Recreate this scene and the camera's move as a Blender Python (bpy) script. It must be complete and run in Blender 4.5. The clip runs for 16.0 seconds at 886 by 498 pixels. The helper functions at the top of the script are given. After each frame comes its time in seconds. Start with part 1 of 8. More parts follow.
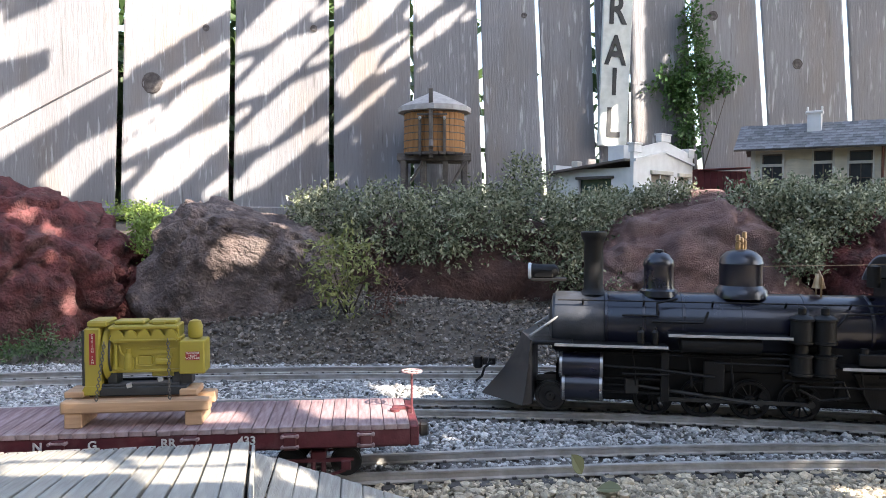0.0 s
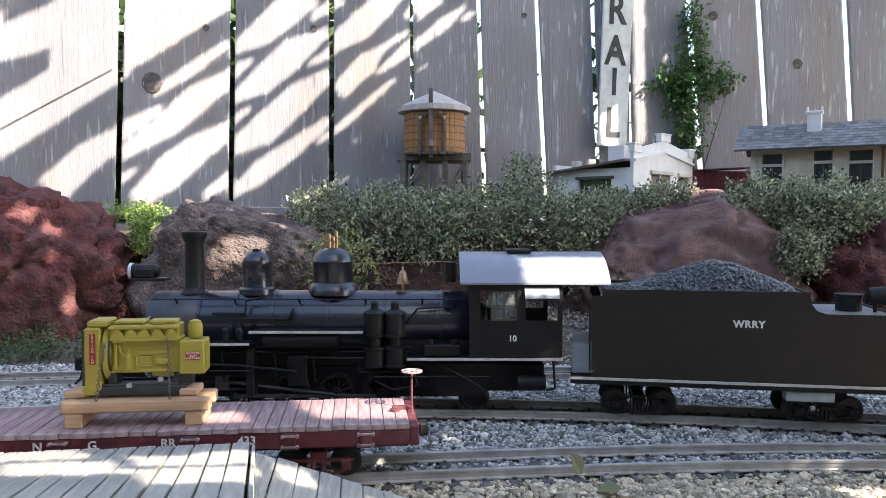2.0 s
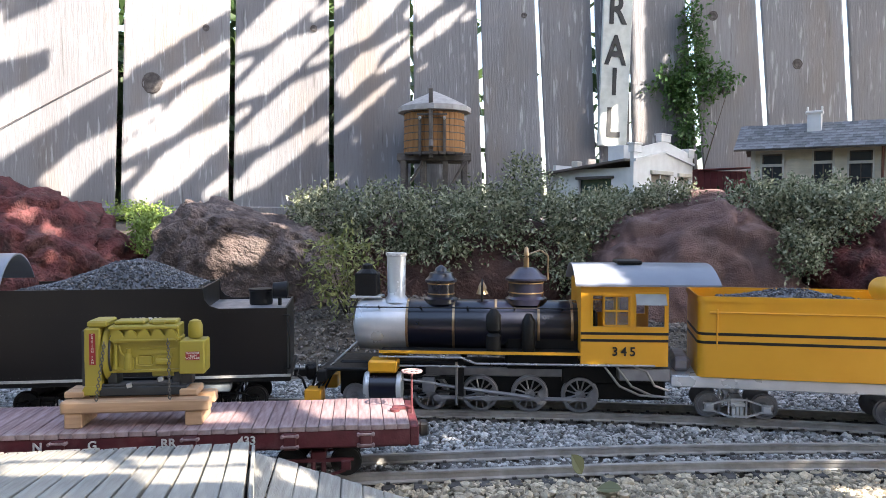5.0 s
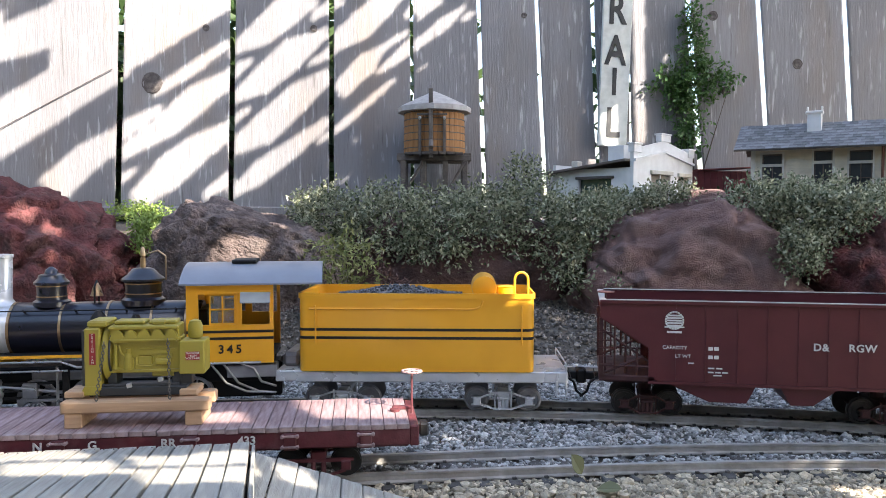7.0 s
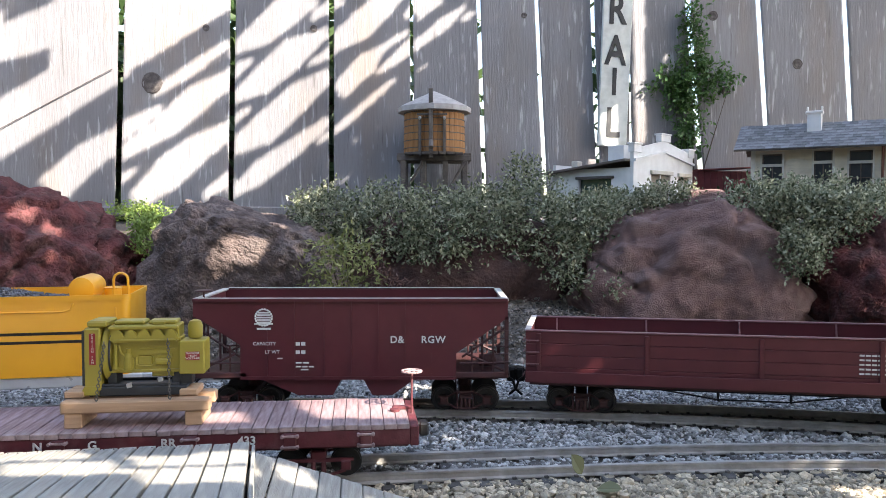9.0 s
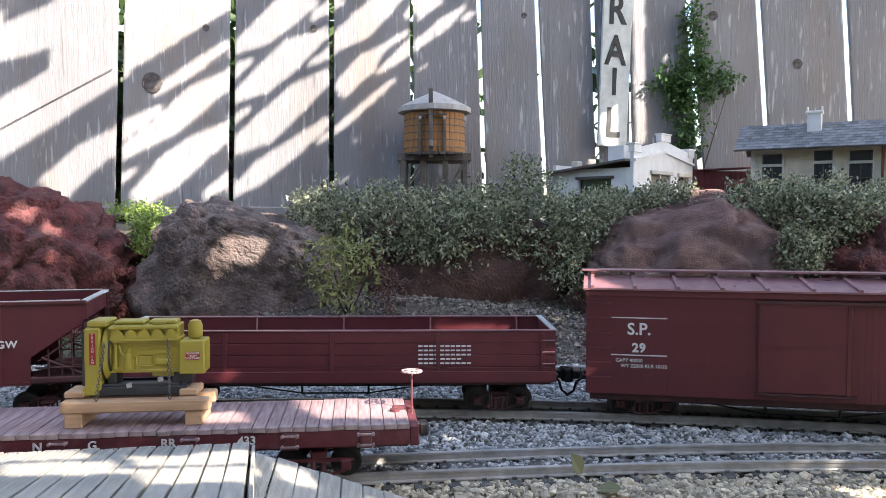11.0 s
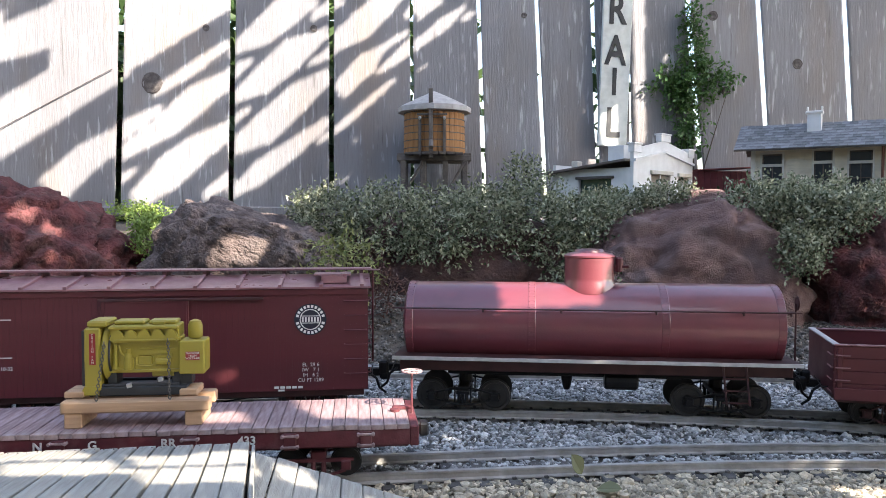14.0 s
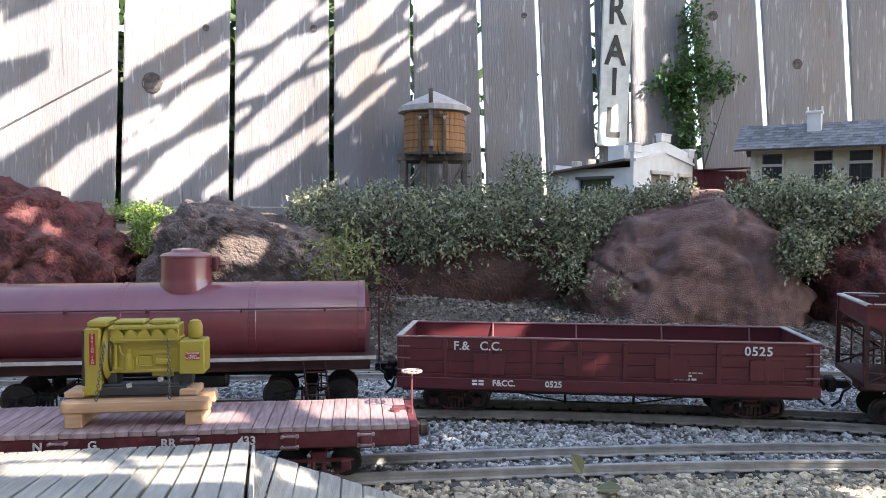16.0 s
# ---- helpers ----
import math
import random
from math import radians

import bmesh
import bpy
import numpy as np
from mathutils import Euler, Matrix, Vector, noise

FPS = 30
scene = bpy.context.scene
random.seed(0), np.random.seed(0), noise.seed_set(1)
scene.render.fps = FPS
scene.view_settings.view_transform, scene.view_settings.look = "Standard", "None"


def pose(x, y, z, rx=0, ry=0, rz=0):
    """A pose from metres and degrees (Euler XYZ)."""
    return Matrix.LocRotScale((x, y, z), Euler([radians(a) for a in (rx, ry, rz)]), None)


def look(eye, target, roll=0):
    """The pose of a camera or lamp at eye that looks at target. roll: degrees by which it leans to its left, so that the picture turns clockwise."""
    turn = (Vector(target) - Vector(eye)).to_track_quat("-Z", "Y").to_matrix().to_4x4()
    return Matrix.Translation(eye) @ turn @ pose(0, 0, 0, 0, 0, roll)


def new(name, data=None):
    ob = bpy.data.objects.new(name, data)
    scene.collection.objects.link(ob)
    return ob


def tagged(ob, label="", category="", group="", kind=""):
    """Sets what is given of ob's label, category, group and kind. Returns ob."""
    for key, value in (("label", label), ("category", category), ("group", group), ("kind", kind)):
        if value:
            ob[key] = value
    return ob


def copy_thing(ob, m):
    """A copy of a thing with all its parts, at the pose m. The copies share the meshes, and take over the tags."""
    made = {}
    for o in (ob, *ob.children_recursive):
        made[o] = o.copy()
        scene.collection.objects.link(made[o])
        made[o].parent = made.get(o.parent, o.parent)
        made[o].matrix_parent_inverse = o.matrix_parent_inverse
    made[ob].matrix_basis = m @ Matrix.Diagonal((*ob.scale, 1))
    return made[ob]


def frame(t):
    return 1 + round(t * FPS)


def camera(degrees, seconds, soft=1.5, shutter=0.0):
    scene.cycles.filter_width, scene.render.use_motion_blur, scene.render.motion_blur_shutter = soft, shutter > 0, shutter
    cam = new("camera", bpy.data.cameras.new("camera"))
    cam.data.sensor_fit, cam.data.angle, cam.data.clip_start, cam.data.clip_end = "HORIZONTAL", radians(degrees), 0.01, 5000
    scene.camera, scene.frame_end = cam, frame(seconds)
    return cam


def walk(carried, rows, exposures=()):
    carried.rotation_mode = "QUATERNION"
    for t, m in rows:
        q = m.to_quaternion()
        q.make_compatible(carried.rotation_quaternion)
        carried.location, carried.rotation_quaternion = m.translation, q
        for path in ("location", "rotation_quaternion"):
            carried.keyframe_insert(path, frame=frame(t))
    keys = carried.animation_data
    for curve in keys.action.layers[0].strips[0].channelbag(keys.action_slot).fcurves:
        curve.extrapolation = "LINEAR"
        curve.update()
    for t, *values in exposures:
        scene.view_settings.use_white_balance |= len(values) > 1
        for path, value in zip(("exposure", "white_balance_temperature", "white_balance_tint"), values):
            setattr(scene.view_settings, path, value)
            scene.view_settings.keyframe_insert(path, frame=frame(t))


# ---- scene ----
# ---- camera: a fixed tripod at the height of a model's roof ----
cam = camera(60, 16.0, soft=0.75)
EYE = pose(0, 0, 0.2084, 87.43, 0, 0)
walk(cam, [(0.0, EYE), (16.0, EYE)], exposures=[(0.0, 2.22, 7120, 12), (16.0, 2.22, 7120, 12)])

# ---- daylight: a high sun from behind the right shoulder, mostly screened by an added tree ----
SUN = Vector((0.60, -0.55, 0.60)).normalized()
world = bpy.data.worlds.new("sky")
scene.world = world
world.use_nodes = True
wt = world.node_tree
sky = wt.nodes.new("ShaderNodeTexSky")
sky.sky_type = "NISHITA"
sky.sun_disc = False
sky.sun_elevation = math.asin(SUN.z)
sky.sun_rotation = math.atan2(SUN.x, SUN.y)
wt.links.new(sky.outputs[0], wt.nodes["Background"].inputs[0])
wt.nodes["Background"].inputs[1].default_value = 0.15
sun_data = bpy.data.lights.new("sun", "SUN")
sun_data.energy = 4.2
sun_data.angle = radians(0.32)
sun_data.color = (1.0, 0.97, 0.92)
sun = new("sun", sun_data)
sun.matrix_world = look(SUN * 30, (0, 0, 0))


# ---- materials ----
def nodes_of(name):
    m = bpy.data.materials.new(name)
    m.use_nodes = True
    nt = m.node_tree
    return m, nt, nt.nodes["Principled BSDF"]


def surface(name, colour, colour2=None, rough=0.6, metal=0.0, scale=60.0, bump=0.2, fine=400.0, stretch=(1, 1, 1),
            per_object=0.0, per_island=0.0, tone_patch=None, patch_scale=12.0, patch_amount=0.35, detail=6.0, spec=0.5, rough_var=0.15, coat=0.0, deep=0.002):
    """A two-scale mottled surface with bump: grain at scale, fine relief at fine, and random patches for stains, wear
    and painted-in light.
    """
    m, nt, b = nodes_of(name)
    N, L = nt.nodes.new, nt.links.new
    co = N("ShaderNodeTexCoord")
    mp = N("ShaderNodeMapping")
    mp.inputs["Scale"].default_value = stretch
    L(co.outputs["Object"], mp.inputs[0])
    n1 = N("ShaderNodeTexNoise")
    n1.inputs["Scale"].default_value, n1.inputs["Detail"].default_value = scale, detail
    L(mp.outputs[0], n1.inputs["Vector"])
    n2 = N("ShaderNodeTexNoise")
    n2.inputs["Scale"].default_value, n2.inputs["Detail"].default_value = fine, 4
    L(mp.outputs[0], n2.inputs["Vector"])
    mix = N("ShaderNodeMix")
    mix.data_type = "RGBA"
    r1 = N("ShaderNodeMapRange")
    r1.inputs[1].default_value, r1.inputs[2].default_value = 0.32, 0.68
    L(n1.outputs[0], r1.inputs[0])
    L(r1.outputs[0], mix.inputs[0])
    mix.inputs[6].default_value = (*colour, 1)
    mix.inputs[7].default_value = (*(colour2 or tuple(c * 0.75 for c in colour)), 1)
    out = mix.outputs[2]
    if tone_patch:
        n3 = N("ShaderNodeTexNoise")
        n3.inputs["Scale"].default_value, n3.inputs["Detail"].default_value = patch_scale, 5
        L(co.outputs["Object"], n3.inputs["Vector"])
        r3 = N("ShaderNodeMapRange")
        r3.inputs[1].default_value, r3.inputs[2].default_value, r3.inputs[4].default_value = 0.5, 0.72, patch_amount
        L(n3.outputs[0], r3.inputs[0])
        m3 = N("ShaderNodeMix")
        m3.data_type = "RGBA"
        L(r3.outputs[0], m3.inputs[0])
        L(out, m3.inputs[6])
        m3.inputs[7].default_value = (*tone_patch, 1)
        out = m3.outputs[2]
    if per_object or per_island:
        hs = N("ShaderNodeHueSaturation")
        rr = N("ShaderNodeMapRange")
        amount = per_object or per_island
        rr.inputs[3].default_value, rr.inputs[4].default_value = 1 - amount, 1 + amount
        if per_object:
            L(N("ShaderNodeObjectInfo").outputs["Random"], rr.inputs[0])
        else:
            L(N("ShaderNodeNewGeometry").outputs["Random Per Island"], rr.inputs[0])
        L(rr.outputs[0], hs.inputs["Value"])
        L(out, hs.inputs["Color"])
        out = hs.outputs[0]
    L(out, b.inputs["Base Color"])
    rv = N("ShaderNodeMapRange")
    rv.inputs[3].default_value, rv.inputs[4].default_value = max(0.02, rough - rough_var), min(1, rough + rough_var)
    L(n1.outputs[0], rv.inputs[0])
    L(rv.outputs[0], b.inputs["Roughness"])
    b.inputs["Metallic"].default_value = metal
    b.inputs["Specular IOR Level"].default_value = spec
    b.inputs["Coat Weight"].default_value = coat
    if bump:
        add = N("ShaderNodeMath")
        L(n1.outputs[0], add.inputs[0])
        L(n2.outputs[0], add.inputs[1])
        bp = N("ShaderNodeBump")
        bp.inputs["Strength"].default_value = bump
        bp.inputs["Distance"].default_value = deep
        L(add.outputs[0], bp.inputs["Height"])
        L(bp.outputs[0], b.inputs["Normal"])
    return m


def leaf_material(name, c1, c2, rough=0.35, through_light=0.25):
    m, nt, b = nodes_of(name)
    N, L = nt.nodes.new, nt.links.new
    rnd = N("ShaderNodeNewGeometry").outputs["Random Per Island"]
    mix = N("ShaderNodeMix")
    mix.data_type = "RGBA"
    L(rnd, mix.inputs[0])
    mix.inputs[6].default_value, mix.inputs[7].default_value = (*c1, 1), (*c2, 1)
    L(mix.outputs[2], b.inputs["Base Color"])
    b.inputs["Roughness"].default_value = rough
    tr = N("ShaderNodeBsdfTranslucent")
    L(mix.outputs[2], tr.inputs[0])
    ms = N("ShaderNodeMixShader")
    ms.inputs[0].default_value = through_light
    L(b.outputs[0], ms.inputs[1])
    L(tr.outputs[0], ms.inputs[2])
    L(ms.outputs[0], nt.nodes["Material Output"].inputs[0])
    return m


def weathered_boards(name):
    """Silvered cedar: fine upright grain, broad stains, pale worn flecks and a faint brown tone."""
    m, nt, b = nodes_of(name)
    N, L = nt.nodes.new, nt.links.new
    co = N("ShaderNodeTexCoord").outputs["Object"]

    def noisy(scale, stretch, detail, lo, hi, distort=0.0):
        mp = N("ShaderNodeMapping")
        mp.inputs["Scale"].default_value = stretch
        L(co, mp.inputs[0])
        n = N("ShaderNodeTexNoise")
        n.inputs["Scale"].default_value, n.inputs["Detail"].default_value, n.inputs["Distortion"].default_value = scale, detail, distort
        L(mp.outputs[0], n.inputs["Vector"])
        r = N("ShaderNodeMapRange")
        r.inputs[1].default_value, r.inputs[2].default_value = lo, hi
        L(n.outputs[0], r.inputs[0])
        return r.outputs[0]

    def blend(factor, a, c, amount=1.0):
        x = N("ShaderNodeMix")
        x.data_type = "RGBA"
        k = N("ShaderNodeMath")
        k.operation = "MULTIPLY"
        L(factor, k.inputs[0])
        k.inputs[1].default_value = amount
        L(k.outputs[0], x.inputs[0])
        if isinstance(a, tuple):
            x.inputs[6].default_value = (*a, 1)
        else:
            L(a, x.inputs[6])
        x.inputs[7].default_value = (*c, 1)
        return x.outputs[2]
    grain = noisy(22, (7, 7, 0.30), 5, 0.30, 0.70, 0.6)
    fine = noisy(90, (5, 5, 0.35), 3, 0.30, 0.70, 0.3)
    c = blend(noisy(5, (1, 1, 0.6), 4, 0.35, 0.65), (0.285, 0.282, 0.298), (0.220, 0.214, 0.226))
    c = blend(grain, c, (0.20, 0.192, 0.198), 0.42)
    c = blend(fine, c, (0.17, 0.16, 0.165), 0.18)
    c = blend(noisy(9, (1, 1, 0.35), 5, 0.48, 0.72), c, (0.25, 0.20, 0.165), 0.6)
    c = blend(noisy(34, (3.2, 3.2, 0.42), 4, 0.60, 0.68), c, (0.50, 0.50, 0.51), 0.65)
    c = blend(noisy(30, (3.4, 3.4, 0.3), 3, 0.66, 0.74), c, (0.11, 0.10, 0.10), 0.6)
    hs = N("ShaderNodeHueSaturation")
    rr = N("ShaderNodeMapRange")
    rr.inputs[3].default_value, rr.inputs[4].default_value = 0.90, 1.10
    L(N("ShaderNodeObjectInfo").outputs["Random"], rr.inputs[0])
    L(rr.outputs[0], hs.inputs["Value"])
    L(c, hs.inputs["Color"])
    L(hs.outputs[0], b.inputs["Base Color"])
    b.inputs["Roughness"].default_value = 0.85
    b.inputs["Specular IOR Level"].default_value = 0.3
    add = N("ShaderNodeMath")
    L(grain, add.inputs[0])
    L(fine, add.inputs[1])
    bp = N("ShaderNodeBump")
    bp.inputs["Strength"].default_value, bp.inputs["Distance"].default_value = 0.45, 0.0012
    L(add.outputs[0], bp.inputs["Height"])
    L(bp.outputs[0], b.inputs["Normal"])
    return m


FENCE = weathered_boards("weathered_cedar")
KNOT = surface("knot_wood", (0.055, 0.045, 0.040), (0.17, 0.145, 0.135), 0.8, scale=90, fine=500, bump=0.6)
# the dark second colours of red and grey lava paint in pit shade
LAVA_RED = surface("red_lava_rock", (0.165, 0.045, 0.044), (0.044, 0.018, 0.018), 0.9, scale=34, fine=170, bump=1.0, deep=0.007, tone_patch=(0.22, 0.11, 0.10), patch_scale=16, patch_amount=0.35)
LAVA_GREY = surface("grey_lava_rock", (0.205, 0.150, 0.135), (0.065, 0.048, 0.045), 0.9, scale=36, fine=180, bump=1.0, deep=0.007, tone_patch=(0.25, 0.20, 0.18), patch_scale=18, patch_amount=0.45)
# the pale random patches stand in for this rock's lit top
LAVA_BROWN = surface("brown_rock", (0.225, 0.134, 0.122), (0.150, 0.088, 0.080), 0.9, scale=60, fine=420, bump=1.0, deep=0.004, tone_patch=(0.30, 0.23, 0.22), patch_scale=12, patch_amount=0.4)
# darker copy of the brown rock; the bush's shade is in the colour
LAVA_BUSH_SHADE = surface("brown_rock_in_bush_shade", (0.125, 0.064, 0.055), (0.055, 0.030, 0.027), 0.9, scale=26, fine=170, bump=0.9, deep=0.004)
SOIL = surface("garden_soil", (0.09, 0.07, 0.055), (0.15, 0.125, 0.10), 0.95, scale=70, fine=300, bump=0.8)
BALLAST = surface("granite_ballast", (0.50, 0.49, 0.475), (0.21, 0.205, 0.20), 0.8, scale=240, fine=900, bump=0.4, per_island=0.72)
GRIT = surface("tan_grit", (0.54, 0.45, 0.32), (0.32, 0.265, 0.195), 0.85, scale=200, fine=900, bump=0.4, per_island=0.55)
SCREE = surface("dark_scree", (0.23, 0.20, 0.175), (0.085, 0.072, 0.063), 0.85, scale=160, fine=700, bump=0.4, per_island=0.65)
RAIL_HEAD = surface("weathered_brass_rail", (0.54, 0.52, 0.50), (0.38, 0.355, 0.33), 0.38, metal=0.5, scale=90, fine=600, stretch=(1, 1, 1), bump=0.15, tone_patch=(0.17, 0.12, 0.085), patch_scale=25, patch_amount=0.4)
TIE = surface("dark_plastic_tie", (0.055, 0.048, 0.043), (0.10, 0.09, 0.082), 0.8, scale=120, fine=700, bump=0.5, per_object=0.3)
DOCK = surface("grey_dock_plank", (0.42, 0.395, 0.345), (0.29, 0.27, 0.235), 0.85, scale=34, fine=300, stretch=(8, 0.6, 8), bump=0.5, per_object=0.10, tone_patch=(0.26, 0.23, 0.20), patch_scale=20, patch_amount=0.35)
BARK = surface("bark", (0.10, 0.075, 0.055), (0.05, 0.04, 0.03), 0.9, scale=120, fine=600, bump=0.7)
# the pale end of the mix puts glints into single leaves' colour
LEAF = leaf_material("small_glossy_leaf", (0.060, 0.082, 0.038), (0.46, 0.47, 0.32), 0.24)
LEAF_SPRIG = leaf_material("sprig_leaf", (0.14, 0.17, 0.045), (0.33, 0.33, 0.13), 0.5)
LEAF_FALLEN = leaf_material("fallen_olive_leaf", (0.15, 0.15, 0.065), (0.27, 0.27, 0.14), 0.5)
LEAF_DEAD = leaf_material("dead_leaf", (0.14, 0.06, 0.045), (0.09, 0.05, 0.04), 0.6)
LEAF_LIME = leaf_material("lime_ground_cover_leaf", (0.16, 0.26, 0.05), (0.28, 0.36, 0.10), 0.5)
LEAF_IVY = leaf_material("ivy_leaf", (0.05, 0.12, 0.03), (0.11, 0.21, 0.06), 0.4)
LEAF_TREE = leaf_material("tree_leaf", (0.04, 0.08, 0.025), (0.08, 0.13, 0.04), 0.5, 0.1)


# ---- mesh helpers ----
def mesh_of(name, verts, faces, smooth=False):
    me = bpy.data.meshes.new(name)
    me.from_pydata([tuple(v) for v in verts], [], [tuple(f) for f in faces])
    me.update()
    if smooth:
        me.polygons.foreach_set("use_smooth", [True] * len(me.polygons))
    return me


def parts(name, bm, material, parent=None, label="", smooth=False):
    """Links each connected piece of a bmesh as a part of its own."""
    bm.verts.ensure_lookup_table()
    seen = set()
    for v in bm.verts:
        if v in seen:
            continue
        island, stack = [], [v]
        seen.add(v)
        while stack:
            a = stack.pop()
            island.append(a)
            for e in a.link_edges:
                o = e.other_vert(a)
                if o not in seen:
                    seen.add(o)
                    stack.append(o)
        place = {a: k for k, a in enumerate(island)}
        piece = bmesh.new()
        vs = [piece.verts.new(a.co) for a in island]
        for f in {f for a in island for f in a.link_faces}:
            piece.faces.new([vs[place[a]] for a in f.verts])
        part(name, piece, material, parent, label, smooth)
    bm.free()


def part(name, bm, material, parent=None, label="", smooth=False, at=None):
    """Links a bmesh as one mesh object, under a parent if one is given."""
    me = bpy.data.meshes.new(name)
    bm.normal_update()
    bm.to_mesh(me)
    bm.free()
    if smooth:
        me.polygons.foreach_set("use_smooth", [True] * len(me.polygons))
        try:
            me.set_sharp_from_angle(angle=radians(38))
        except AttributeError:
            pass
    me.materials.append(material)
    ob = new(name, me)
    ob.parent = parent
    if at is not None:
        ob.matrix_basis = at
    if label:
        ob["label"] = label
    return ob


def shared(name, me, parent, m):
    ob = new(name, me)
    ob.parent = parent
    ob.matrix_basis = m
    return ob


def empty(name, m, label, category, group="", kind=""):
    ob = new(name)
    ob.empty_display_size = 0.02
    ob.matrix_basis = m
    return tagged(ob, label, category, group, kind)


def box(x0, x1, y0, y1, z0, z1, bevel=0.0, bm=None):
    bm = bm or bmesh.new()
    vs = [bm.verts.new((x, y, z)) for z in (z0, z1) for y in (y0, y1) for x in (x0, x1)]
    fs = [bm.faces.new([vs[i] for i in f]) for f in ((0, 2, 3, 1), (4, 5, 7, 6), (0, 1, 5, 4), (2, 6, 7, 3), (0, 4, 6, 2), (1, 3, 7, 5))]
    if bevel:
        es = {e for f in fs for e in f.edges}
        bmesh.ops.bevel(bm, geom=list(es), offset=bevel, segments=1, affect="EDGES", profile=0.5)
    return bm


def turned(profile, segments=24, axis="Z", centre=(0, 0, 0), bm=None, caps=True):
    """A body of revolution from (radius, height) pairs, about an axis through centre."""
    bm = bm or bmesh.new()
    rings = []
    for r, h in profile:
        ring = []
        for k in range(segments):
            a = 2 * math.pi * k / segments
            c, s = r * math.cos(a), r * math.sin(a)
            p = {"Z": (c, s, h), "X": (h, c, s), "Y": (s, h, c)}[axis]
            ring.append(bm.verts.new(Vector(p) + Vector(centre)))
        rings.append(ring)
    for a, b in zip(rings, rings[1:]):
        for k in range(segments):
            bm.faces.new((a[k], a[(k + 1) % segments], b[(k + 1) % segments], b[k]))
    if caps:
        bm.faces.new(rings[0][::-1])
        bm.faces.new(rings[-1])
    return bm


def rod(p, q, r, bm=None, segments=8):
    """A round bar from p to q."""
    bm = bm or bmesh.new()
    p, q = Vector(p), Vector(q)
    d = q - p
    m = Matrix.Translation(p) @ d.to_track_quat("Z", "Y").to_matrix().to_4x4()
    rings = []
    for h in (0, d.length):
        rings.append([bm.verts.new(m @ Vector((r * math.cos(2 * math.pi * k / segments), r * math.sin(2 * math.pi * k / segments), h))) for k in range(segments)])
    a, b = rings
    for k in range(segments):
        bm.faces.new((a[k], a[(k + 1) % segments], b[(k + 1) % segments], b[k]))
    bm.faces.new(a[::-1])
    bm.faces.new(b)
    return bm


def pipe(points, r, bm=None, segments=8):
    bm = bm or bmesh.new()
    for p, q in zip(points, points[1:]):
        rod(p, q, r, bm, segments)
    return bm


def prism(outline, y0, y1, bm=None):
    """An outline of (x, z) pairs drawn out from y0 to y1."""
    bm = bm or bmesh.new()
    a = [bm.verts.new((x, y0, z)) for x, z in outline]
    b = [bm.verts.new((x, y1, z)) for x, z in outline]
    n = len(outline)
    bm.faces.new(a)
    bm.faces.new(b[::-1])
    for k in range(n):
        bm.faces.new((a[k], b[k], b[(k + 1) % n], a[(k + 1) % n]))
    bmesh.ops.recalc_face_normals(bm, faces=bm.faces[:])
    return bm


def words(name, text, size, material, parent, m, label="", depth=0.0004, bold=0.0, spacing=1.0):
    """Raised lettering in the built-in font, centred on the pose m."""
    cu = bpy.data.curves.new(name, "FONT")
    cu.body, cu.size, cu.extrude, cu.offset, cu.space_character = text, size, depth, bold, spacing
    cu.align_x, cu.align_y, cu.resolution_u = "CENTER", "CENTER", 3
    tmp = new(name, cu)
    me = bpy.data.meshes.new_from_object(tmp.evaluated_get(bpy.context.evaluated_depsgraph_get()))
    bpy.data.objects.remove(tmp)
    me.materials.clear()
    me.materials.append(material)
    ob = new(name, me)
    ob.parent = parent
    ob.matrix_basis = m
    if label:
        ob["label"] = label
    return ob


def wall_with_openings(x0, x1, z0, z1, holes, y0, y1):
    """An upright wall slab in the xz plane with rectangular holes (x0, x1, z0, z1), built as strips."""
    bm = bmesh.new()
    xs = sorted({x0, x1, *[h[0] for h in holes], *[h[1] for h in holes]})
    zs = sorted({z0, z1, *[h[2] for h in holes], *[h[3] for h in holes]})
    for a, b in zip(xs, xs[1:]):
        for c, d in zip(zs, zs[1:]):
            cx, cz = (a + b) / 2, (c + d) / 2
            solid = not any(h[0] < cx < h[1] and h[2] < cz < h[3] for h in holes)
            if solid:
                box(a, b, y0, y1, c, d, bm=bm)
    bmesh.ops.remove_doubles(bm, verts=bm.verts[:], dist=1e-6)
    seen = {}
    for f in bm.faces[:]:
        key = tuple(sorted((round(v.co.x, 6), round(v.co.y, 6), round(v.co.z, 6)) for v in f.verts))
        if key in seen:
            bmesh.ops.delete(bm, geom=[f], context="FACES_ONLY")
        else:
            seen[key] = f
    return bm


def smoothstep(a, b, x):
    t = np.clip((np.asarray(x, float) - a) / (b - a), 0, 1)
    return t * t * (3 - 2 * t)


# ---- the three tracks, as plan curves y(x) ----
def plan(coefficients, lo, hi):
    c, d = np.array(coefficients), np.polyder(np.array(coefficients))

    def y(x):
        x = np.asarray(x, float)
        xc = np.clip(x, lo, hi)
        return np.polyval(c, xc) + np.polyval(d, xc) * (x - xc)
    return y


main_y = plan((0.0672, -0.2438, -0.0452, 0.8369), -0.5, 0.6)
rear_y = plan((-0.1379, 0.0039, 1.0258), -0.8, 0.5)
siding_y = plan((-0.1583, -0.0861, 0.1215, 0.6431), -0.4, 0.4)
GRAVEL_Z = -0.0115


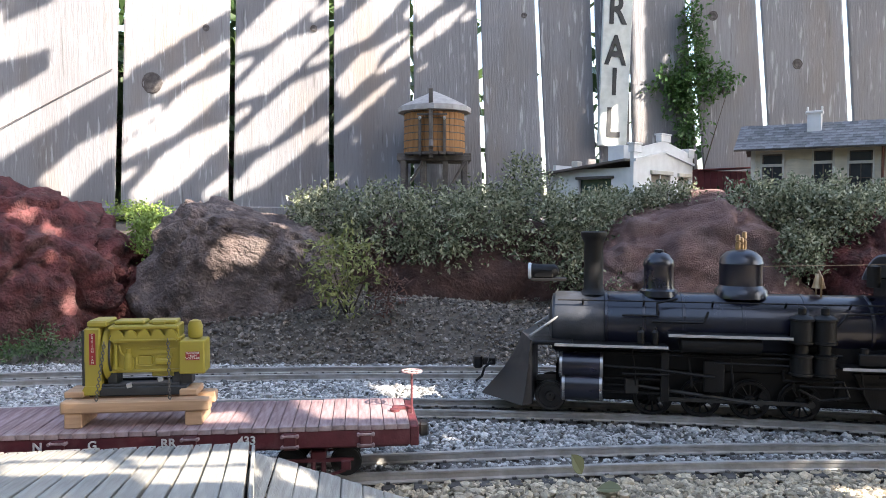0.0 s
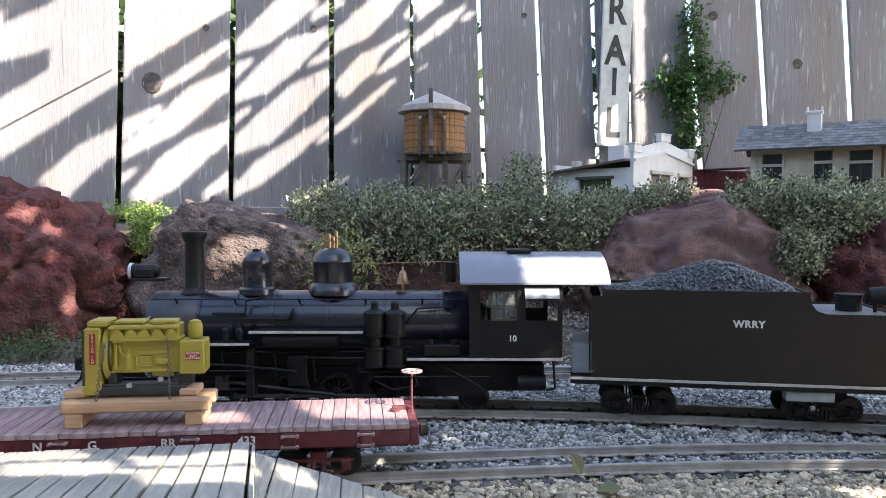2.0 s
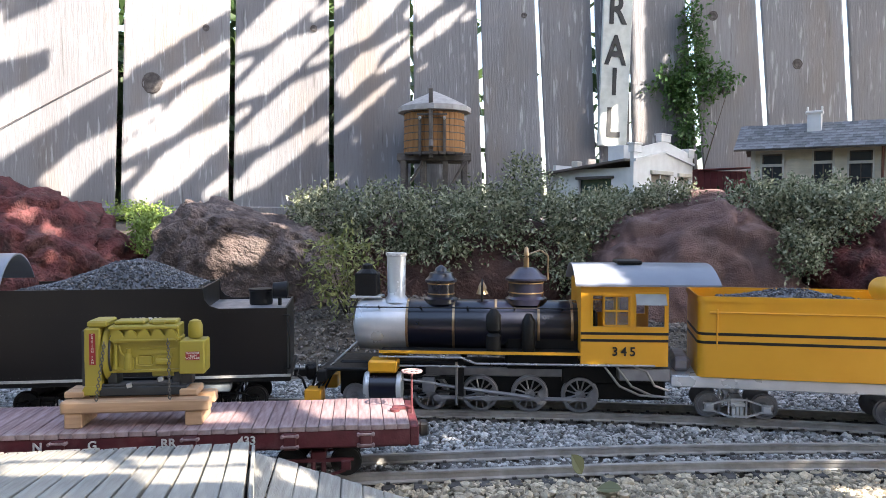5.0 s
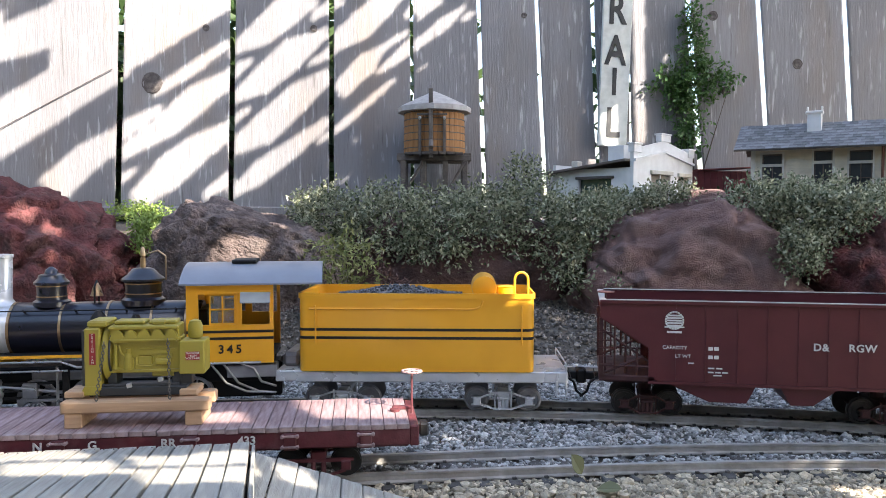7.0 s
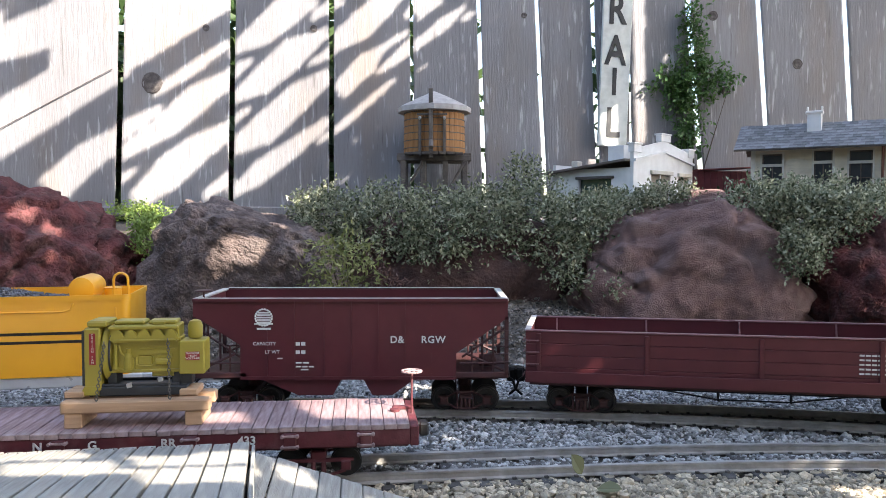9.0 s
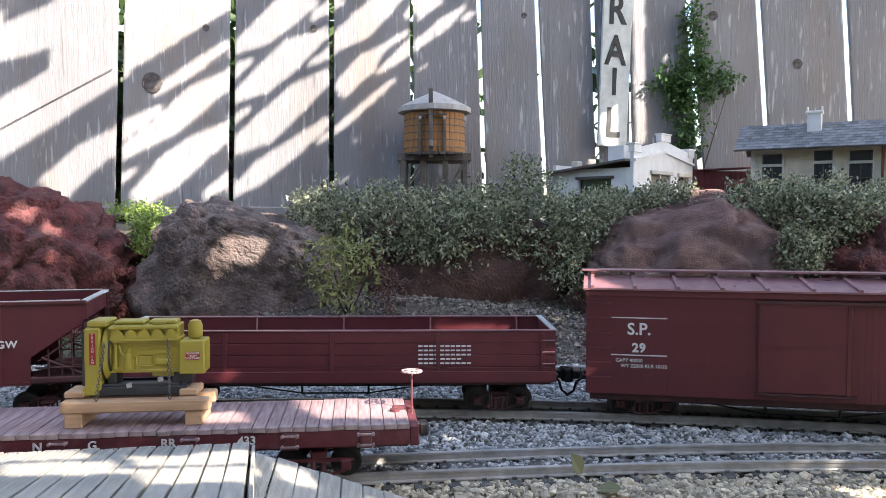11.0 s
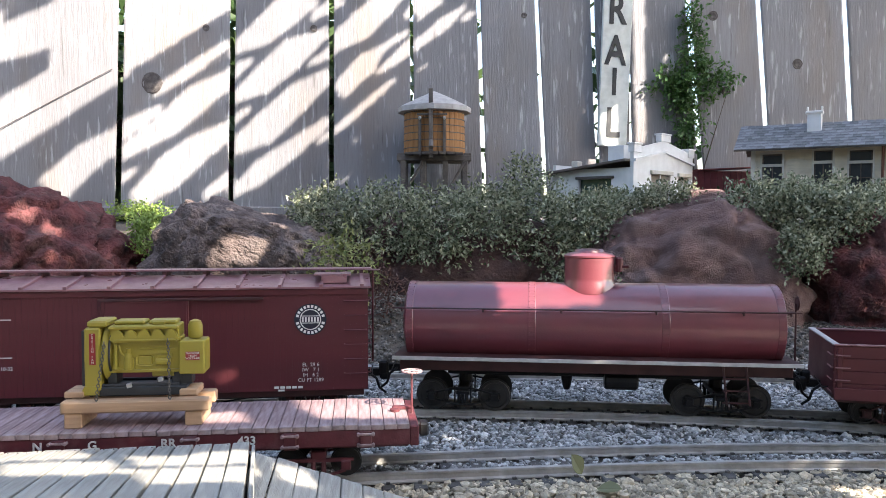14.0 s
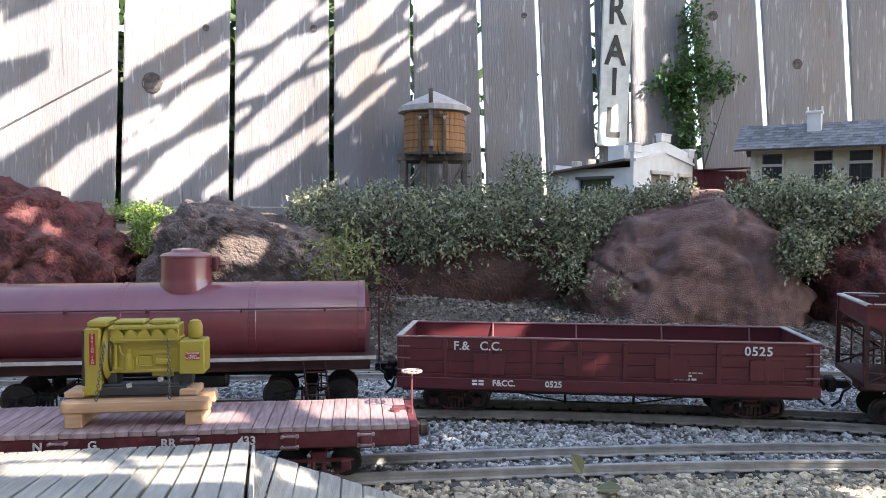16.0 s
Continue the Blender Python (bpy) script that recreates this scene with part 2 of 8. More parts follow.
def ground_z(x, y):
    """Height of the garden: flat track bed, a scree bank at the back, then the raised bed behind the rocks."""
    x, y = np.asarray(x, float), np.asarray(y, float)
    bank = 0.075 * smoothstep(1.09, 1.30, y) * (0.35 + 0.65 * np.exp(-((x + 0.1) / 0.34) ** 2))
    z = GRAVEL_Z + bank + (0.222 - 0.03 - bank) * smoothstep(1.36, 1.46, y)
    return z + 0.012 * smoothstep(1.5, 1.7, y) - 0.006 * smoothstep(0.60, 0.50, y)


def make_ground():
    xs = np.concatenate([[-400, -60, -12, -5], np.arange(-2.6, 2.61, 0.04), [5, 12, 60, 400]])
    ys = np.concatenate([[-400, -60, -12, -5, -2, -1], np.arange(-0.6, 2.61, 0.02), [5, 12, 60, 400]])
    X, Y = np.meshgrid(xs, ys)
    Z = ground_z(X, Y) - 0.004
    rnd = np.random.RandomState(3)
    near = (abs(X) < 2.6) & (abs(Y) < 2.6)
    Z = Z + np.where(near, rnd.normal(0, 0.0012, X.shape), 0)
    n, m = X.shape
    verts = np.stack([X, Y, Z], -1).reshape(-1, 3)
    faces = [(r * m + c, r * m + c + 1, (r + 1) * m + c + 1, (r + 1) * m + c) for r in range(n - 1) for c in range(m - 1)]
    me = mesh_of("ground", verts, faces, True)
    me.materials.append(SOIL)
    return tagged(new("ground", me), "dark brown garden soil under gravel ballast", "ground", kind="structure")


ICO = bmesh.new()
bmesh.ops.create_icosphere(ICO, subdivisions=1, radius=1)
ICO_V = np.array([v.co[:] for v in ICO.verts])
ICO_F = np.array([[v.index for v in f.verts] for f in ICO.faces])
ICO.free()


def stones(name, places, sizes, material, label, category, seed):
    """Loose angular stones, joined: each a jittered twenty-sided lump."""
    rnd = np.random.RandomState(seed)
    n = len(places)
    V = ICO_V[None] * rnd.uniform(0.62, 1.25, (n, 12, 1))
    V = V * (rnd.uniform(0.6, 1.25, (n, 1, 3)) * np.array([1, 1, 0.8]))
    a = rnd.uniform(0, 6.28, n)
    c, s = np.cos(a)[:, None], np.sin(a)[:, None]
    V = np.stack([V[..., 0] * c - V[..., 1] * s, V[..., 0] * s + V[..., 1] * c, V[..., 2]], -1)
    V = V * np.asarray(sizes)[:, None, None] + np.asarray(places)[:, None, :]
    Fc = (ICO_F[None] + 12 * np.arange(n)[:, None, None]).reshape(-1, 3)
    me = mesh_of(name, V.reshape(-1, 3).tolist(), Fc.tolist())
    me.materials.append(material)
    return tagged(new(name, me), label, category, kind="stuff")


def rail_mesh(curve, offset, x0, x1, step=0.02):
    """A flat-bottomed rail swept along a plan curve, its head at z = 0."""
    prof = [(-0.0042, -0.0085), (0.0042, -0.0085), (0.0042, -0.0075), (0.0011, -0.0066), (0.0011, -0.003), (0.0021, -0.0022),
            (0.0021, -0.0004), (0.0015, 0), (-0.0015, 0), (-0.0021, -0.0004), (-0.0021, -0.0022), (-0.0011, -0.003), (-0.0011, -0.0066), (-0.0042, -0.0075)]
    xs = np.arange(x0, x1 + step / 2, step)
    ys = curve(xs)
    dy = np.gradient(ys, xs)
    nx, ny = -dy / np.hypot(1, dy), 1 / np.hypot(1, dy)
    verts, faces, k = [], [], len(prof)
    for i in range(len(xs)):
        for w, z in prof:
            verts.append((xs[i] + nx[i] * (offset + w), ys[i] + ny[i] * (offset + w), z))
        if i:
            faces += [((i - 1) * k + j, (i - 1) * k + (j + 1) % k, i * k + (j + 1) % k, i * k + j) for j in range(k)]
    faces += [tuple(range(k))[::-1], tuple(range((len(xs) - 1) * k, len(xs) * k))]
    return mesh_of("rail", verts, faces)


def make_track(curve, x0, x1, label, lo=-0.75, hi=0.75, spacing=0.021):
    t = empty("track", Matrix(), label, "railway track", "garden railway tracks", "structure")
    for off in (-0.0225 - 0.0015, 0.0225 + 0.0015):
        me = rail_mesh(curve, off, x0, x1)
        me.materials.append(RAIL_HEAD)
        shared("rail", me, t, Matrix())
    bm = box(-0.0055, 0.0055, -0.041, 0.041, -0.0145, -0.0085, 0.0008)
    for off in (-0.024, 0.024):
        for side in (-1, 1):
            box(-0.0016, 0.0016, off + side * 0.0052 - 0.0012, off + side * 0.0052 + 0.0012, -0.0088, -0.0068, bm=bm)
    me = bpy.data.meshes.new("tie")
    bm.to_mesh(me)
    bm.free()
    me.materials.append(TIE)
    rnd = random.Random(5)
    far = []
    x = x0 + 0.01
    while x < x1:
        y = float(curve(x))
        slope = math.degrees(math.atan2(float(curve(x + 0.01)) - float(curve(x - 0.01)), 0.02))
        m = pose(x, y, 0, 0, 0, slope + rnd.uniform(-1.5, 1.5))
        if lo < x < hi:
            shared("tie", me, t, m)
        else:
            far.append(m)
        x += spacing * math.cos(math.radians(slope))
    if far:
        V = np.array([v.co[:] + (1,) for v in me.vertices])
        Fs = [tuple(p.vertices) for p in me.polygons]
        verts, faces = [], []
        for i, m in enumerate(far):
            verts += (V @ np.array(m).T)[:, :3].tolist()
            faces += [tuple(i * len(V) + j for j in f) for f in Fs]
        me2 = mesh_of("far_ties", verts, faces)
        me2.materials.append(TIE)
        ob = new("far_ties", me2)
        ob.parent = t
        ob["kind"] = "stuff"
    return t


def scatter_gravel():
    rnd = np.random.RandomState(11)

    def keep(x, y):
        ok = np.ones(len(x), bool)
        for c in (main_y, rear_y, siding_y):
            d = abs(y - c(x))
            ok &= ~((abs(d - 0.024) < 0.0052))
        return ok
    # clean granite between and around the tracks
    n = 92000
    x = rnd.uniform(-0.75, 0.75, n)
    y = rnd.uniform(0.60, 1.10, n)
    keepers = keep(x, y) & (abs(x) < 0.60 * y + 0.08) & (y > siding_y(x) - 0.030 + 0.012 * rnd.rand(n))
    x, y = x[keepers], y[keepers]
    size = np.clip(rnd.lognormal(math.log(0.0021), 0.36, len(x)), 0.0012, 0.0052)
    inside = np.minimum.reduce([abs(y - c(x)) for c in (main_y, rear_y, siding_y)]) < 0.0225
    size = np.where(inside, size * 0.80, size)
    z = ground_z(x, y) + size * 0.25 + 0.0010 + rnd.uniform(-0.0006, 0.0014, len(x)) - np.where(inside & (y > 0.72), 0.0032, 0)
    # the outer tie ends stand clear of the stones
    for c in (main_y, siding_y):
        z = z - np.where((c(x) - y > 0.027) & (c(x) - y < 0.041), 0.0032, 0)
    stones("ballast", np.stack([x, y, z], -1), size, BALLAST, "loose light grey crushed granite ballast between the rails", "gravel", 21)
    # finer tan grit in front
    n = 42000
    x = rnd.uniform(-0.25, 0.60, n)
    y = rnd.uniform(0.40, 0.68, n)
    keepers = keep(x, y) & (y < siding_y(x) - 0.026 + 0.02 * rnd.rand(n)) & (abs(x) < 0.60 * y + 0.06)
    x, y = x[keepers], y[keepers]
    size = np.clip(rnd.lognormal(math.log(0.0020), 0.42, len(x)), 0.0010, 0.0056)
    stones("grit", np.stack([x, y, ground_z(x, y) + size * 0.3], -1), size, GRIT, "fine tan and grey grit with mixed pebbles", "gravel", 22)
    # dark scree on the bank behind the rear track
    n = 28000
    x = rnd.uniform(-0.8, 0.9, n)
    y = rnd.uniform(1.07, 1.42, n)
    keepers = keep(x, y) & (rnd.rand(n) < np.where(x < -0.42, 0.25, 1))
    x, y = x[keepers], y[keepers]
    size = np.clip(rnd.lognormal(math.log(0.0019), 0.48, len(x)), 0.0009, 0.0075)
    stones("scree", np.stack([x, y, ground_z(x, y) + size * 0.25], -1), size, SCREE, "dark grey loose scree on the bank under the rocks", "gravel", 23)


# ---- lava rocks of the retaining bank ----
def make_rock(centre, radii, material, label, seed, lumps=1.0, level=6, turn=0.0, tilt=0.0, crusty=1.0, folds=0.0, square=0.72):
    bm = bmesh.new()
    bmesh.ops.create_icosphere(bm, subdivisions=level, radius=1)
    o = Vector((seed * 3.7, seed * 1.3, seed * 5.1))
    mean = (radii[0] * radii[1] * radii[2]) ** (1 / 3)
    for v in bm.verts:
        d = v.co.normalized()
        q = Vector([math.copysign(abs(c) ** square, c) for c in d])
        p = Vector((q.x * radii[0], q.y * radii[1], q.z * radii[2]))
        w = p / 0.2
        r = 0.88 + 0.22 * lumps * noise.noise(d * 1.3 + o) + 0.12 * lumps * noise.noise(d * 2.9 + o)
        # ridges and hollows, then crust and pits at real size
        ridge = 1 - abs(noise.noise(w * 2.1 + o)) * 2
        r += 0.075 * lumps * (ridge - 0.5) + 0.055 * noise.noise(w * 4.6 + o)
        crust = noise.fractal(w * 9.0 + o, 0.9, 2.1, 4)
        pits = max(0.0, noise.noise(w * 13.0 + o * 2) - 0.18)
        # upright folds with dark clefts between them
        r -= 0.13 * folds * max(0.0, noise.noise(Vector((w.x * 3.1, w.y * 3.1, w.z * 1.3)) + o * 1.7) + 0.05)
        r -= 0.16 * folds * max(0.0, 0.10 - abs(noise.noise(Vector((w.x * 1.9, w.y * 1.9, w.z * 1.1)) + o * 2.3))) / 0.10
        p = p * r
        v.co = p + d * mean * crusty * (0.055 * crust - 0.20 * pits)
    ob = part("lava_rock", bm, material, None, smooth=False, at=pose(*centre, 0, tilt, turn))
    ob.data.polygons.foreach_set("use_smooth", [True] * len(ob.data.polygons))
    return tagged(ob, label, "rock", "lava rocks along the bank")


def make_rocks():
    make_rock((-0.790, 1.34, 0.085), (0.28, 0.17, 0.205), LAVA_RED, "large rough red lava rock on the bank", 1, 0.75, 6, 0, 21, 0.6, 0.8)
    make_rock((-0.350, 1.38, 0.072), (0.185, 0.15, 0.160), LAVA_GREY, "grey-brown pitted lava rock with sunlit top", 2, 0.45, 6, 0, 17, 0.75, 0.35, 0.5)
    make_rock((0.03, 1.47, 0.085), (0.28, 0.12, 0.135), LAVA_BUSH_SHADE, "brown rock, colour darkened for the shade under a bush", 3, 0.8, 6, 0, 0, 0.4)
    make_rock((0.45, 1.44, 0.066), (0.25, 0.15, 0.175), LAVA_BROWN, "rounded reddish-brown rock beside the bushes", 4, 0.7, 6, 0, -15, 0.42, 0.35)
    make_rock((0.83, 1.42, 0.07), (0.22, 0.16, 0.160), LAVA_RED, "reddish lava rock with cracked face", 5, 0.8, 6, 0, 0, 0.6, 0.5)
    make_rock((0.52, 1.52, 0.215), (0.06, 0.05, 0.045), LAVA_BROWN, "small reddish-brown lava rock on top of the bank", 6, 0.9, 4)


# ---- fence ----
def fence_y(x):
    return 1.80 + 0.13 * x


make_ground()
make_track(main_y, -3.9, 3.9, "main line track, dark ties in granite ballast")
make_track(rear_y, -2.6, 2.6, "rear passing track with weathered rails")
make_track(siding_y, -0.78, 0.64, "siding track with weathered brass rails", spacing=0.026)
scatter_gravel()
make_rocks()


# ---- fence boards ----
BOARDS = ((-2.30, -2.02), (-2.01, -1.73), (-1.72, -1.44), (-1.43, -1.22), (-1.213, -1.006), (-1.002, -0.730), (-0.716, -0.487), (-0.474, -0.263), (-0.251, -0.075), (-0.067, 0.094),
          (0.104, 0.240), (0.250, 0.371), (0.381, 0.455), (0.461, 0.631), (0.645, 0.806), (0.820, 1.031), (1.046, 1.262), (1.272, 1.50), (1.51, 1.77), (1.78, 2.05), (2.06, 2.34))


def board_lean(x):
    return float(np.interp(x, (-1.0, -0.72, -0.48, -0.25, -0.07, 0.1, 0.25, 0.38, 0.457, 0.6, 0.8, 1.2), (0.025, 0.036, 0.023, 0.006, -0.004, -0.036, -0.054, -0.044, -0.030, -0.095, -0.085, -0.08)))


def make_boards():
    f = empty("fence", Matrix(), "weathered grey wooden board fence with narrow gaps", "fence", kind="structure")
    rnd = random.Random(8)
    foot, head = 0.226, 1.02
    for a, b in BOARDS:
        la, lb = board_lean(a), board_lean(b)
        bm = bmesh.new()
        rows = 26
        t = 0.008
        rings = []
        for i in range(rows + 1):
            z = foot + (head - foot) * i / rows
            xa = a + la * (z - 0.235) + 0.0012 * noise.noise(Vector((a * 9, z * 9, 1)))
            xb = b + lb * (z - 0.235) + 0.0012 * noise.noise(Vector((b * 9, z * 9, 2)))
            cup = 0.0016 * noise.noise(Vector((a * 3, z * 2.3, 4)))
            pts = []
            for u, w in ((0, 0.0015), (0.02, 0), (0.5, -0.001), (0.98, 0), (1, 0.0015), (1, t), (0, t)):
                x = xa + (xb - xa) * u
                pts.append(bm.verts.new((x, fence_y(x) + w + cup, z)))
            rings.append(pts)
        for p, q in zip(rings, rings[1:]):
            for k in range(7):
                bm.faces.new((p[k], p[(k + 1) % 7], q[(k + 1) % 7], q[k]))
        bm.faces.new(rings[0][::-1])
        bm.faces.new(rings[-1])
        part("board", bm, FENCE, f)
    # knots
    for x, z, r in ((-0.645, 0.500, 0.024), (-0.528, 0.624, 0.008), (-0.293, 0.630, 0.008), (0.19, 0.675, 0.007), (0.655, 0.690, 0.012), (0.875, 0.580, 0.013), (0.69, 0.51, 0.011)):
        bm = bmesh.new()
        ring = []
        prof = ((1.0, 0.0), (0.92, -0.0016), (0.75, -0.0008), (0.55, -0.0018), (0.3, -0.001), (0.08, -0.0005))
        for s, dz in prof:
            ring.append([bm.verts.new((r * s * (1 + 0.12 * noise.noise(Vector((math.cos(k * 0.52), math.sin(k * 0.52), x * 9)))) * math.cos(k * 2 * math.pi / 16),
                                       dz, r * s * math.sin(k * 2 * math.pi / 16))) for k in range(16)])
        for p, q in zip(ring, ring[1:]):
            for k in range(16):
                bm.faces.new((p[k], p[(k + 1) % 16], q[(k + 1) % 16], q[k]))
        bm.faces.new(ring[-1])
        part("knot", bm, KNOT, f, "dark round knot", True, pose(x, fence_y(x) - 0.0015, z))
    # a thin dark rod laid diagonally across the first boards
    part("wire", rod((-1.05, fence_y(-1.05) - 0.004, 0.342), (-0.727, fence_y(-0.727) - 0.004, 0.528), 0.0010, None, 6), KNOT, f, "thin dark diagonal line")
    # foot rail
    bm = box(-2.4, 2.4, 0.0, 0.035, 0.205, 0.2265, 0.003)
    part("foot_rail", bm, FENCE, f, at=pose(0, fence_y(0) - 0.012, 0, 0, 0, math.degrees(math.atan(0.13))))


def sun_plane():
    e1 = Vector((0, 0, 1)).cross(SUN).normalized()
    return e1, SUN.cross(e1)


# wanted sun patches on the fence, board by board: x, z and half width at both ends
# placed from the camera's view; the added tree is left open for each
LIGHT_FAR_LEFT = ((-0.957, 0.577, 0.039, -0.83, 0.627, 0.05), (-0.83, 0.602, 0.087, -0.695, 0.655, 0.094), (-0.973, 0.385, 0.059, -0.72, 0.556, 0.054),
                  (-0.855, 0.264, 0.037, -0.789, 0.33, 0.035), (-0.789, 0.33, 0.035, -0.724, 0.373, 0.026), (-1.024, 0.584, 0.049, -0.968, 0.598, 0.044))
LIGHT_KNOT = ((-0.748, 0.586, 0.088, -0.508, 0.743, 0.089), (-0.638, 0.48, 0.011, -0.559, 0.533, 0.015), (-0.559, 0.533, 0.015, -0.48, 0.593, 0.009),
              (-0.714, 0.391, 0.023, -0.627, 0.444, 0.009), (-0.715, 0.342, 0.015, -0.609, 0.412, 0.03), (-0.609, 0.412, 0.03, -0.554, 0.463, 0.033),
              (-0.554, 0.463, 0.033, -0.481, 0.513, 0.02), (-0.678, 0.244, 0.025, -0.611, 0.303, 0.039), (-0.611, 0.303, 0.039, -0.562, 0.345, 0.036),
              (-0.562, 0.345, 0.036, -0.482, 0.399, 0.02), (-0.716, 0.286, 0.013, -0.688, 0.305, 0.006), (-0.533, 0.253, 0.011, -0.483, 0.291, 0.015))
LIGHT_MIDDLE = ((-0.47, 0.578, 0.013, -0.399, 0.625, 0.033), (-0.399, 0.625, 0.033, -0.312, 0.706, 0.039), (-0.296, 0.656, 0.01, -0.237, 0.696, 0.016),
                (-0.471, 0.471, 0.012, -0.407, 0.512, 0.032), (-0.407, 0.512, 0.032, -0.344, 0.569, 0.036), (-0.344, 0.569, 0.036, -0.265, 0.622, 0.012),
                (-0.471, 0.528, 0.017, -0.431, 0.554, 0.005), (-0.303, 0.551, 0.005, -0.256, 0.578, 0.012), (-0.473, 0.359, 0.019, -0.402, 0.405, 0.036),
                (-0.402, 0.405, 0.036, -0.332, 0.47, 0.034), (-0.332, 0.47, 0.034, -0.259, 0.525, 0.017), (-0.472, 0.422, 0.012, -0.438, 0.445, 0.005),
                (-0.474, 0.259, 0.013, -0.415, 0.304, 0.026), (-0.415, 0.304, 0.026, -0.346, 0.356, 0.022), (-0.346, 0.356, 0.022, -0.26, 0.423, 0.01))
LIGHT_TOWER = ((-0.246, 0.6, 0.022, -0.186, 0.641, 0.034), (-0.186, 0.641, 0.034, -0.109, 0.716, 0.024), (-0.233, 0.495, 0.022, -0.174, 0.555, 0.027),
               (-0.174, 0.555, 0.025, -0.142, 0.587, 0.01), (-0.142, 0.587, 0.009, -0.081, 0.629, 0.006), (-0.151, 0.532, 0.006, -0.073, 0.599, 0.017),
               (-0.285, 0.374, 0.006, -0.225, 0.418, 0.010), (-0.225, 0.418, 0.010, -0.117, 0.516, 0.006), (-0.086, 0.663, 0.008, -0.051, 0.703, 0.016),
               (-0.061, 0.6, 0.012, 0.008, 0.654, 0.016), (0.008, 0.654, 0.012, 0.05, 0.689, 0.007), (-0.057, 0.675, 0.018, -0.012, 0.707, 0.016))
LIGHT_SIGN = ((0.045, 0.66, 0.006, 0.064, 0.676, 0.007), (0.36, 0.418, 0.022, 0.367, 0.337, 0.018), (0.467, 0.735, 0.015, 0.477, 0.386, 0.013))
# and on lower things: x, y, z, half length along x, half width
LOW_LIGHT = ((-0.066, 0.641, 0.0455, 0.042, 0.022), (-0.180, 0.612, 0.0455, 0.016, 0.009), (-0.165, 0.490, 0.044, 0.034, 0.009), (-0.140, 0.503, 0.044, 0.014, 0.008),
             (-0.150, 0.446, 0.045, 0.035, 0.012), (-0.285, 0.522, 0.042, 0.03, 0.010), (-0.24, 0.470, 0.050, 0.03, 0.012), (-0.107, 0.520, 0.025, 0.012, 0.008),
             (-0.672, 1.24, 0.229, 0.018, 0.010), (-0.62, 1.24, 0.210, 0.012, 0.010), (-0.534, 1.17, 0.131, 0.008, 0.012), (-0.445, 1.32, 0.240, 0.018, 0.010),
             (-0.325, 1.24, 0.158, 0.036, 0.011), (-0.28, 1.30, 0.190, 0.012, 0.014), (-0.53, 1.45, 0.225, 0.05, 0.034),
             (-0.02, 0.925, 0.0, 0.04, 0.022), (0.345, 0.585, -0.01, 0.02, 0.010), (0.53, 1.50, 0.27, 0.03, 0.014), (-0.26, 1.42, 0.26, 0.05, 0.02))


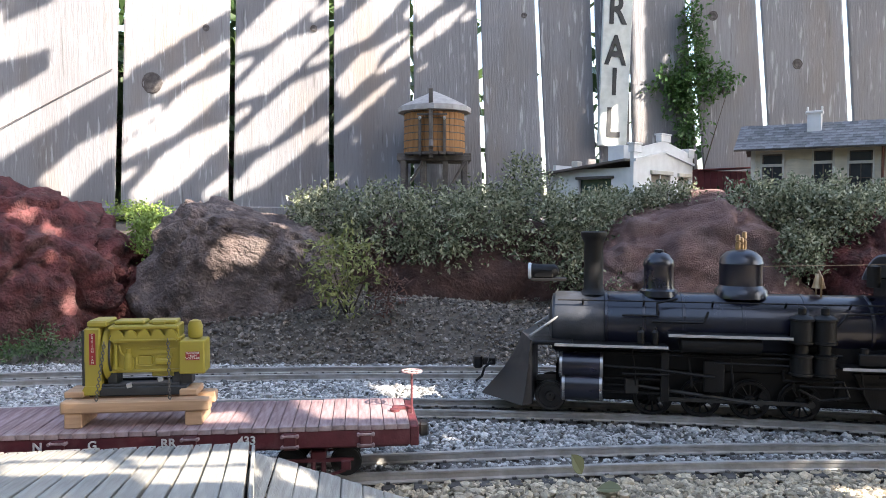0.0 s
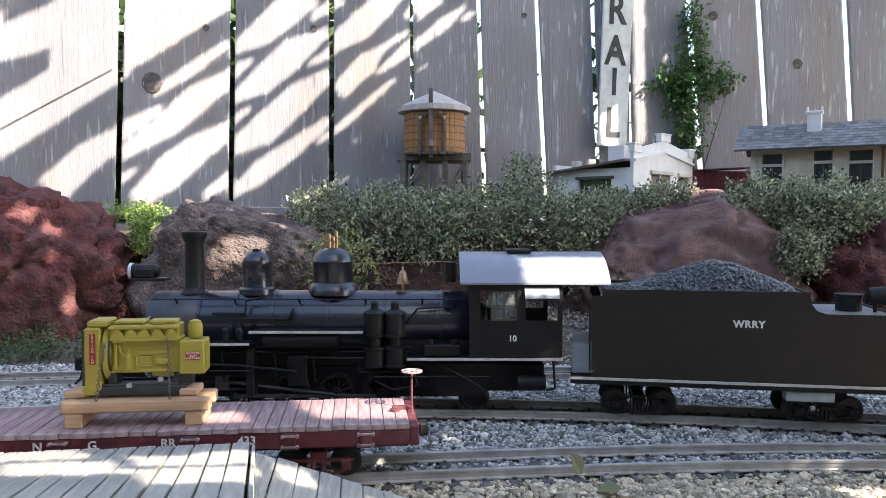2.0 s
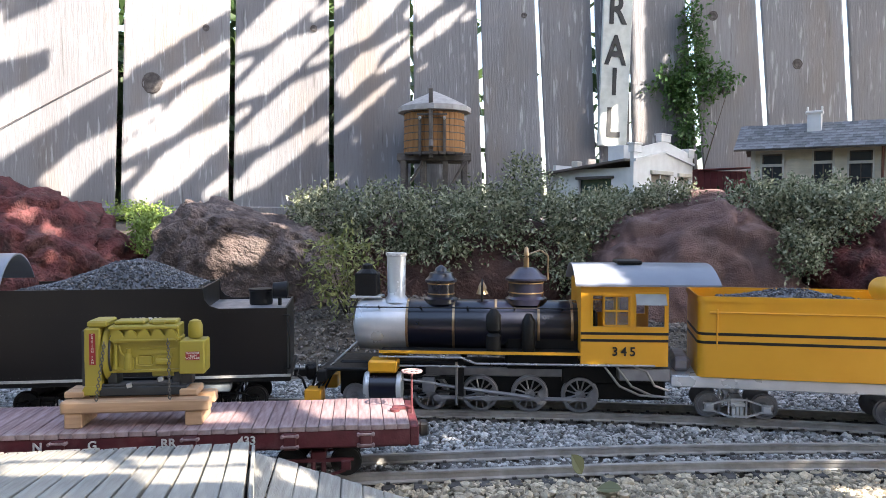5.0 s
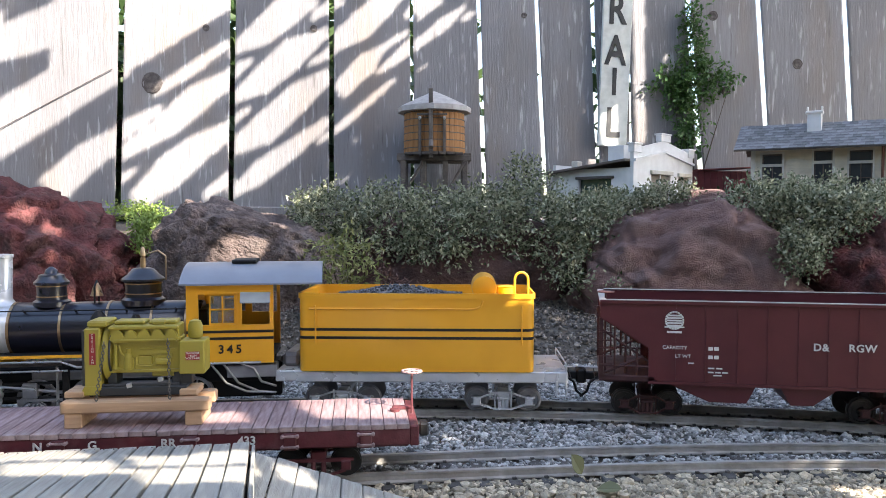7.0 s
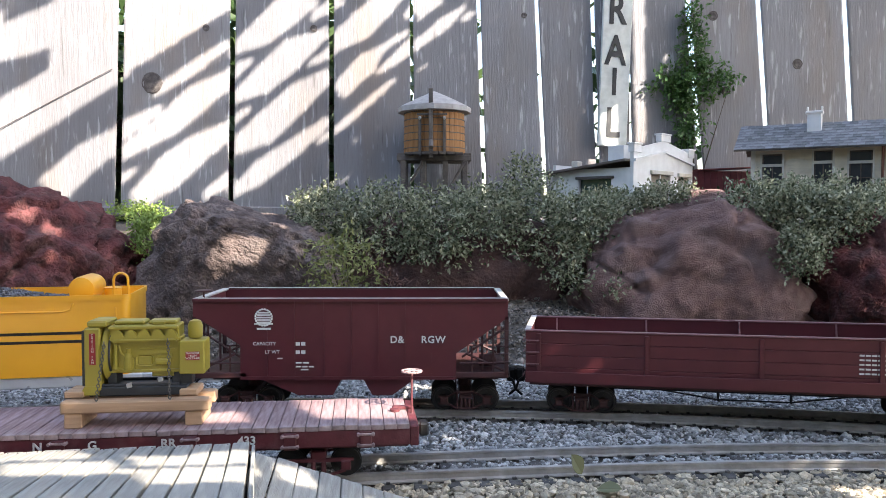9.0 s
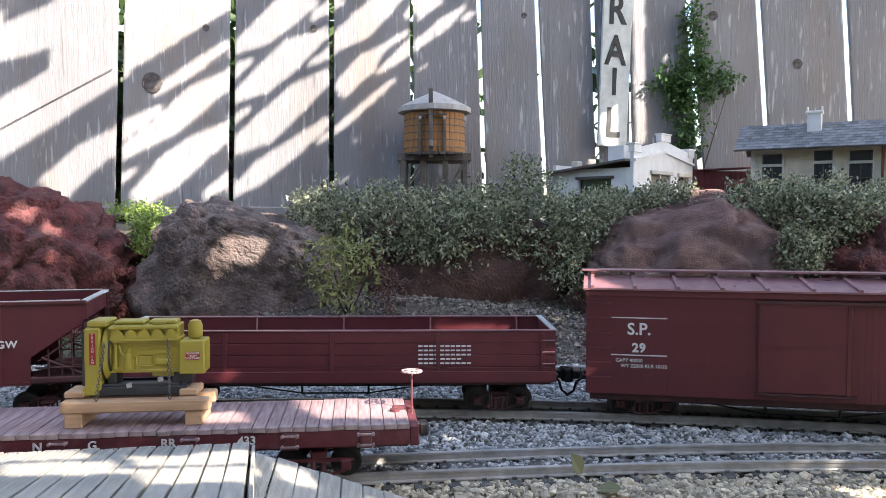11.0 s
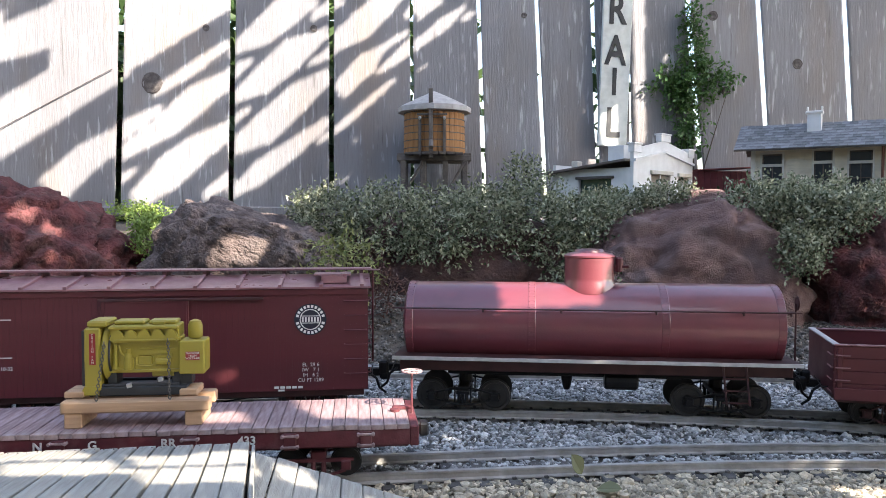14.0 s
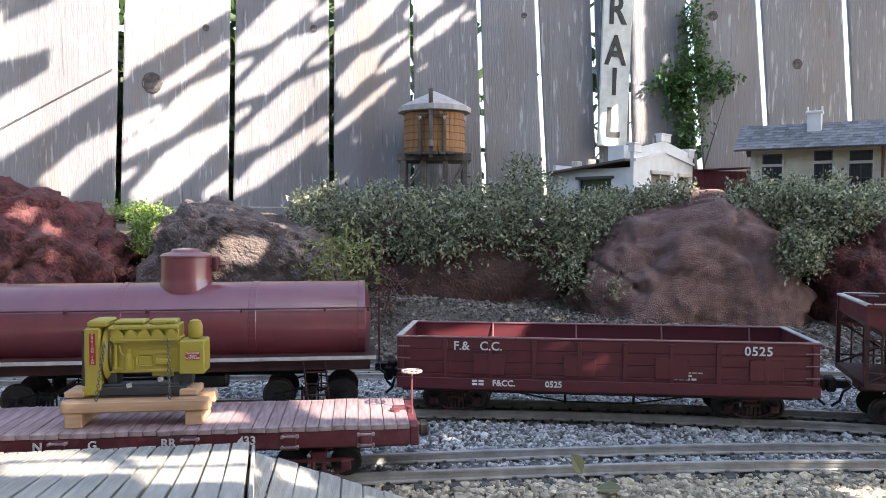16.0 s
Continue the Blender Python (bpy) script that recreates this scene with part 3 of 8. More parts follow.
def make_added_shade_tree():
    """A tree added outside the view; its crown screens the sun but for openings fitted to the wanted patches."""
    e1, e2 = sun_plane()

    def flat(p):
        p = Vector(p)
        return p.dot(e1), p.dot(e2)
    gaps = []
    for x0, z0, r0, x1, z1, r1 in LIGHT_FAR_LEFT + LIGHT_KNOT + LIGHT_MIDDLE + LIGHT_TOWER + LIGHT_SIGN:
        a, b = np.array(flat((x0, fence_y(x0), z0))), np.array(flat((x1, fence_y(x1), z1)))
        # a width across the band on the fence, as the sun sees it
        w = Vector((z0 - z1, 0.13 * (z0 - z1), x1 - x0)).normalized()
        c, ab = np.array(flat(w)), b - a
        k = abs(ab[0] * c[1] - ab[1] * c[0]) / np.hypot(*ab)
        gaps.append((*a, *b, max(0.003, r0 * k * 0.92 - 0.0025), max(0.003, r1 * k * 0.92 - 0.0025)))
    for x, y, z, h, r in LOW_LIGHT:
        gaps.append((*flat((x - h, y, z)), *flat((x + h, y, z)), r, r))
    G = np.array(gaps)
    A, B, R0, R1 = G[:, 0:2], G[:, 2:4], G[:, 4], G[:, 5]

    def clear(p):
        """Distance from each point to the edge of the nearest opening, and which opening that is."""
        ab = B - A
        length = np.hypot(ab[:, 0], ab[:, 1])
        q = p[:, None] - A
        t = (q * ab).sum(-1) / length ** 2
        r = R0 + (R1 - R0) * np.clip(t, 0, 1)
        across = abs(q[..., 0] * ab[:, 1] - q[..., 1] * ab[:, 0]) / length - r
        beyond = np.maximum(-t, t - 1) * length - 0.25 * r
        d = np.maximum(across, beyond)
        return d.min(1), d.argmin(1)

    corners = [flat(c) for c in ((-1.3, 0.3, 0), (1.7, 0.3, 0), (-1.3, 1.7, 0.85), (1.7, 2.0, 0.85), (-1.3, 2.0, 0), (1.7, 0.3, 0.3))]
    lo, hi = np.min(corners, 0) - 0.15, np.max(corners, 0) + 0.15
    # leaves are placed only where their shade falls within the camera's view
    E1, E2, S = np.array(e1), np.array(e2), np.array(SUN)

    def needed(p):
        q = p[:, :1] * E1 + p[:, 1:] * E2
        ok = np.zeros(len(p), bool)
        k = (1.80 - (q[:, 1] - 0.13 * q[:, 0])) / (S[1] - 0.13 * S[0])
        f = q + k[:, None] * S
        ok |= (abs(f[:, 0] - 0.05) < 1.2) & (f[:, 2] > 0.1) & (f[:, 2] < 0.84)
        for z in (0.0, 0.08, 0.16, 0.25):
            f = q + ((z - q[:, 2]) / S[2])[:, None] * S
            ok |= (abs(f[:, 0]) < 0.62 * f[:, 1] + 0.1) & (f[:, 1] > 0.36) & (f[:, 1] < 1.9)
        return ok
    rnd = np.random.RandomState(4)
    verts, faces = [], []
    for step, near_lim, far_lim, rep, high in ((0.0048, 0.0034, 0.034, 2, 1.10), (0.011, 0.0125, 0.070, 1, 1.12), (0.024, 0.032, 0.16, 1, 1.30), (0.05, 0.075, 9.0, 2, 2.7), (0.08, 0.125, 9.0, 2, 2.8)):
        for _ in range(rep):
            g = np.stack(np.meshgrid(np.arange(lo[0], hi[0], step), np.arange(lo[1], hi[1], step)), -1).reshape(-1, 2)
            g = g + rnd.uniform(-0.5, 0.5, g.shape) * step
            g = g[needed(g)]
            d, near = clear(g)
            ok = (d > near_lim) & (d < far_lim)
            g, near = g[ok], near[ok]
            # blades near an opening lie along it, to keep the edge of its sun patch
            leans = np.arctan2((B - A)[near, 1], (B - A)[near, 0])
            for (u, v), lean in zip(g, leans):
                a = rnd.normal(0.0, 0.22) + lean
                L, W = step * 1.3, step * 0.62
                ca, sa = math.cos(a), math.sin(a)
                k = high + rnd.uniform(0, 0.12)
                base = len(verts)
                for p, q in ((-L, 0), (0, -W), (L, 0), (0, W)):
                    w = e1 * (u + p * ca - q * sa) + e2 * (v + p * sa + q * ca) + SUN * (k + rnd.uniform(-0.3, 0.3) * step)
                    verts.append(w[:])
                faces.append((base, base + 1, base + 2, base + 3))
    tree = empty("shade_tree", pose(2.3, -0.6, -0.02), "unseen leafy tree added to screen the sun and shape its patches", "tree")
    shift = Vector((2.3, -0.6, -0.02))
    me = mesh_of("crown", [tuple(Vector(v) - shift) for v in verts], faces)
    me.materials.append(LEAF_TREE)
    ob = new("crown", me)
    ob.parent = tree
    bm = turned([(0.11, 0), (0.085, 0.25), (0.07, 0.9), (0.055, 1.6), (0.03, 2.2)], 12)
    part("trunk", bm, BARK, tree)
    for tip in ((-0.6, 0.1, 1.87), (-1.1, 0.7, 1.75), (-1.0, 1.4, 1.70), (-0.7, 0.9, 2.05), (-0.4, 0.4, 2.1), (-1.2, 0.2, 1.6)):
        lm = rod((0, 0, 1.25), (tip[0] * 0.45, tip[1] * 0.45, 1.72), 0.020)
        rod((tip[0] * 0.45, tip[1] * 0.45, 1.72), tip, 0.009, lm)
        part("limb", lm, BARK, tree)



# ---- plants ----
def leaf_mass(name, blobs, count, size, material, parent, seed, aspect=0.48, droop=0.0, shell=0.55):
    """Small folded leaves through a few overlapping ragged clumps (x, y, z, rx, ry, rz), set along short twigs."""
    rnd = np.random.RandomState(seed)
    Bl = np.array(blobs, float)
    vol = Bl[:, 3] * Bl[:, 5]
    pick = rnd.choice(len(Bl), count // 5, p=vol / vol.sum())
    verts, faces = [], []
    for i in pick:
        b = Bl[i]
        d = rnd.normal(size=3)
        d /= np.linalg.norm(d)
        r = (shell + (1.12 - shell) * rnd.rand()) * (1 + 0.25 * noise.noise(Vector((d[0] * 2.3 + i, d[1] * 2.3, d[2] * 2.3 + seed))))
        p = b[:3] + d * r * b[3:]
        grow = d * 0.6 + rnd.normal(0, 0.55, 3) + np.array((0, -0.25, 0.45 - droop))
        grow /= np.linalg.norm(grow)
        for k in range(5):
            c = p + grow * size * 0.62 * k + rnd.normal(0, size * 0.16, 3)
            a = grow * 0.5 + rnd.normal(0, 0.6, 3)
            a /= np.linalg.norm(a)
            n = rnd.normal(0, 0.6, 3) + np.array((0, -0.35, 0.75))
            w = np.cross(a, n)
            w /= np.linalg.norm(w) + 1e-9
            up = np.cross(w, a)
            L = size * rnd.uniform(0.6, 1.15)
            W = L * aspect * 0.5
            o = len(verts)
            for q in (c, c + a * L * 0.35 + w * W + up * W * 0.35, c + a * L * 0.72 + w * W * 0.8 + up * W * 0.3, c + a * L, c + a * L * 0.72 - w * W * 0.8 + up * W * 0.3, c + a * L * 0.35 - w * W + up * W * 0.35):
                verts.append(tuple(q))
            faces += [(o, o + 1, o + 2, o + 3), (o, o + 3, o + 4, o + 5)]
    me = mesh_of(name, verts, faces)
    me.materials.append(material)
    ob = new(name, me)
    ob.parent = parent
    ob["kind"] = "stuff"
    return ob


def twigs(parent, root, tips, r=0.0016, seed=0, name="stem"):
    bm = bmesh.new()
    rnd = random.Random(seed)
    for t in tips:
        a, b = Vector(root), Vector(t)
        m = a.lerp(b, 0.55) + Vector((rnd.uniform(-0.01, 0.01), rnd.uniform(-0.01, 0.01), 0.012))
        rod(a, m, r, bm, 6)
        rod(m, b, r * 0.55, bm, 5)
    return part(name, bm, BARK, parent, "thin brown woody stems")


def bush(root, blobs, count, label, seed, size=0.0086, material=None):
    b = empty("bush", Matrix(), label, "bush", "small-leaved bushes on the bank")
    tips = [(x + dx * rx, y + 0.1 * ry, z + dz * rz) for x, y, z, rx, ry, rz in blobs for dx, dz in ((-0.7, 0.3), (0.6, 0.5), (0.1, -0.5), (0.0, 1.15))]
    twigs(b, root, tips, 0.0018, seed)
    leaf_mass("leaves", blobs, int(count * 1.55), size, material or LEAF, b, seed)
    return b


def make_unseen_walls():
    """Plain unseen walls, added behind and beside the camera to cut low sky light."""
    w = part("wall_south", box(-5, 5, -2.35, -2.2, -0.02, 2.3), surface("unseen_wall_tan", (0.26, 0.23, 0.19), (0.20, 0.18, 0.15), 0.9, scale=8, fine=90, bump=0.4))
    tagged(w, "plain tan unseen wall added to cut the front sky light", "wall", kind="structure")
    w = part("wall_west", box(-3.6, -3.45, -2.19, 2.2, -0.02, 1.6), surface("unseen_wall_green", (0.05, 0.08, 0.03), (0.03, 0.05, 0.02), 0.9, scale=12, fine=90, bump=0.8))
    tagged(w, "plain green unseen wall added to cut the side sky light", "hedge", kind="structure")


def make_plants():
    bush((-0.15, 1.50, 0.20), ((-0.205, 1.42, 0.200, 0.060, 0.06, 0.050), (-0.10, 1.41, 0.185, 0.085, 0.07, 0.068), (0.0, 1.40, 0.175, 0.075, 0.07, 0.070), (-0.255, 1.45, 0.225, 0.03, 0.03, 0.022), (-0.03, 1.37, 0.150, 0.07, 0.04, 0.022)), 8600,
         "dense grey-green bush with small glossy leaves", 31)
    bush((0.12, 1.50, 0.20), ((0.075, 1.42, 0.195, 0.075, 0.07, 0.062), (0.165, 1.42, 0.190, 0.080, 0.07, 0.080), (0.150, 1.46, 0.275, 0.030, 0.03, 0.038), (0.205, 1.38, 0.140, 0.045, 0.04, 0.036), (0.250, 1.40, 0.180, 0.045, 0.05, 0.048), (0.09, 1.38, 0.155, 0.06, 0.04, 0.022)), 8800,
         "dense grey-green bush trailing over the rocks", 32)
    bush((0.36, 1.56, 0.21), ((0.335, 1.50, 0.226, 0.080, 0.05, 0.022), (0.44, 1.52, 0.243, 0.060, 0.03, 0.016), (0.29, 1.43, 0.205, 0.04, 0.04, 0.03)), 3600, "low sprawling bush in front of the white workshop", 33)
    bush((0.60, 1.47, 0.21), ((0.565, 1.40, 0.225, 0.050, 0.05, 0.040), (0.640, 1.38, 0.200, 0.070, 0.05, 0.058), (0.615, 1.32, 0.140, 0.038, 0.04, 0.040), (0.705, 1.36, 0.195, 0.050, 0.05, 0.045), (0.69, 1.45, 0.224, 0.060, 0.04, 0.030), (0.775, 1.38, 0.210, 0.060, 0.05, 0.036), (0.730, 1.44, 0.250, 0.016, 0.03, 0.028)), 9500,
         "spreading bush hanging between two reddish rocks", 34)
    bush((0.80, 1.52, 0.22), ((0.76, 1.50, 0.232, 0.06, 0.04, 0.022), (0.86, 1.50, 0.236, 0.06, 0.04, 0.024), (0.700, 1.49, 0.250, 0.012, 0.02, 0.018)), 2800, "small-leaved bush before the depot", 35)
    # trailing sprays on the rock faces
    bush((0.22, 1.38, 0.11), ((0.225, 1.345, 0.095, 0.030, 0.02, 0.022), (0.285, 1.33, 0.078, 0.032, 0.015, 0.008)), 380, "thin trailing spray of small leaves", 36, 0.009)
    # pale sprig in the scree
    s = empty("sprig", Matrix(), "pale yellow-green feathery sprig growing in the scree", "plant")
    tips = [(-0.190, 1.235, 0.165), (-0.160, 1.22, 0.175), (-0.135, 1.23, 0.150), (-0.200, 1.22, 0.120), (-0.115, 1.215, 0.125), (-0.180, 1.20, 0.095)]
    twigs(s, (-0.155, 1.25, 0.035), tips, 0.0014, 41)
    leaf_mass("leaves", [(-0.180, 1.205, 0.150, 0.020, 0.02, 0.024), (-0.150, 1.20, 0.160, 0.018, 0.02, 0.022), (-0.130, 1.20, 0.125, 0.030, 0.02, 0.028), (-0.190, 1.195, 0.115, 0.022, 0.02, 0.022), (-0.160, 1.19, 0.090, 0.020, 0.02, 0.018)],
              900, 0.0125, LEAF_SPRIG, s, 42, 0.30, 0.9, 0.2)
    leaf_mass("dry_leaves", [(-0.095, 1.21, 0.110, 0.016, 0.015, 0.025), (-0.090, 1.21, 0.080, 0.012, 0.01, 0.022)], 420, 0.011, LEAF_DEAD, s, 43, 0.25, 0.8, 0.2)
    # lime ground cover between the two left rocks
    g = empty("ground_cover", Matrix(), "bright lime-green ground cover in a sunny gap", "plant")
    leaf_mass("leaves", [(-0.545, 1.42, 0.200, 0.040, 0.05, 0.016), (-0.61, 1.50, 0.214, 0.07, 0.05, 0.010), (-0.530, 1.36, 0.180, 0.018, 0.03, 0.026), (-0.520, 1.33, 0.15, 0.010, 0.02, 0.02)], 2200, 0.0070, LEAF_LIME, g, 44, 0.6, 0.0, 0.2)
    twigs(g, (-0.56, 1.45, 0.19), [(-0.55, 1.40, 0.215), (-0.60, 1.48, 0.225), (-0.535, 1.36, 0.19)], 0.001, 45)
    # weeds at the foot of the red rock
    w = empty("weed_patch", Matrix(), "low green weeds at the foot of the red rock", "plant")
    leaf_mass("leaves", [(-0.62, 1.14, 0.002, 0.09, 0.05, 0.012), (-0.70, 1.15, 0.004, 0.08, 0.05, 0.014), (-0.60, 1.15, 0.016, 0.035, 0.02, 0.014)], 1300, 0.008, LEAF_TREE, w, 46, 0.4, 0.0, 0.2)
    twigs(w, (-0.60, 1.15, -0.01), [(-0.61, 1.14, 0.04), (-0.57, 1.15, 0.045), (-0.66, 1.14, 0.02)], 0.0008, 47)
    # ivy on the fence
    iv = empty("ivy", Matrix(), "dark green ivy climbing through a fence gap", "climbing plant")
    y = 1.862
    leaf_mass("leaves", [(0.60, y, 0.66, 0.020, 0.012, 0.075), (0.597, y, 0.57, 0.028, 0.014, 0.06), (0.575, y, 0.50, 0.050, 0.016, 0.050), (0.545, y, 0.535, 0.045, 0.014, 0.035), (0.595, y, 0.43, 0.030, 0.015, 0.055), (0.58, y, 0.385, 0.024, 0.014, 0.03),
                         (0.655, y + 0.008, 0.530, 0.030, 0.012, 0.025), (0.69, y + 0.012, 0.545, 0.030, 0.010, 0.012), (0.632, y, 0.575, 0.02, 0.012, 0.035)], 3600, 0.012, LEAF_IVY, iv, 48, 0.55, 0.9, 0.1)
    twigs(iv, (0.61, 1.862, 0.25), [(0.60, 1.862, 0.70), (0.55, 1.862, 0.53), (0.70, 1.873, 0.545), (0.59, 1.862, 0.44)], 0.0014, 49)
    # neighbour's hedge behind the fence
    h = empty("hedge", Matrix(), "dark leafy hedge seen through the fence gaps", "hedge")
    leaf_mass("leaves", [(-1.6 + 0.28 * k, 2.15 + 0.02 * k, 0.45, 0.26, 0.14, 0.5) for k in range(6)] + [(0.55, 2.2, 0.4, 0.1, 0.1, 0.35)], 5200, 0.075, LEAF_TREE, h, 50, 0.5, 0.0, 0.3)
    part("hedge_core", box(-1.9, -0.12, 2.25, 2.5, -0.02, 0.75, 0.05), SOIL, h)
    # two fallen leaves on the gravel
    for x, y_, z, rot, tint in ((0.1085, 0.614, 0.006, (70, 60, 20), LEAF_FALLEN), (0.1295, 0.588, -0.005, (20, -8, -25), LEAF_FALLEN)):
        bm = bmesh.new()
        L, W = 0.020, 0.0070
        mid = [bm.verts.new((-L / 2 + L * k / 6, 0, 0)) for k in range(7)]
        for s_ in (-1, 1):
            edge = [bm.verts.new((-L / 2 + L * k / 6, s_ * W * math.sin(math.pi * k / 6) ** 0.8, 0.0022 * math.sin(math.pi * k / 6))) for k in range(1, 6)]
            bm.faces.new((mid[0], mid[1], edge[0]))
            for k in range(4):
                bm.faces.new((mid[k + 1], mid[k + 2], edge[k + 1], edge[k]))
            bm.faces.new((mid[5], mid[6], edge[4]))
        ob = part("fallen_leaf", bm, tint, at=pose(x, y_, z, *rot))
        tagged(ob, "single fallen pale green leaf on the gravel", "leaf")


# ---- model buildings on the raised bed ----
WHITE_WALL = surface("white_stucco", (0.82, 0.81, 0.79), (0.74, 0.73, 0.71), 0.8, scale=60, fine=500, bump=0.2, tone_patch=(0.45, 0.42, 0.38), patch_scale=18, patch_amount=0.35)
CREAM = surface("cream_clapboard", (0.74, 0.65, 0.50), (0.64, 0.56, 0.43), 0.75, scale=60, fine=400, bump=0.15, tone_patch=(0.36, 0.30, 0.22), patch_scale=22, patch_amount=0.4, per_object=0.06)
SHINGLE = surface("grey_shingle", (0.22, 0.23, 0.245), (0.13, 0.137, 0.15), 0.85, scale=90, fine=500, bump=0.3, per_object=0.32)
TRIM = surface("pale_trim", (0.66, 0.62, 0.53), (0.56, 0.52, 0.45), 0.7, scale=90, bump=0.1)
DARK_SASH = surface("dark_brown_sash", (0.10, 0.075, 0.06), (0.07, 0.05, 0.042), 0.6, scale=120, bump=0.1)
WINDOW_DARK = surface("dark_glass_and_door_sheet", (0.035, 0.04, 0.045), (0.05, 0.055, 0.06), 0.12, scale=30, bump=0)
ROOF_FELT = surface("brown_roof_felt", (0.11, 0.085, 0.07), (0.17, 0.14, 0.12), 0.9, scale=90, bump=0.3)
TANK_WOOD = surface("orange_tank_staves", (0.42, 0.20, 0.07), (0.33, 0.15, 0.05), 0.7, scale=60, fine=400, stretch=(4, 4, 0.6), bump=0.3, per_object=0.10, tone_patch=(0.22, 0.11, 0.05), patch_scale=20, patch_amount=0.4)
OLD_TIMBER = surface("grey_brown_timber", (0.135, 0.115, 0.10), (0.085, 0.072, 0.065), 0.85, scale=80, fine=400, bump=0.4)
TANK_ROOF = surface("pale_tank_roof", (0.46, 0.44, 0.43), (0.34, 0.32, 0.31), 0.8, scale=70, bump=0.3)
SIGN_WHITE = surface("aged_white_sign_paint", (0.70, 0.71, 0.66), (0.58, 0.60, 0.56), 0.6, scale=50, fine=400, bump=0.1, tone_patch=(0.42, 0.42, 0.36), patch_scale=25, patch_amount=0.4)
SHED_RED = surface("dark_red_shed_paint", (0.19, 0.030, 0.035), (0.14, 0.024, 0.028), 0.6, scale=70, bump=0.2)


def make_water_tower():
    t = empty("water_tower", pose(-0.019, 1.70, 0.222), "orange-brown wooden water tower with pale conical roof", "water tower")
    z0, z1, R = 0.121, 0.222, 0.067
    n = 30
    bm = bmesh.new()
    a = math.pi / n * 0.94
    top = R * 0.97
    for z, r in ((z0, R), (z1, top)):
        for q, rr in ((-a, r - 0.004), (-a, r), (0, r + 0.0006), (a, r), (a, r - 0.004)):
            bm.verts.new((rr * math.sin(q), -rr * math.cos(q), z))
    bm.verts.ensure_lookup_table()
    v = bm.verts
    for k in range(5):
        bm.faces.new((v[k], v[(k + 1) % 5], v[5 + (k + 1) % 5], v[5 + k]))
    bm.faces.new([v[k] for k in range(4, -1, -1)])
    bm.faces.new([v[k] for k in range(5, 10)])
    first = part("stave", bm, TANK_WOOD, t)
    for k in range(1, n):
        shared("stave", first.data, t, pose(0, 0, 0, 0, 0, 360 * k / n))
    for z in (0.130, 0.146, 0.162, 0.177, 0.191, 0.206):
        r = R - (z - z0) / (z1 - z0) * R * 0.03
        part("hoop", turned([(r - 0.001, z - 0.0009), (r + 0.0017, z - 0.0009), (r + 0.0017, z + 0.0009), (r - 0.001, z + 0.0009)], 36, "Z", caps=False), OLD_TIMBER, t)
    part("tank_floor", turned([(R - 0.003, z0 - 0.001), (R - 0.003, z0 + 0.002)], 30), OLD_TIMBER, t)
    part("roof", turned([(0.076, z1 - 0.014), (0.081, z1 - 0.013), (0.081, z1 - 0.002), (0.040, z1 + 0.018), (0.006, z1 + 0.033), (0.001, z1 + 0.035)], 12), TANK_ROOF, t, "pale grey conical roof")
    for k in range(9):
        x = -0.072 + 0.018 * k
        h = math.sqrt(max(0.0005, 0.080 ** 2 - x * x))
        part("platform_board", box(x - 0.008, x + 0.008, -h, h, z0 - 0.007, z0 - 0.002, 0.0006), OLD_TIMBER, t)
    for y in (-0.045, 0, 0.045):
        part("joist", box(-0.080, 0.080, y - 0.005, y + 0.005, z0 - 0.019, z0 - 0.0072, 0.0008), OLD_TIMBER, t)
    for x in (-0.066, -0.024, 0.024, 0.066):
        for y in (-0.045, 0.045):
            part("leg", box(x - 0.006, x + 0.006, y - 0.006, y + 0.006, -0.004, z0 - 0.0192, 0.001), OLD_TIMBER, t)
    for x in (-0.045, 0.045):
        part("brace", rod((x - 0.02, -0.052, 0.03), (x + 0.02, -0.052, z0 - 0.022), 0.003), OLD_TIMBER, t)
    sp = part("spout", box(-0.011, -0.002, -R - 0.010, -R - 0.003, z0 - 0.015, z1 + 0.030, 0.001), OLD_TIMBER, t, "grey spout post and gauge board")
    part("spout_arm", rod((-0.006, -R - 0.012, z0 + 0.02), (-0.006, -R - 0.03, z0 + 0.005), 0.005), OLD_TIMBER, sp)
    for x in (-0.030, 0.022):
        part("counterweight_post", box(x - 0.003, x + 0.003, -R - 0.004, -R + 0.012, z0 - 0.01, z1 - 0.028, 0.0006), OLD_TIMBER, t)
        part("counterweight", turned([(0.001, -0.003), (0.0035, -0.002), (0.0035, 0.002), (0.001, 0.003)], 12, "Y", (x, -R - 0.006, z1 - 0.032)), STEEL_DULL, t, "small pale pulley")
    part("crossbar", box(-0.036, 0.028, -R - 0.006, -R - 0.001, z1 - 0.026, z1 - 0.022, 0.0005), OLD_TIMBER, t)


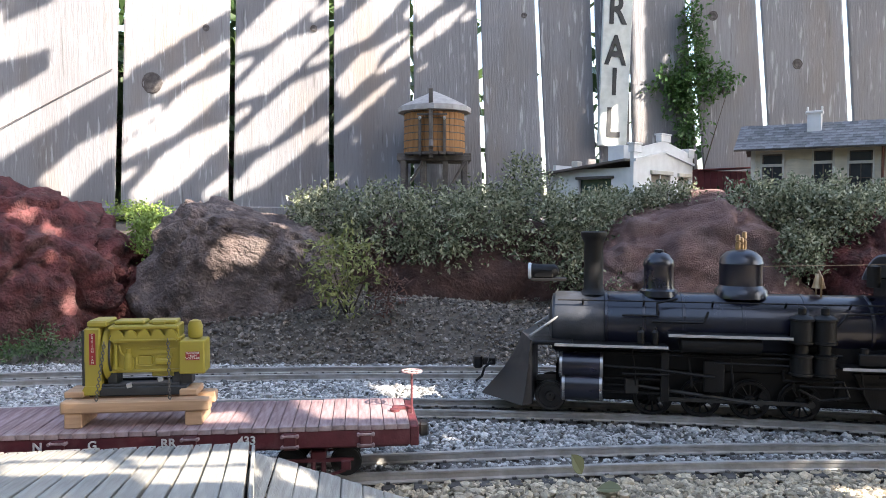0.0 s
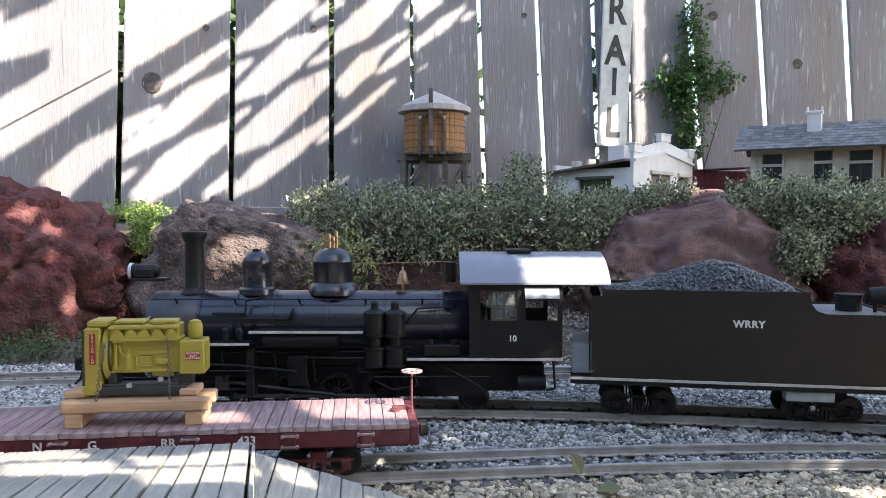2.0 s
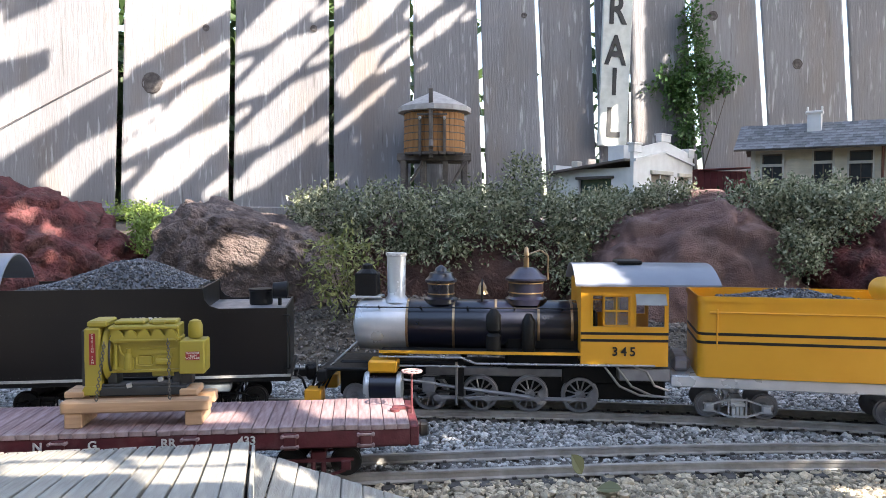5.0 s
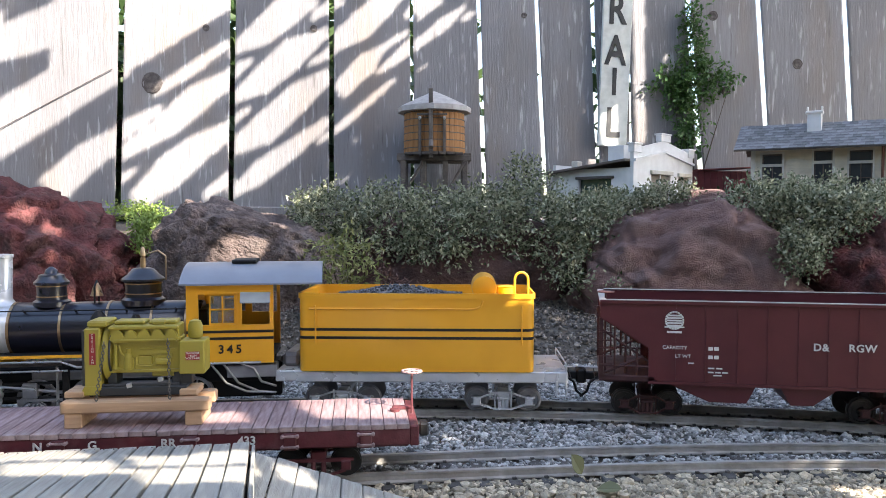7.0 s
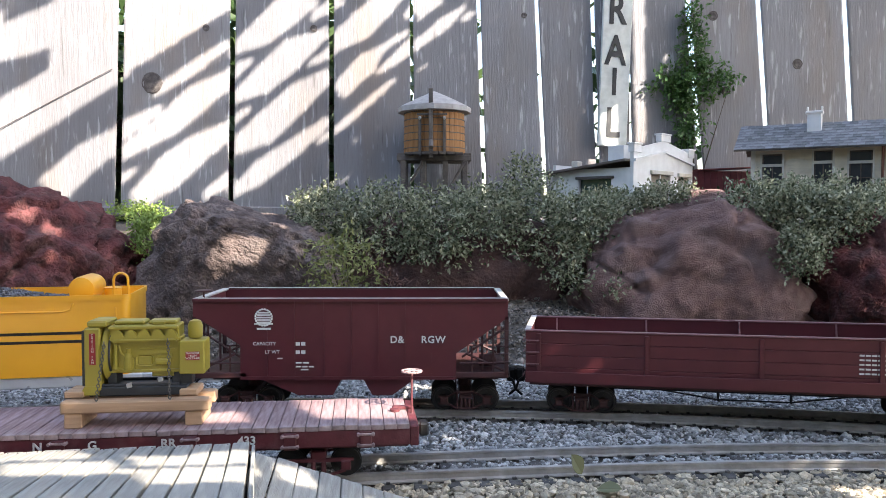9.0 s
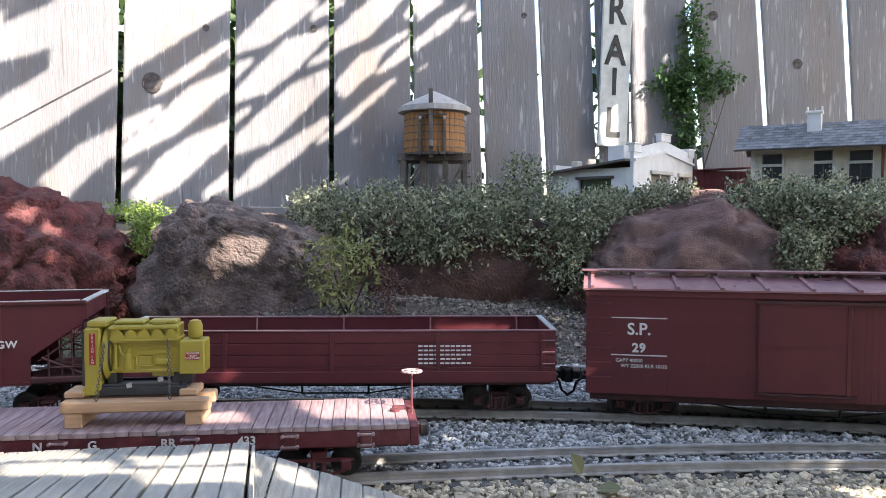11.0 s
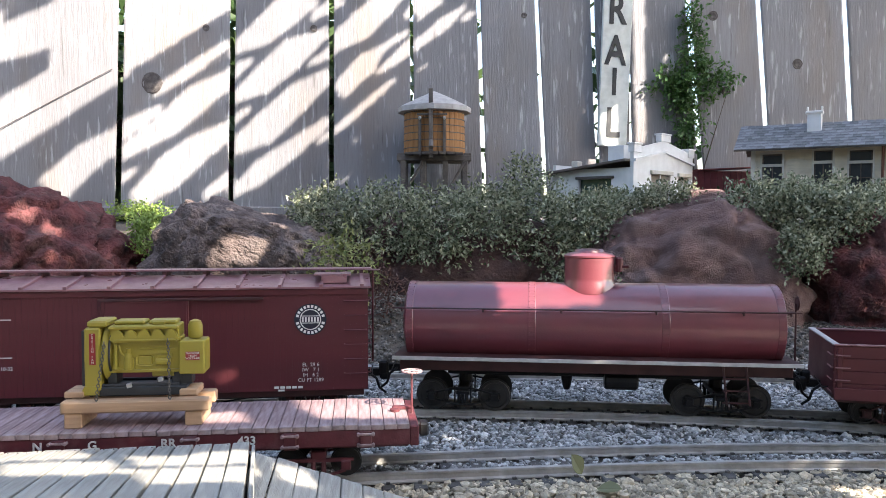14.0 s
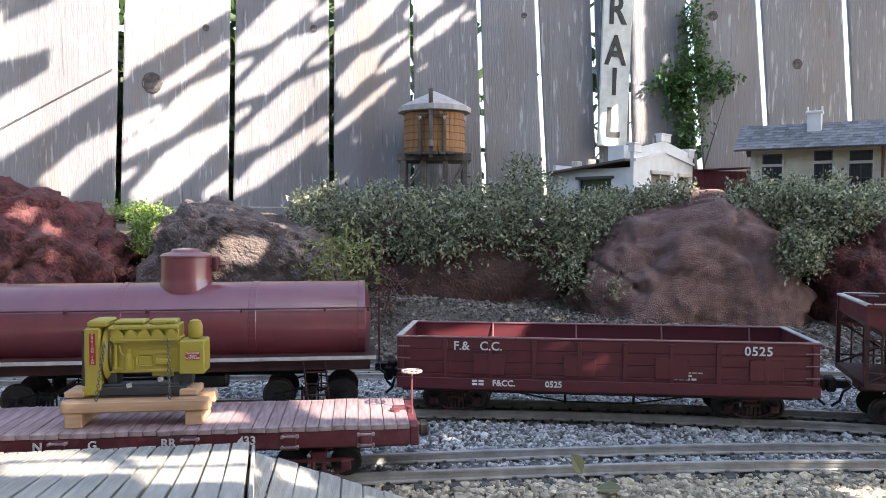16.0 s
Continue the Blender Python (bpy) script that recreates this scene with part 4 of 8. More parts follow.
def make_workshop():
    b = empty("workshop", pose(0.386, 1.56, 0.217, 0, 0, 45), "white stucco workshop with stepped gable parapet", "model building")
    L, Dp = 0.250, 0.194
    # gable front along local x, side wall along local y
    holes = [(0.070, 0.150, 0.012, 0.076), (0.186, 0.232, 0.012, 0.074)]
    part("front_wall", wall_with_openings(0, L, 0, 0.112, holes, 0, 0.008), WHITE_WALL, b)
    part("parapet", prism([(0, 0.112), (L, 0.112), (L, 0.124), (L / 2 + 0.012, 0.146), (L / 2 - 0.012, 0.146), (0, 0.124)], 0.0, 0.008), WHITE_WALL, b, "shallow stepped gable parapet")
    for x0, x1, z0, z1 in ((L / 2 - 0.020, L / 2 + 0.020, 0.146, 0.160), (-0.003, 0.026, 0.118, 0.134), (L - 0.024, L + 0.003, 0.118, 0.134)):
        bk = part("parapet_block", box(x0, x1, -0.003, 0.011, z0, z1, 0.0008), WHITE_WALL, b)
        part("cap", box(x0 - 0.002, x1 + 0.002, -0.005, 0.013, z1, z1 + 0.0035, 0.0006), WHITE_WALL, bk)
    cm = bmesh.new()
    for s in (0, 1):
        xa, xb = (0.0, L / 2) if s == 0 else (L / 2, L)
        za, zb = (0.100, 0.122) if s == 0 else (0.122, 0.100)
        pts = [(xa, za), (xb, zb), (xb, zb + 0.005), (xa, za + 0.005)]
        prism(pts, -0.005, -0.0002, cm)
    part("cornice", cm, WHITE_WALL, b)
    for x0, x1, z0, z1 in holes:
        w = part("window", box(x0, x1, 0.004, 0.006, z0, z1), surface("tan_window_blind", (0.30, 0.24, 0.18), (0.22, 0.18, 0.14), 0.7, scale=60), b, "window with tan blind")
        part("lintel", box(x0 - 0.005, x1 + 0.005, -0.005, 0.001, z1, z1 + 0.008, 0.0006), TRIM, w)
        part("mullion", box((x0 + x1) / 2 - 0.0015, (x0 + x1) / 2 + 0.0015, 0.001, 0.0038, z0, z1), WHITE_WALL, w)
    side = wall_with_openings(0.008, Dp, 0, 0.088, [(0.052, 0.134, 0.0, 0.066)], 0, 0.008)
    part("side_wall", side, WHITE_WALL, b, at=Matrix(((0, 1, 0, 0), (1, 0, 0, 0), (0, 0, 1, 0), (0, 0, 0, 1))))
    d = part("doorway", box(0.010, 0.013, 0.052, 0.134, 0, 0.066), surface("dark_green_door", (0.05, 0.09, 0.075), (0.035, 0.06, 0.05), 0.25, scale=60, bump=0.05), b, "dark green glazed door, half open")
    part("door_lintel", box(-0.004, 0.001, 0.046, 0.140, 0.0665, 0.072, 0.0006), OLD_TIMBER, d)
    part("back_wall", box(0, L, Dp, Dp + 0.008, 0, 0.100), WHITE_WALL, b)
    part("right_wall", box(L - 0.008, L, 0.008, Dp, 0, 0.100), WHITE_WALL, b)
    bm = bmesh.new()
    vs = [bm.verts.new(p) for p in ((-0.020, 0.0085, 0.100), (L - 0.009, 0.0085, 0.106), (L - 0.009, Dp + 0.03, 0.082), (-0.020, Dp + 0.03, 0.078))]
    up = [bm.verts.new((q.co.x, q.co.y, q.co.z + 0.0045)) for q in vs]
    bm.faces.new(vs[::-1])
    bm.faces.new(up)
    for k in range(4):
        bm.faces.new((vs[k], vs[(k + 1) % 4], up[(k + 1) % 4], up[k]))
    rf = part("roof", bm, ROOF_FELT, b, "low brown felt roof with overhang")
    part("vent", box(0.02, 0.038, 0.150, 0.168, 0.088, 0.108, 0.002), TRIM, rf, "small cream roof vent")
    part("roof_box", box(0.06, 0.12, 0.06, 0.10, 0.104, 0.140, 0.001), WHITE_WALL, rf, "white box on the roof")


def make_depot():
    b = empty("depot", pose(0.675, 1.68, 0.222, 0, 0, -30), "cream clapboard railway depot with grey shingle roof", "model building")
    L, Dp, H = 0.42, 0.12, 0.128
    holes = [(0.020, 0.060, 0.030, 0.116), (0.121, 0.156, 0.0, 0.120), (0.187, 0.229, 0.030, 0.118)]
    part("front_wall", wall_with_openings(0, L, 0, H, holes, 0.0, 0.006), CREAM, b)
    for k in range(21):
        z = 0.004 + 0.0058 * k
        spans, x = [], 0.006
        for h in holes:
            if h[2] - 0.002 < z + 0.003 < h[3] + 0.002:
                spans.append((x, h[0] - 0.004))
                x = h[1] + 0.004
        spans.append((x, L))
        for x0, x1 in spans:
            bm = bmesh.new()
            prism([(0, z), (-0.0022, z), (-0.0006, z + 0.0058), (0, z + 0.0058)], x0, x1, bm)
            part("clapboard", bm, CREAM, b, at=Matrix(((0, 1, 0, 0), (1, 0, 0, 0), (0, 0, 1, 0), (0, 0, 0, 1))))
    part("left_wall", box(0, 0.006, 0.006, Dp, 0, H), CREAM, b)
    part("right_wall", box(L - 0.006, L, 0.006, Dp, 0, H), CREAM, b)
    part("back_wall", box(0, L, Dp, Dp + 0.006, 0, H), CREAM, b)
    part("corner_board", box(-0.003, 0.006, -0.0035, -0.0003, 0, H), TRIM, b)
    for i, (x0, x1, z0, z1) in enumerate(holes):
        zt = z1 - 0.024
        nm = "door" if i == 1 else "window"
        # the door is a dark sheet in place of the shaded inside
        w = part(nm, box(x0, x1, 0.0045, 0.0058, z0, z1), WINDOW_DARK, b, "dark sheet standing in for the shade inside the doorway" if i == 1 else "dark two-sash window with pale frame")
        fm = bmesh.new()
        for r in ((x0 - 0.004, x0, z0, z1 + 0.004), (x1, x1 + 0.004, z0, z1 + 0.004), (x0, x1, z1, z1 + 0.004)):
            box(r[0], r[1], -0.0035, 0.001, r[2], r[3], bm=fm)
        part("frame", fm, TRIM, w)
        sm = bmesh.new()
        for r in ((x0, x1, zt - 0.003, zt + 0.003),):
            box(r[0], r[1], -0.002, 0.003, r[2], r[3], bm=sm)
        part("transom", sm, TRIM, w)
        mm = bmesh.new()
        box((x0 + x1) / 2 - 0.001, (x0 + x1) / 2 + 0.001, 0.001, 0.0042, z0, zt - 0.003, bm=mm)
        box(x0, x1, 0.001, 0.0042, (z0 + zt) / 2 - 0.001, (z0 + zt) / 2 + 0.001, bm=mm)
        for xx in (x0, x1 - 0.0025):
            box(xx, xx + 0.0025, 0.0008, 0.0044, z0, z1, bm=mm)
        box(x0, x1, 0.0008, 0.0044, z1 - 0.003, z1, bm=mm)
        part("sash", mm, DARK_SASH, w)
    part("downspout", rod((0.247, -0.006, 0.0), (0.247, -0.006, H), 0.0028), surface("rust_downspout", (0.22, 0.09, 0.06), rough=0.7), b, "rusty downspout")
    # roof: front slope of shingle courses over boards
    e0, r0 = (-0.034, H - 0.006), (Dp / 2, H + 0.052)
    bm = bmesh.new()
    prism([(e0[0], e0[1]), (r0[0], r0[1]), (Dp + 0.034, H - 0.006), (Dp + 0.034, H - 0.003), (r0[0], r0[1] + 0.003), (e0[0], e0[1] + 0.003)], -0.034, L + 0.034, bm)
    rf = part("roof", bm, OLD_TIMBER, b, "grey shingle roof with wide eaves", at=Matrix(((0, 1, 0, 0), (1, 0, 0, 0), (0, 0, 1, 0), (0, 0, 0, 1))))
    n = 9
    rnd = random.Random(12)
    dy, dz = (r0[0] - e0[0]) / n, (r0[1] - e0[1]) / n
    tilt = math.degrees(math.atan2(dz, dy))
    sl = math.hypot(dy, dz)
    bm = box(0, 0.0150, -0.0012, sl * 1.12, 0, 0.0014)
    me = bpy.data.meshes.new("shingle")
    bm.to_mesh(me)
    bm.free()
    me.materials.append(SHINGLE)
    inv = Matrix(((0, 1, 0, 0), (1, 0, 0, 0), (0, 0, 1, 0), (0, 0, 0, 1)))
    for k in range(n):
        x = -0.034 - (0.0077 if k % 2 else 0)
        while x < L + 0.026:
            m = pose(max(x, -0.034), e0[0] + dy * k, e0[1] + 0.0036 + dz * k + rnd.uniform(0, 0.0004), tilt - 2.4, 0, 0)
            shared("shingle", me, rf, inv.inverted() @ m)
            x += 0.0156
    ch = part("chimney", box(0.104, 0.132, Dp / 2 - 0.035, Dp / 2 - 0.012, H + 0.015, H + 0.074, 0.001), WHITE_WALL, b, "pale masonry chimney")
    part("chimney_cap", box(0.101, 0.135, Dp / 2 - 0.038, Dp / 2 - 0.009, H + 0.0735, H + 0.079, 0.001), WHITE_WALL, ch)
    bm = bmesh.new()
    for x in (0.104, 0.132):
        turned([(0.0022, 0.0), (0.0022, 0.008), (0.0015, 0.010)], 8, "Z", (x, Dp / 2 - 0.024, H + 0.079), bm)
    part("chimney_pot", bm, WHITE_WALL, ch)


def make_red_shed():
    b = empty("shed", pose(0.595, 1.80, 0.222, 0, 0, 8), "low dark red plank shed between the buildings", "model building")
    for k in range(9):
        part("wall_plank", box(0.016 * k, 0.016 * k + 0.0152, -0.003, 0.0, 0, 0.088, 0.0004), SHED_RED, b)
    part("body", box(0, 0.145, 0.0003, 0.05, 0, 0.088), SHED_RED, b)
    bm = bmesh.new()
    prism([(-0.006, 0.0885), (0.150, 0.0965), (0.150, 0.0995), (-0.006, 0.0915)], -0.010, 0.056, bm)
    part("roof", bm, SHED_RED, b)
    part("crate", box(0.0, 0.030, -0.03, -0.012, 0.0, 0.035, 0.002), OLD_TIMBER, b)


def make_sign():
    lean = 2.0
    sg = empty("station_sign", pose(0.4060, 1.822, 0.5545, 0, 0, math.degrees(math.atan(0.13))), "tall white sign board with black vertical lettering", "sign")
    part("sign_board", box(-0.035, 0.035, 0, 0.010, -0.185, 0.34, 0.001), SIGN_WHITE, sg, at=pose(0, 0, 0, 0, lean, 0))
    for ch, z in (("R", 0.131), ("A", 0.036), ("I", -0.037), ("L", -0.133)):
        words("letter", ch, 0.096 if ch != "I" else 0.088, BLACK_LETTER, sg, pose(z * math.sin(radians(lean)) - 0.002, -0.0008, z, 90, lean, 0) @ Matrix.Diagonal((0.76, 1, 1, 1)), "black painted letter", bold=0.0022)


BLACK_LETTER = surface("black_sign_paint", (0.025, 0.025, 0.028), (0.05, 0.05, 0.05), 0.5, scale=60, bump=0)
STEEL_DULL = surface("dull_steel", (0.45, 0.44, 0.43), (0.3, 0.29, 0.28), 0.5, metal=0.5, scale=80, bump=0.1)


# ---- loading dock, ramp, flat car with its load ----
def make_dock():
    m = pose(-0.1385, 0.540, 0.0, 0, 0, 6.8)
    md = pose(-0.1386, 0.5484, 0.0438, -8.2, 0, 13.4)
    d = empty("loading_dock", md, "weathered grey plank loading dock sloping to the siding", "dock")
    rnd = random.Random(6)
    pw = 0.0131
    bm = box(0, pw - 0.0015, -0.26, 0, -0.0063, 0, 0.0005)
    me = bpy.data.meshes.new("plank")
    bm.to_mesh(me)
    bm.free()
    me.materials.append(DOCK)
    for k in range(32):
        shared("plank", me, d, pose(-pw * (k + 1), 0.2 * pw * (k + 0.5) + rnd.uniform(-0.002, 0.0015), rnd.uniform(-0.0005, 0.0003), 0, rnd.uniform(-0.8, 0.8), rnd.uniform(-0.35, 0.35)))
    # nail heads along the far ends
    nails = bmesh.new()
    for k in range(32):
        for u in (0.25, 0.75):
            turned([(0.0005, -0.0004), (0.0005, 0.0003)], 6, "Z", (-pw * (k + u), 0.2 * pw * (k + 0.5) - 0.008 + rnd.uniform(-0.001, 0.001), 0), nails)
    part("nail_heads", nails, OLD_TIMBER, d, "small dark nail heads")
    for y in (-0.012, -0.12, -0.24):
        part("beam", box(-0.42, -0.002, -0.005, 0.005, -0.0200, -0.0066, 0.0008), OLD_TIMBER, d, at=pose(0, y, 0, 0, 0, -11.3))
    for x in (-0.008, -0.10, -0.20, -0.30, -0.41):
        for y in (-0.012, -0.12, -0.24):
            p = md @ Vector((x, y - 0.2 * x, -0.0195))
            part("post", box(-0.005, 0.005, -0.0048, 0.0048, -0.024 - p.z, 0, 0.0008), OLD_TIMBER, d, at=md.inverted() @ pose(p.x, p.y, p.z))
    part("side_board", box(0.0002, 0.0025, -0.255, -0.003, -0.030, -0.0015, 0.0005), DOCK, d)
    r = empty("dock_ramp", m @ pose(0.006, -0.006, 0.0415, 0, 19.5, 0), "sloping weathered plank ramp leading off the dock", "ramp")
    bm = box(0, 0.0152, -0.26, 0, -0.006, 0, 0.0006)
    me = bpy.data.meshes.new("plank")
    bm.to_mesh(me)
    bm.free()
    me.materials.append(DOCK)
    for k in range(8):
        shared("plank", me, r, pose(0.0159 * k, rnd.uniform(-0.002, 0.0015), rnd.uniform(-0.0004, 0.0004), 0, rnd.uniform(-0.6, 0.6), rnd.uniform(-0.25, 0.25)))
    for y in (-0.02, -0.14, -0.25):
        part("stringer", box(0.001, 0.122, y - 0.004, y + 0.004, -0.013, -0.0064), OLD_TIMBER, r)


# pale patches are dust, lightened further so the deck's sun patch turns white
DECK_WOOD = surface("pink_worn_deck_with_sun", (0.35, 0.245, 0.243), (0.20, 0.118, 0.120), 0.75, scale=50, fine=400, stretch=(6, 0.8, 6), bump=0.4, per_object=0.12, tone_patch=(0.52, 0.43, 0.40), patch_scale=30, patch_amount=0.6)
CAR_RED = surface("worn_maroon_paint", (0.125, 0.024, 0.03), (0.09, 0.018, 0.022), 0.5, scale=90, fine=500, bump=0.2, tone_patch=(0.20, 0.10, 0.10), patch_scale=60, patch_amount=0.35)
MUSTARD = surface("mustard_yellow_paint", (0.36, 0.285, 0.040), (0.30, 0.235, 0.030), 0.42, scale=40, fine=500, bump=0.08, tone_patch=(0.40, 0.31, 0.06), patch_scale=40, patch_amount=0.3)
PINE = surface("pale_pine", (0.52, 0.33, 0.195), (0.42, 0.255, 0.15), 0.65, scale=40, fine=300, stretch=(0.6, 8, 8), bump=0.25, per_object=0.12)
LABEL_RED = surface("red_label", (0.32, 0.02, 0.025), rough=0.5, scale=100, bump=0)
CHAIN = surface("dark_chain_steel", (0.16, 0.145, 0.13), (0.10, 0.09, 0.08), 0.45, metal=0.6, scale=90, bump=0.1)
SKID_BLACK = surface("black_engine_bed", (0.022, 0.024, 0.026), (0.035, 0.037, 0.04), 0.5, scale=60, bump=0.1)
LETTER_WHITE = surface("faded_white_lettering", (0.72, 0.70, 0.66), (0.60, 0.58, 0.55), 0.6, scale=100, bump=0)


def make_flat_car():
    yaw = 6.4
    m = pose(-0.2605, 0.6095, 0.0, 0, 0, yaw)
    f = empty("flat_car", m, "maroon flat car with worn pinkish plank deck", "freight car")
    half, w, zt = 0.2315, 0.0425, 0.0455
    n = 46
    pw = 2 * half / n
    bm = box(0, pw - 0.0005, -w - 0.001, w + 0.001, zt - 0.004, zt, 0.0003)
    me = bpy.data.meshes.new("deck_plank")
    bm.to_mesh(me)
    bm.free()
    me.materials.append(DECK_WOOD)
    rnd = random.Random(3)
    for k in range(n):
        shared("deck_plank", me, f, pose(-half + k * pw, rnd.uniform(-0.0006, 0.0006), rnd.uniform(-0.0003, 0.0002)))
    for s in (-1, 1):
        part("side_sill", box(-half, half, *sorted((s * w, s * (w - 0.006))), 0.0285, zt - 0.0042, 0.0006), CAR_RED, f)
        for x in (-0.215, -0.125, -0.0305, 0.0647, 0.139, 0.197):
            pk = box(x - 0.0048, x + 0.0048, *sorted((s * w, s * (w + 0.0026))), 0.0275, 0.0408, 0.0006)
            pocket = part("stake_pocket", pk, CAR_RED, f)
            for z in (0.0300, 0.0385):
                pk = box(x - 0.0068, x + 0.0068, *sorted((s * w, s * (w + 0.0034))), z - 0.0010, z + 0.0010, 0.0005)
                for q in (-0.0058, 0.0058):
                    turned([(0.0013, s * w), (0.0013, s * (w + 0.0046))], 6, "Y", (x + q, 0, z), pk)
                # deck colour on the straps paints in their pinkish highlights
                part("strap", pk, DECK_WOOD, pocket, "pocket strap with bolts, pinkish highlight put into its colour")
    for d in (-1, 1):
        part("end_sill", box(*sorted((d * half, d * (half + 0.007))), -w, w, 0.0275, zt - 0.002, 0.0008), CAR_RED, f)
        bm = box(*sorted((d * (half + 0.006), d * (half + 0.018))), -0.005, 0.005, 0.026, 0.035, 0.001)
        box(*sorted((d * (half + 0.010), d * (half + 0.018))), -0.007, 0.007, 0.0245, 0.0355, 0.0015, bm)
        part("coupler", bm, BLACK_IRON, f, "black knuckle coupler")
    part("underframe", box(-half, half, -0.028, 0.028, 0.023, 0.0412, 0.001), CAR_RED, f)
    for x in (-0.160, 0.160):
        t = bmesh.new()
        r, hb = 0.0115, 0.0215
        for s in (-1, 1):
            box(x - hb - 0.006, x + hb + 0.006, s * 0.033 - 0.0015, s * 0.033 + 0.0015, r + 0.003, r + 0.0055, bm=t)
            prism([(x - hb, r - 0.003), (x - 0.008, r - 0.007), (x + 0.008, r - 0.007), (x + hb, r - 0.003), (x + hb, r - 0.005), (x + 0.008, r - 0.009), (x - 0.008, r - 0.009), (x - hb, r - 0.005)], s * 0.033 - 0.0015, s * 0.033 + 0.0015, t)
            for q in (-hb, hb):
                box(x + q - 0.004, x + q + 0.004, s * 0.033 - 0.003, s * 0.033 + 0.003, r - 0.004, r + 0.004, 0.001, t)
            for q in (-0.004, 0.004):
                turned([(0.002, r - 0.007), (0.002, r + 0.003)], 8, "Z", (x + q, s * 0.033, 0), t)
        box(x - 0.006, x + 0.006, -0.034, 0.034, r + 0.003, 0.0228, 0.001, t)
        tr = part("truck", t, CAR_RED, f, "maroon truck frame")
        for q in (-hb, hb):
            wm = bmesh.new()
            rod((0, -0.03, 0), (0, 0.03, 0), 0.002, wm)
            for s in (-1, 1):
                turned([(0.002, s * 0.0212), (r + 0.001, s * 0.0212), (r + 0.001, s * 0.0224), (r, s * 0.023), (r, s * 0.0257), (r * 0.7, s * 0.025), (0.002, s * 0.026)], 22, "Y", bm=wm, caps=False)
            part("wheelset", wm, BLACK_IRON, tr, at=pose(x + q, 0, r))
    bm = rod((half + 0.004, -0.004, zt - 0.003), (half + 0.004, -0.004, zt + 0.0335), 0.0009)
    bw = part("brake_staff", bm, CAR_RED, f, "thin upright brake staff with wheel")
    wm = bmesh.new()
    for k in range(16):
        a, b = 2 * math.pi * k / 16, 2 * math.pi * (k + 1) / 16
        rod((half + 0.004 + 0.0082 * math.cos(a), -0.004 + 0.0082 * math.sin(a), zt + 0.033), (half + 0.004 + 0.0082 * math.cos(b), -0.004 + 0.0082 * math.sin(b), zt + 0.033), 0.0009, wm, 6)
    for k in range(5):
        a = 2 * math.pi * k / 5
        rod((half + 0.004, -0.004, zt + 0.0335), (half + 0.004 + 0.008 * math.cos(a), -0.004 + 0.008 * math.sin(a), zt + 0.033), 0.0007, wm, 5)
    part("brake_wheel", wm, DECK_WOOD, bw)
    bm = box(half - 0.012, half + 0.004, 0.0, 0.006, zt, zt + 0.0025, 0.0006)
    turned([(0.004, 0), (0.004, 0.002)], 10, "Z", (half - 0.010, -0.004, zt), bm)
    part("brake_pawl", bm, CAR_RED, f)
    for txt, x in (("N", -0.0455), ("G", -0.0065), ("RR", 0.0485), ("433", 0.1065)):
        words("lettering", txt, 0.0092, LETTER_WHITE, f, pose(x, -w - 0.0004, 0.0355, 90, 0, 0), "white serif car lettering", bold=0.0002)
    return m


BLACK_IRON = surface("black_iron", (0.012, 0.011, 0.011), (0.02, 0.018, 0.017), 0.55, scale=80, bump=0.12)


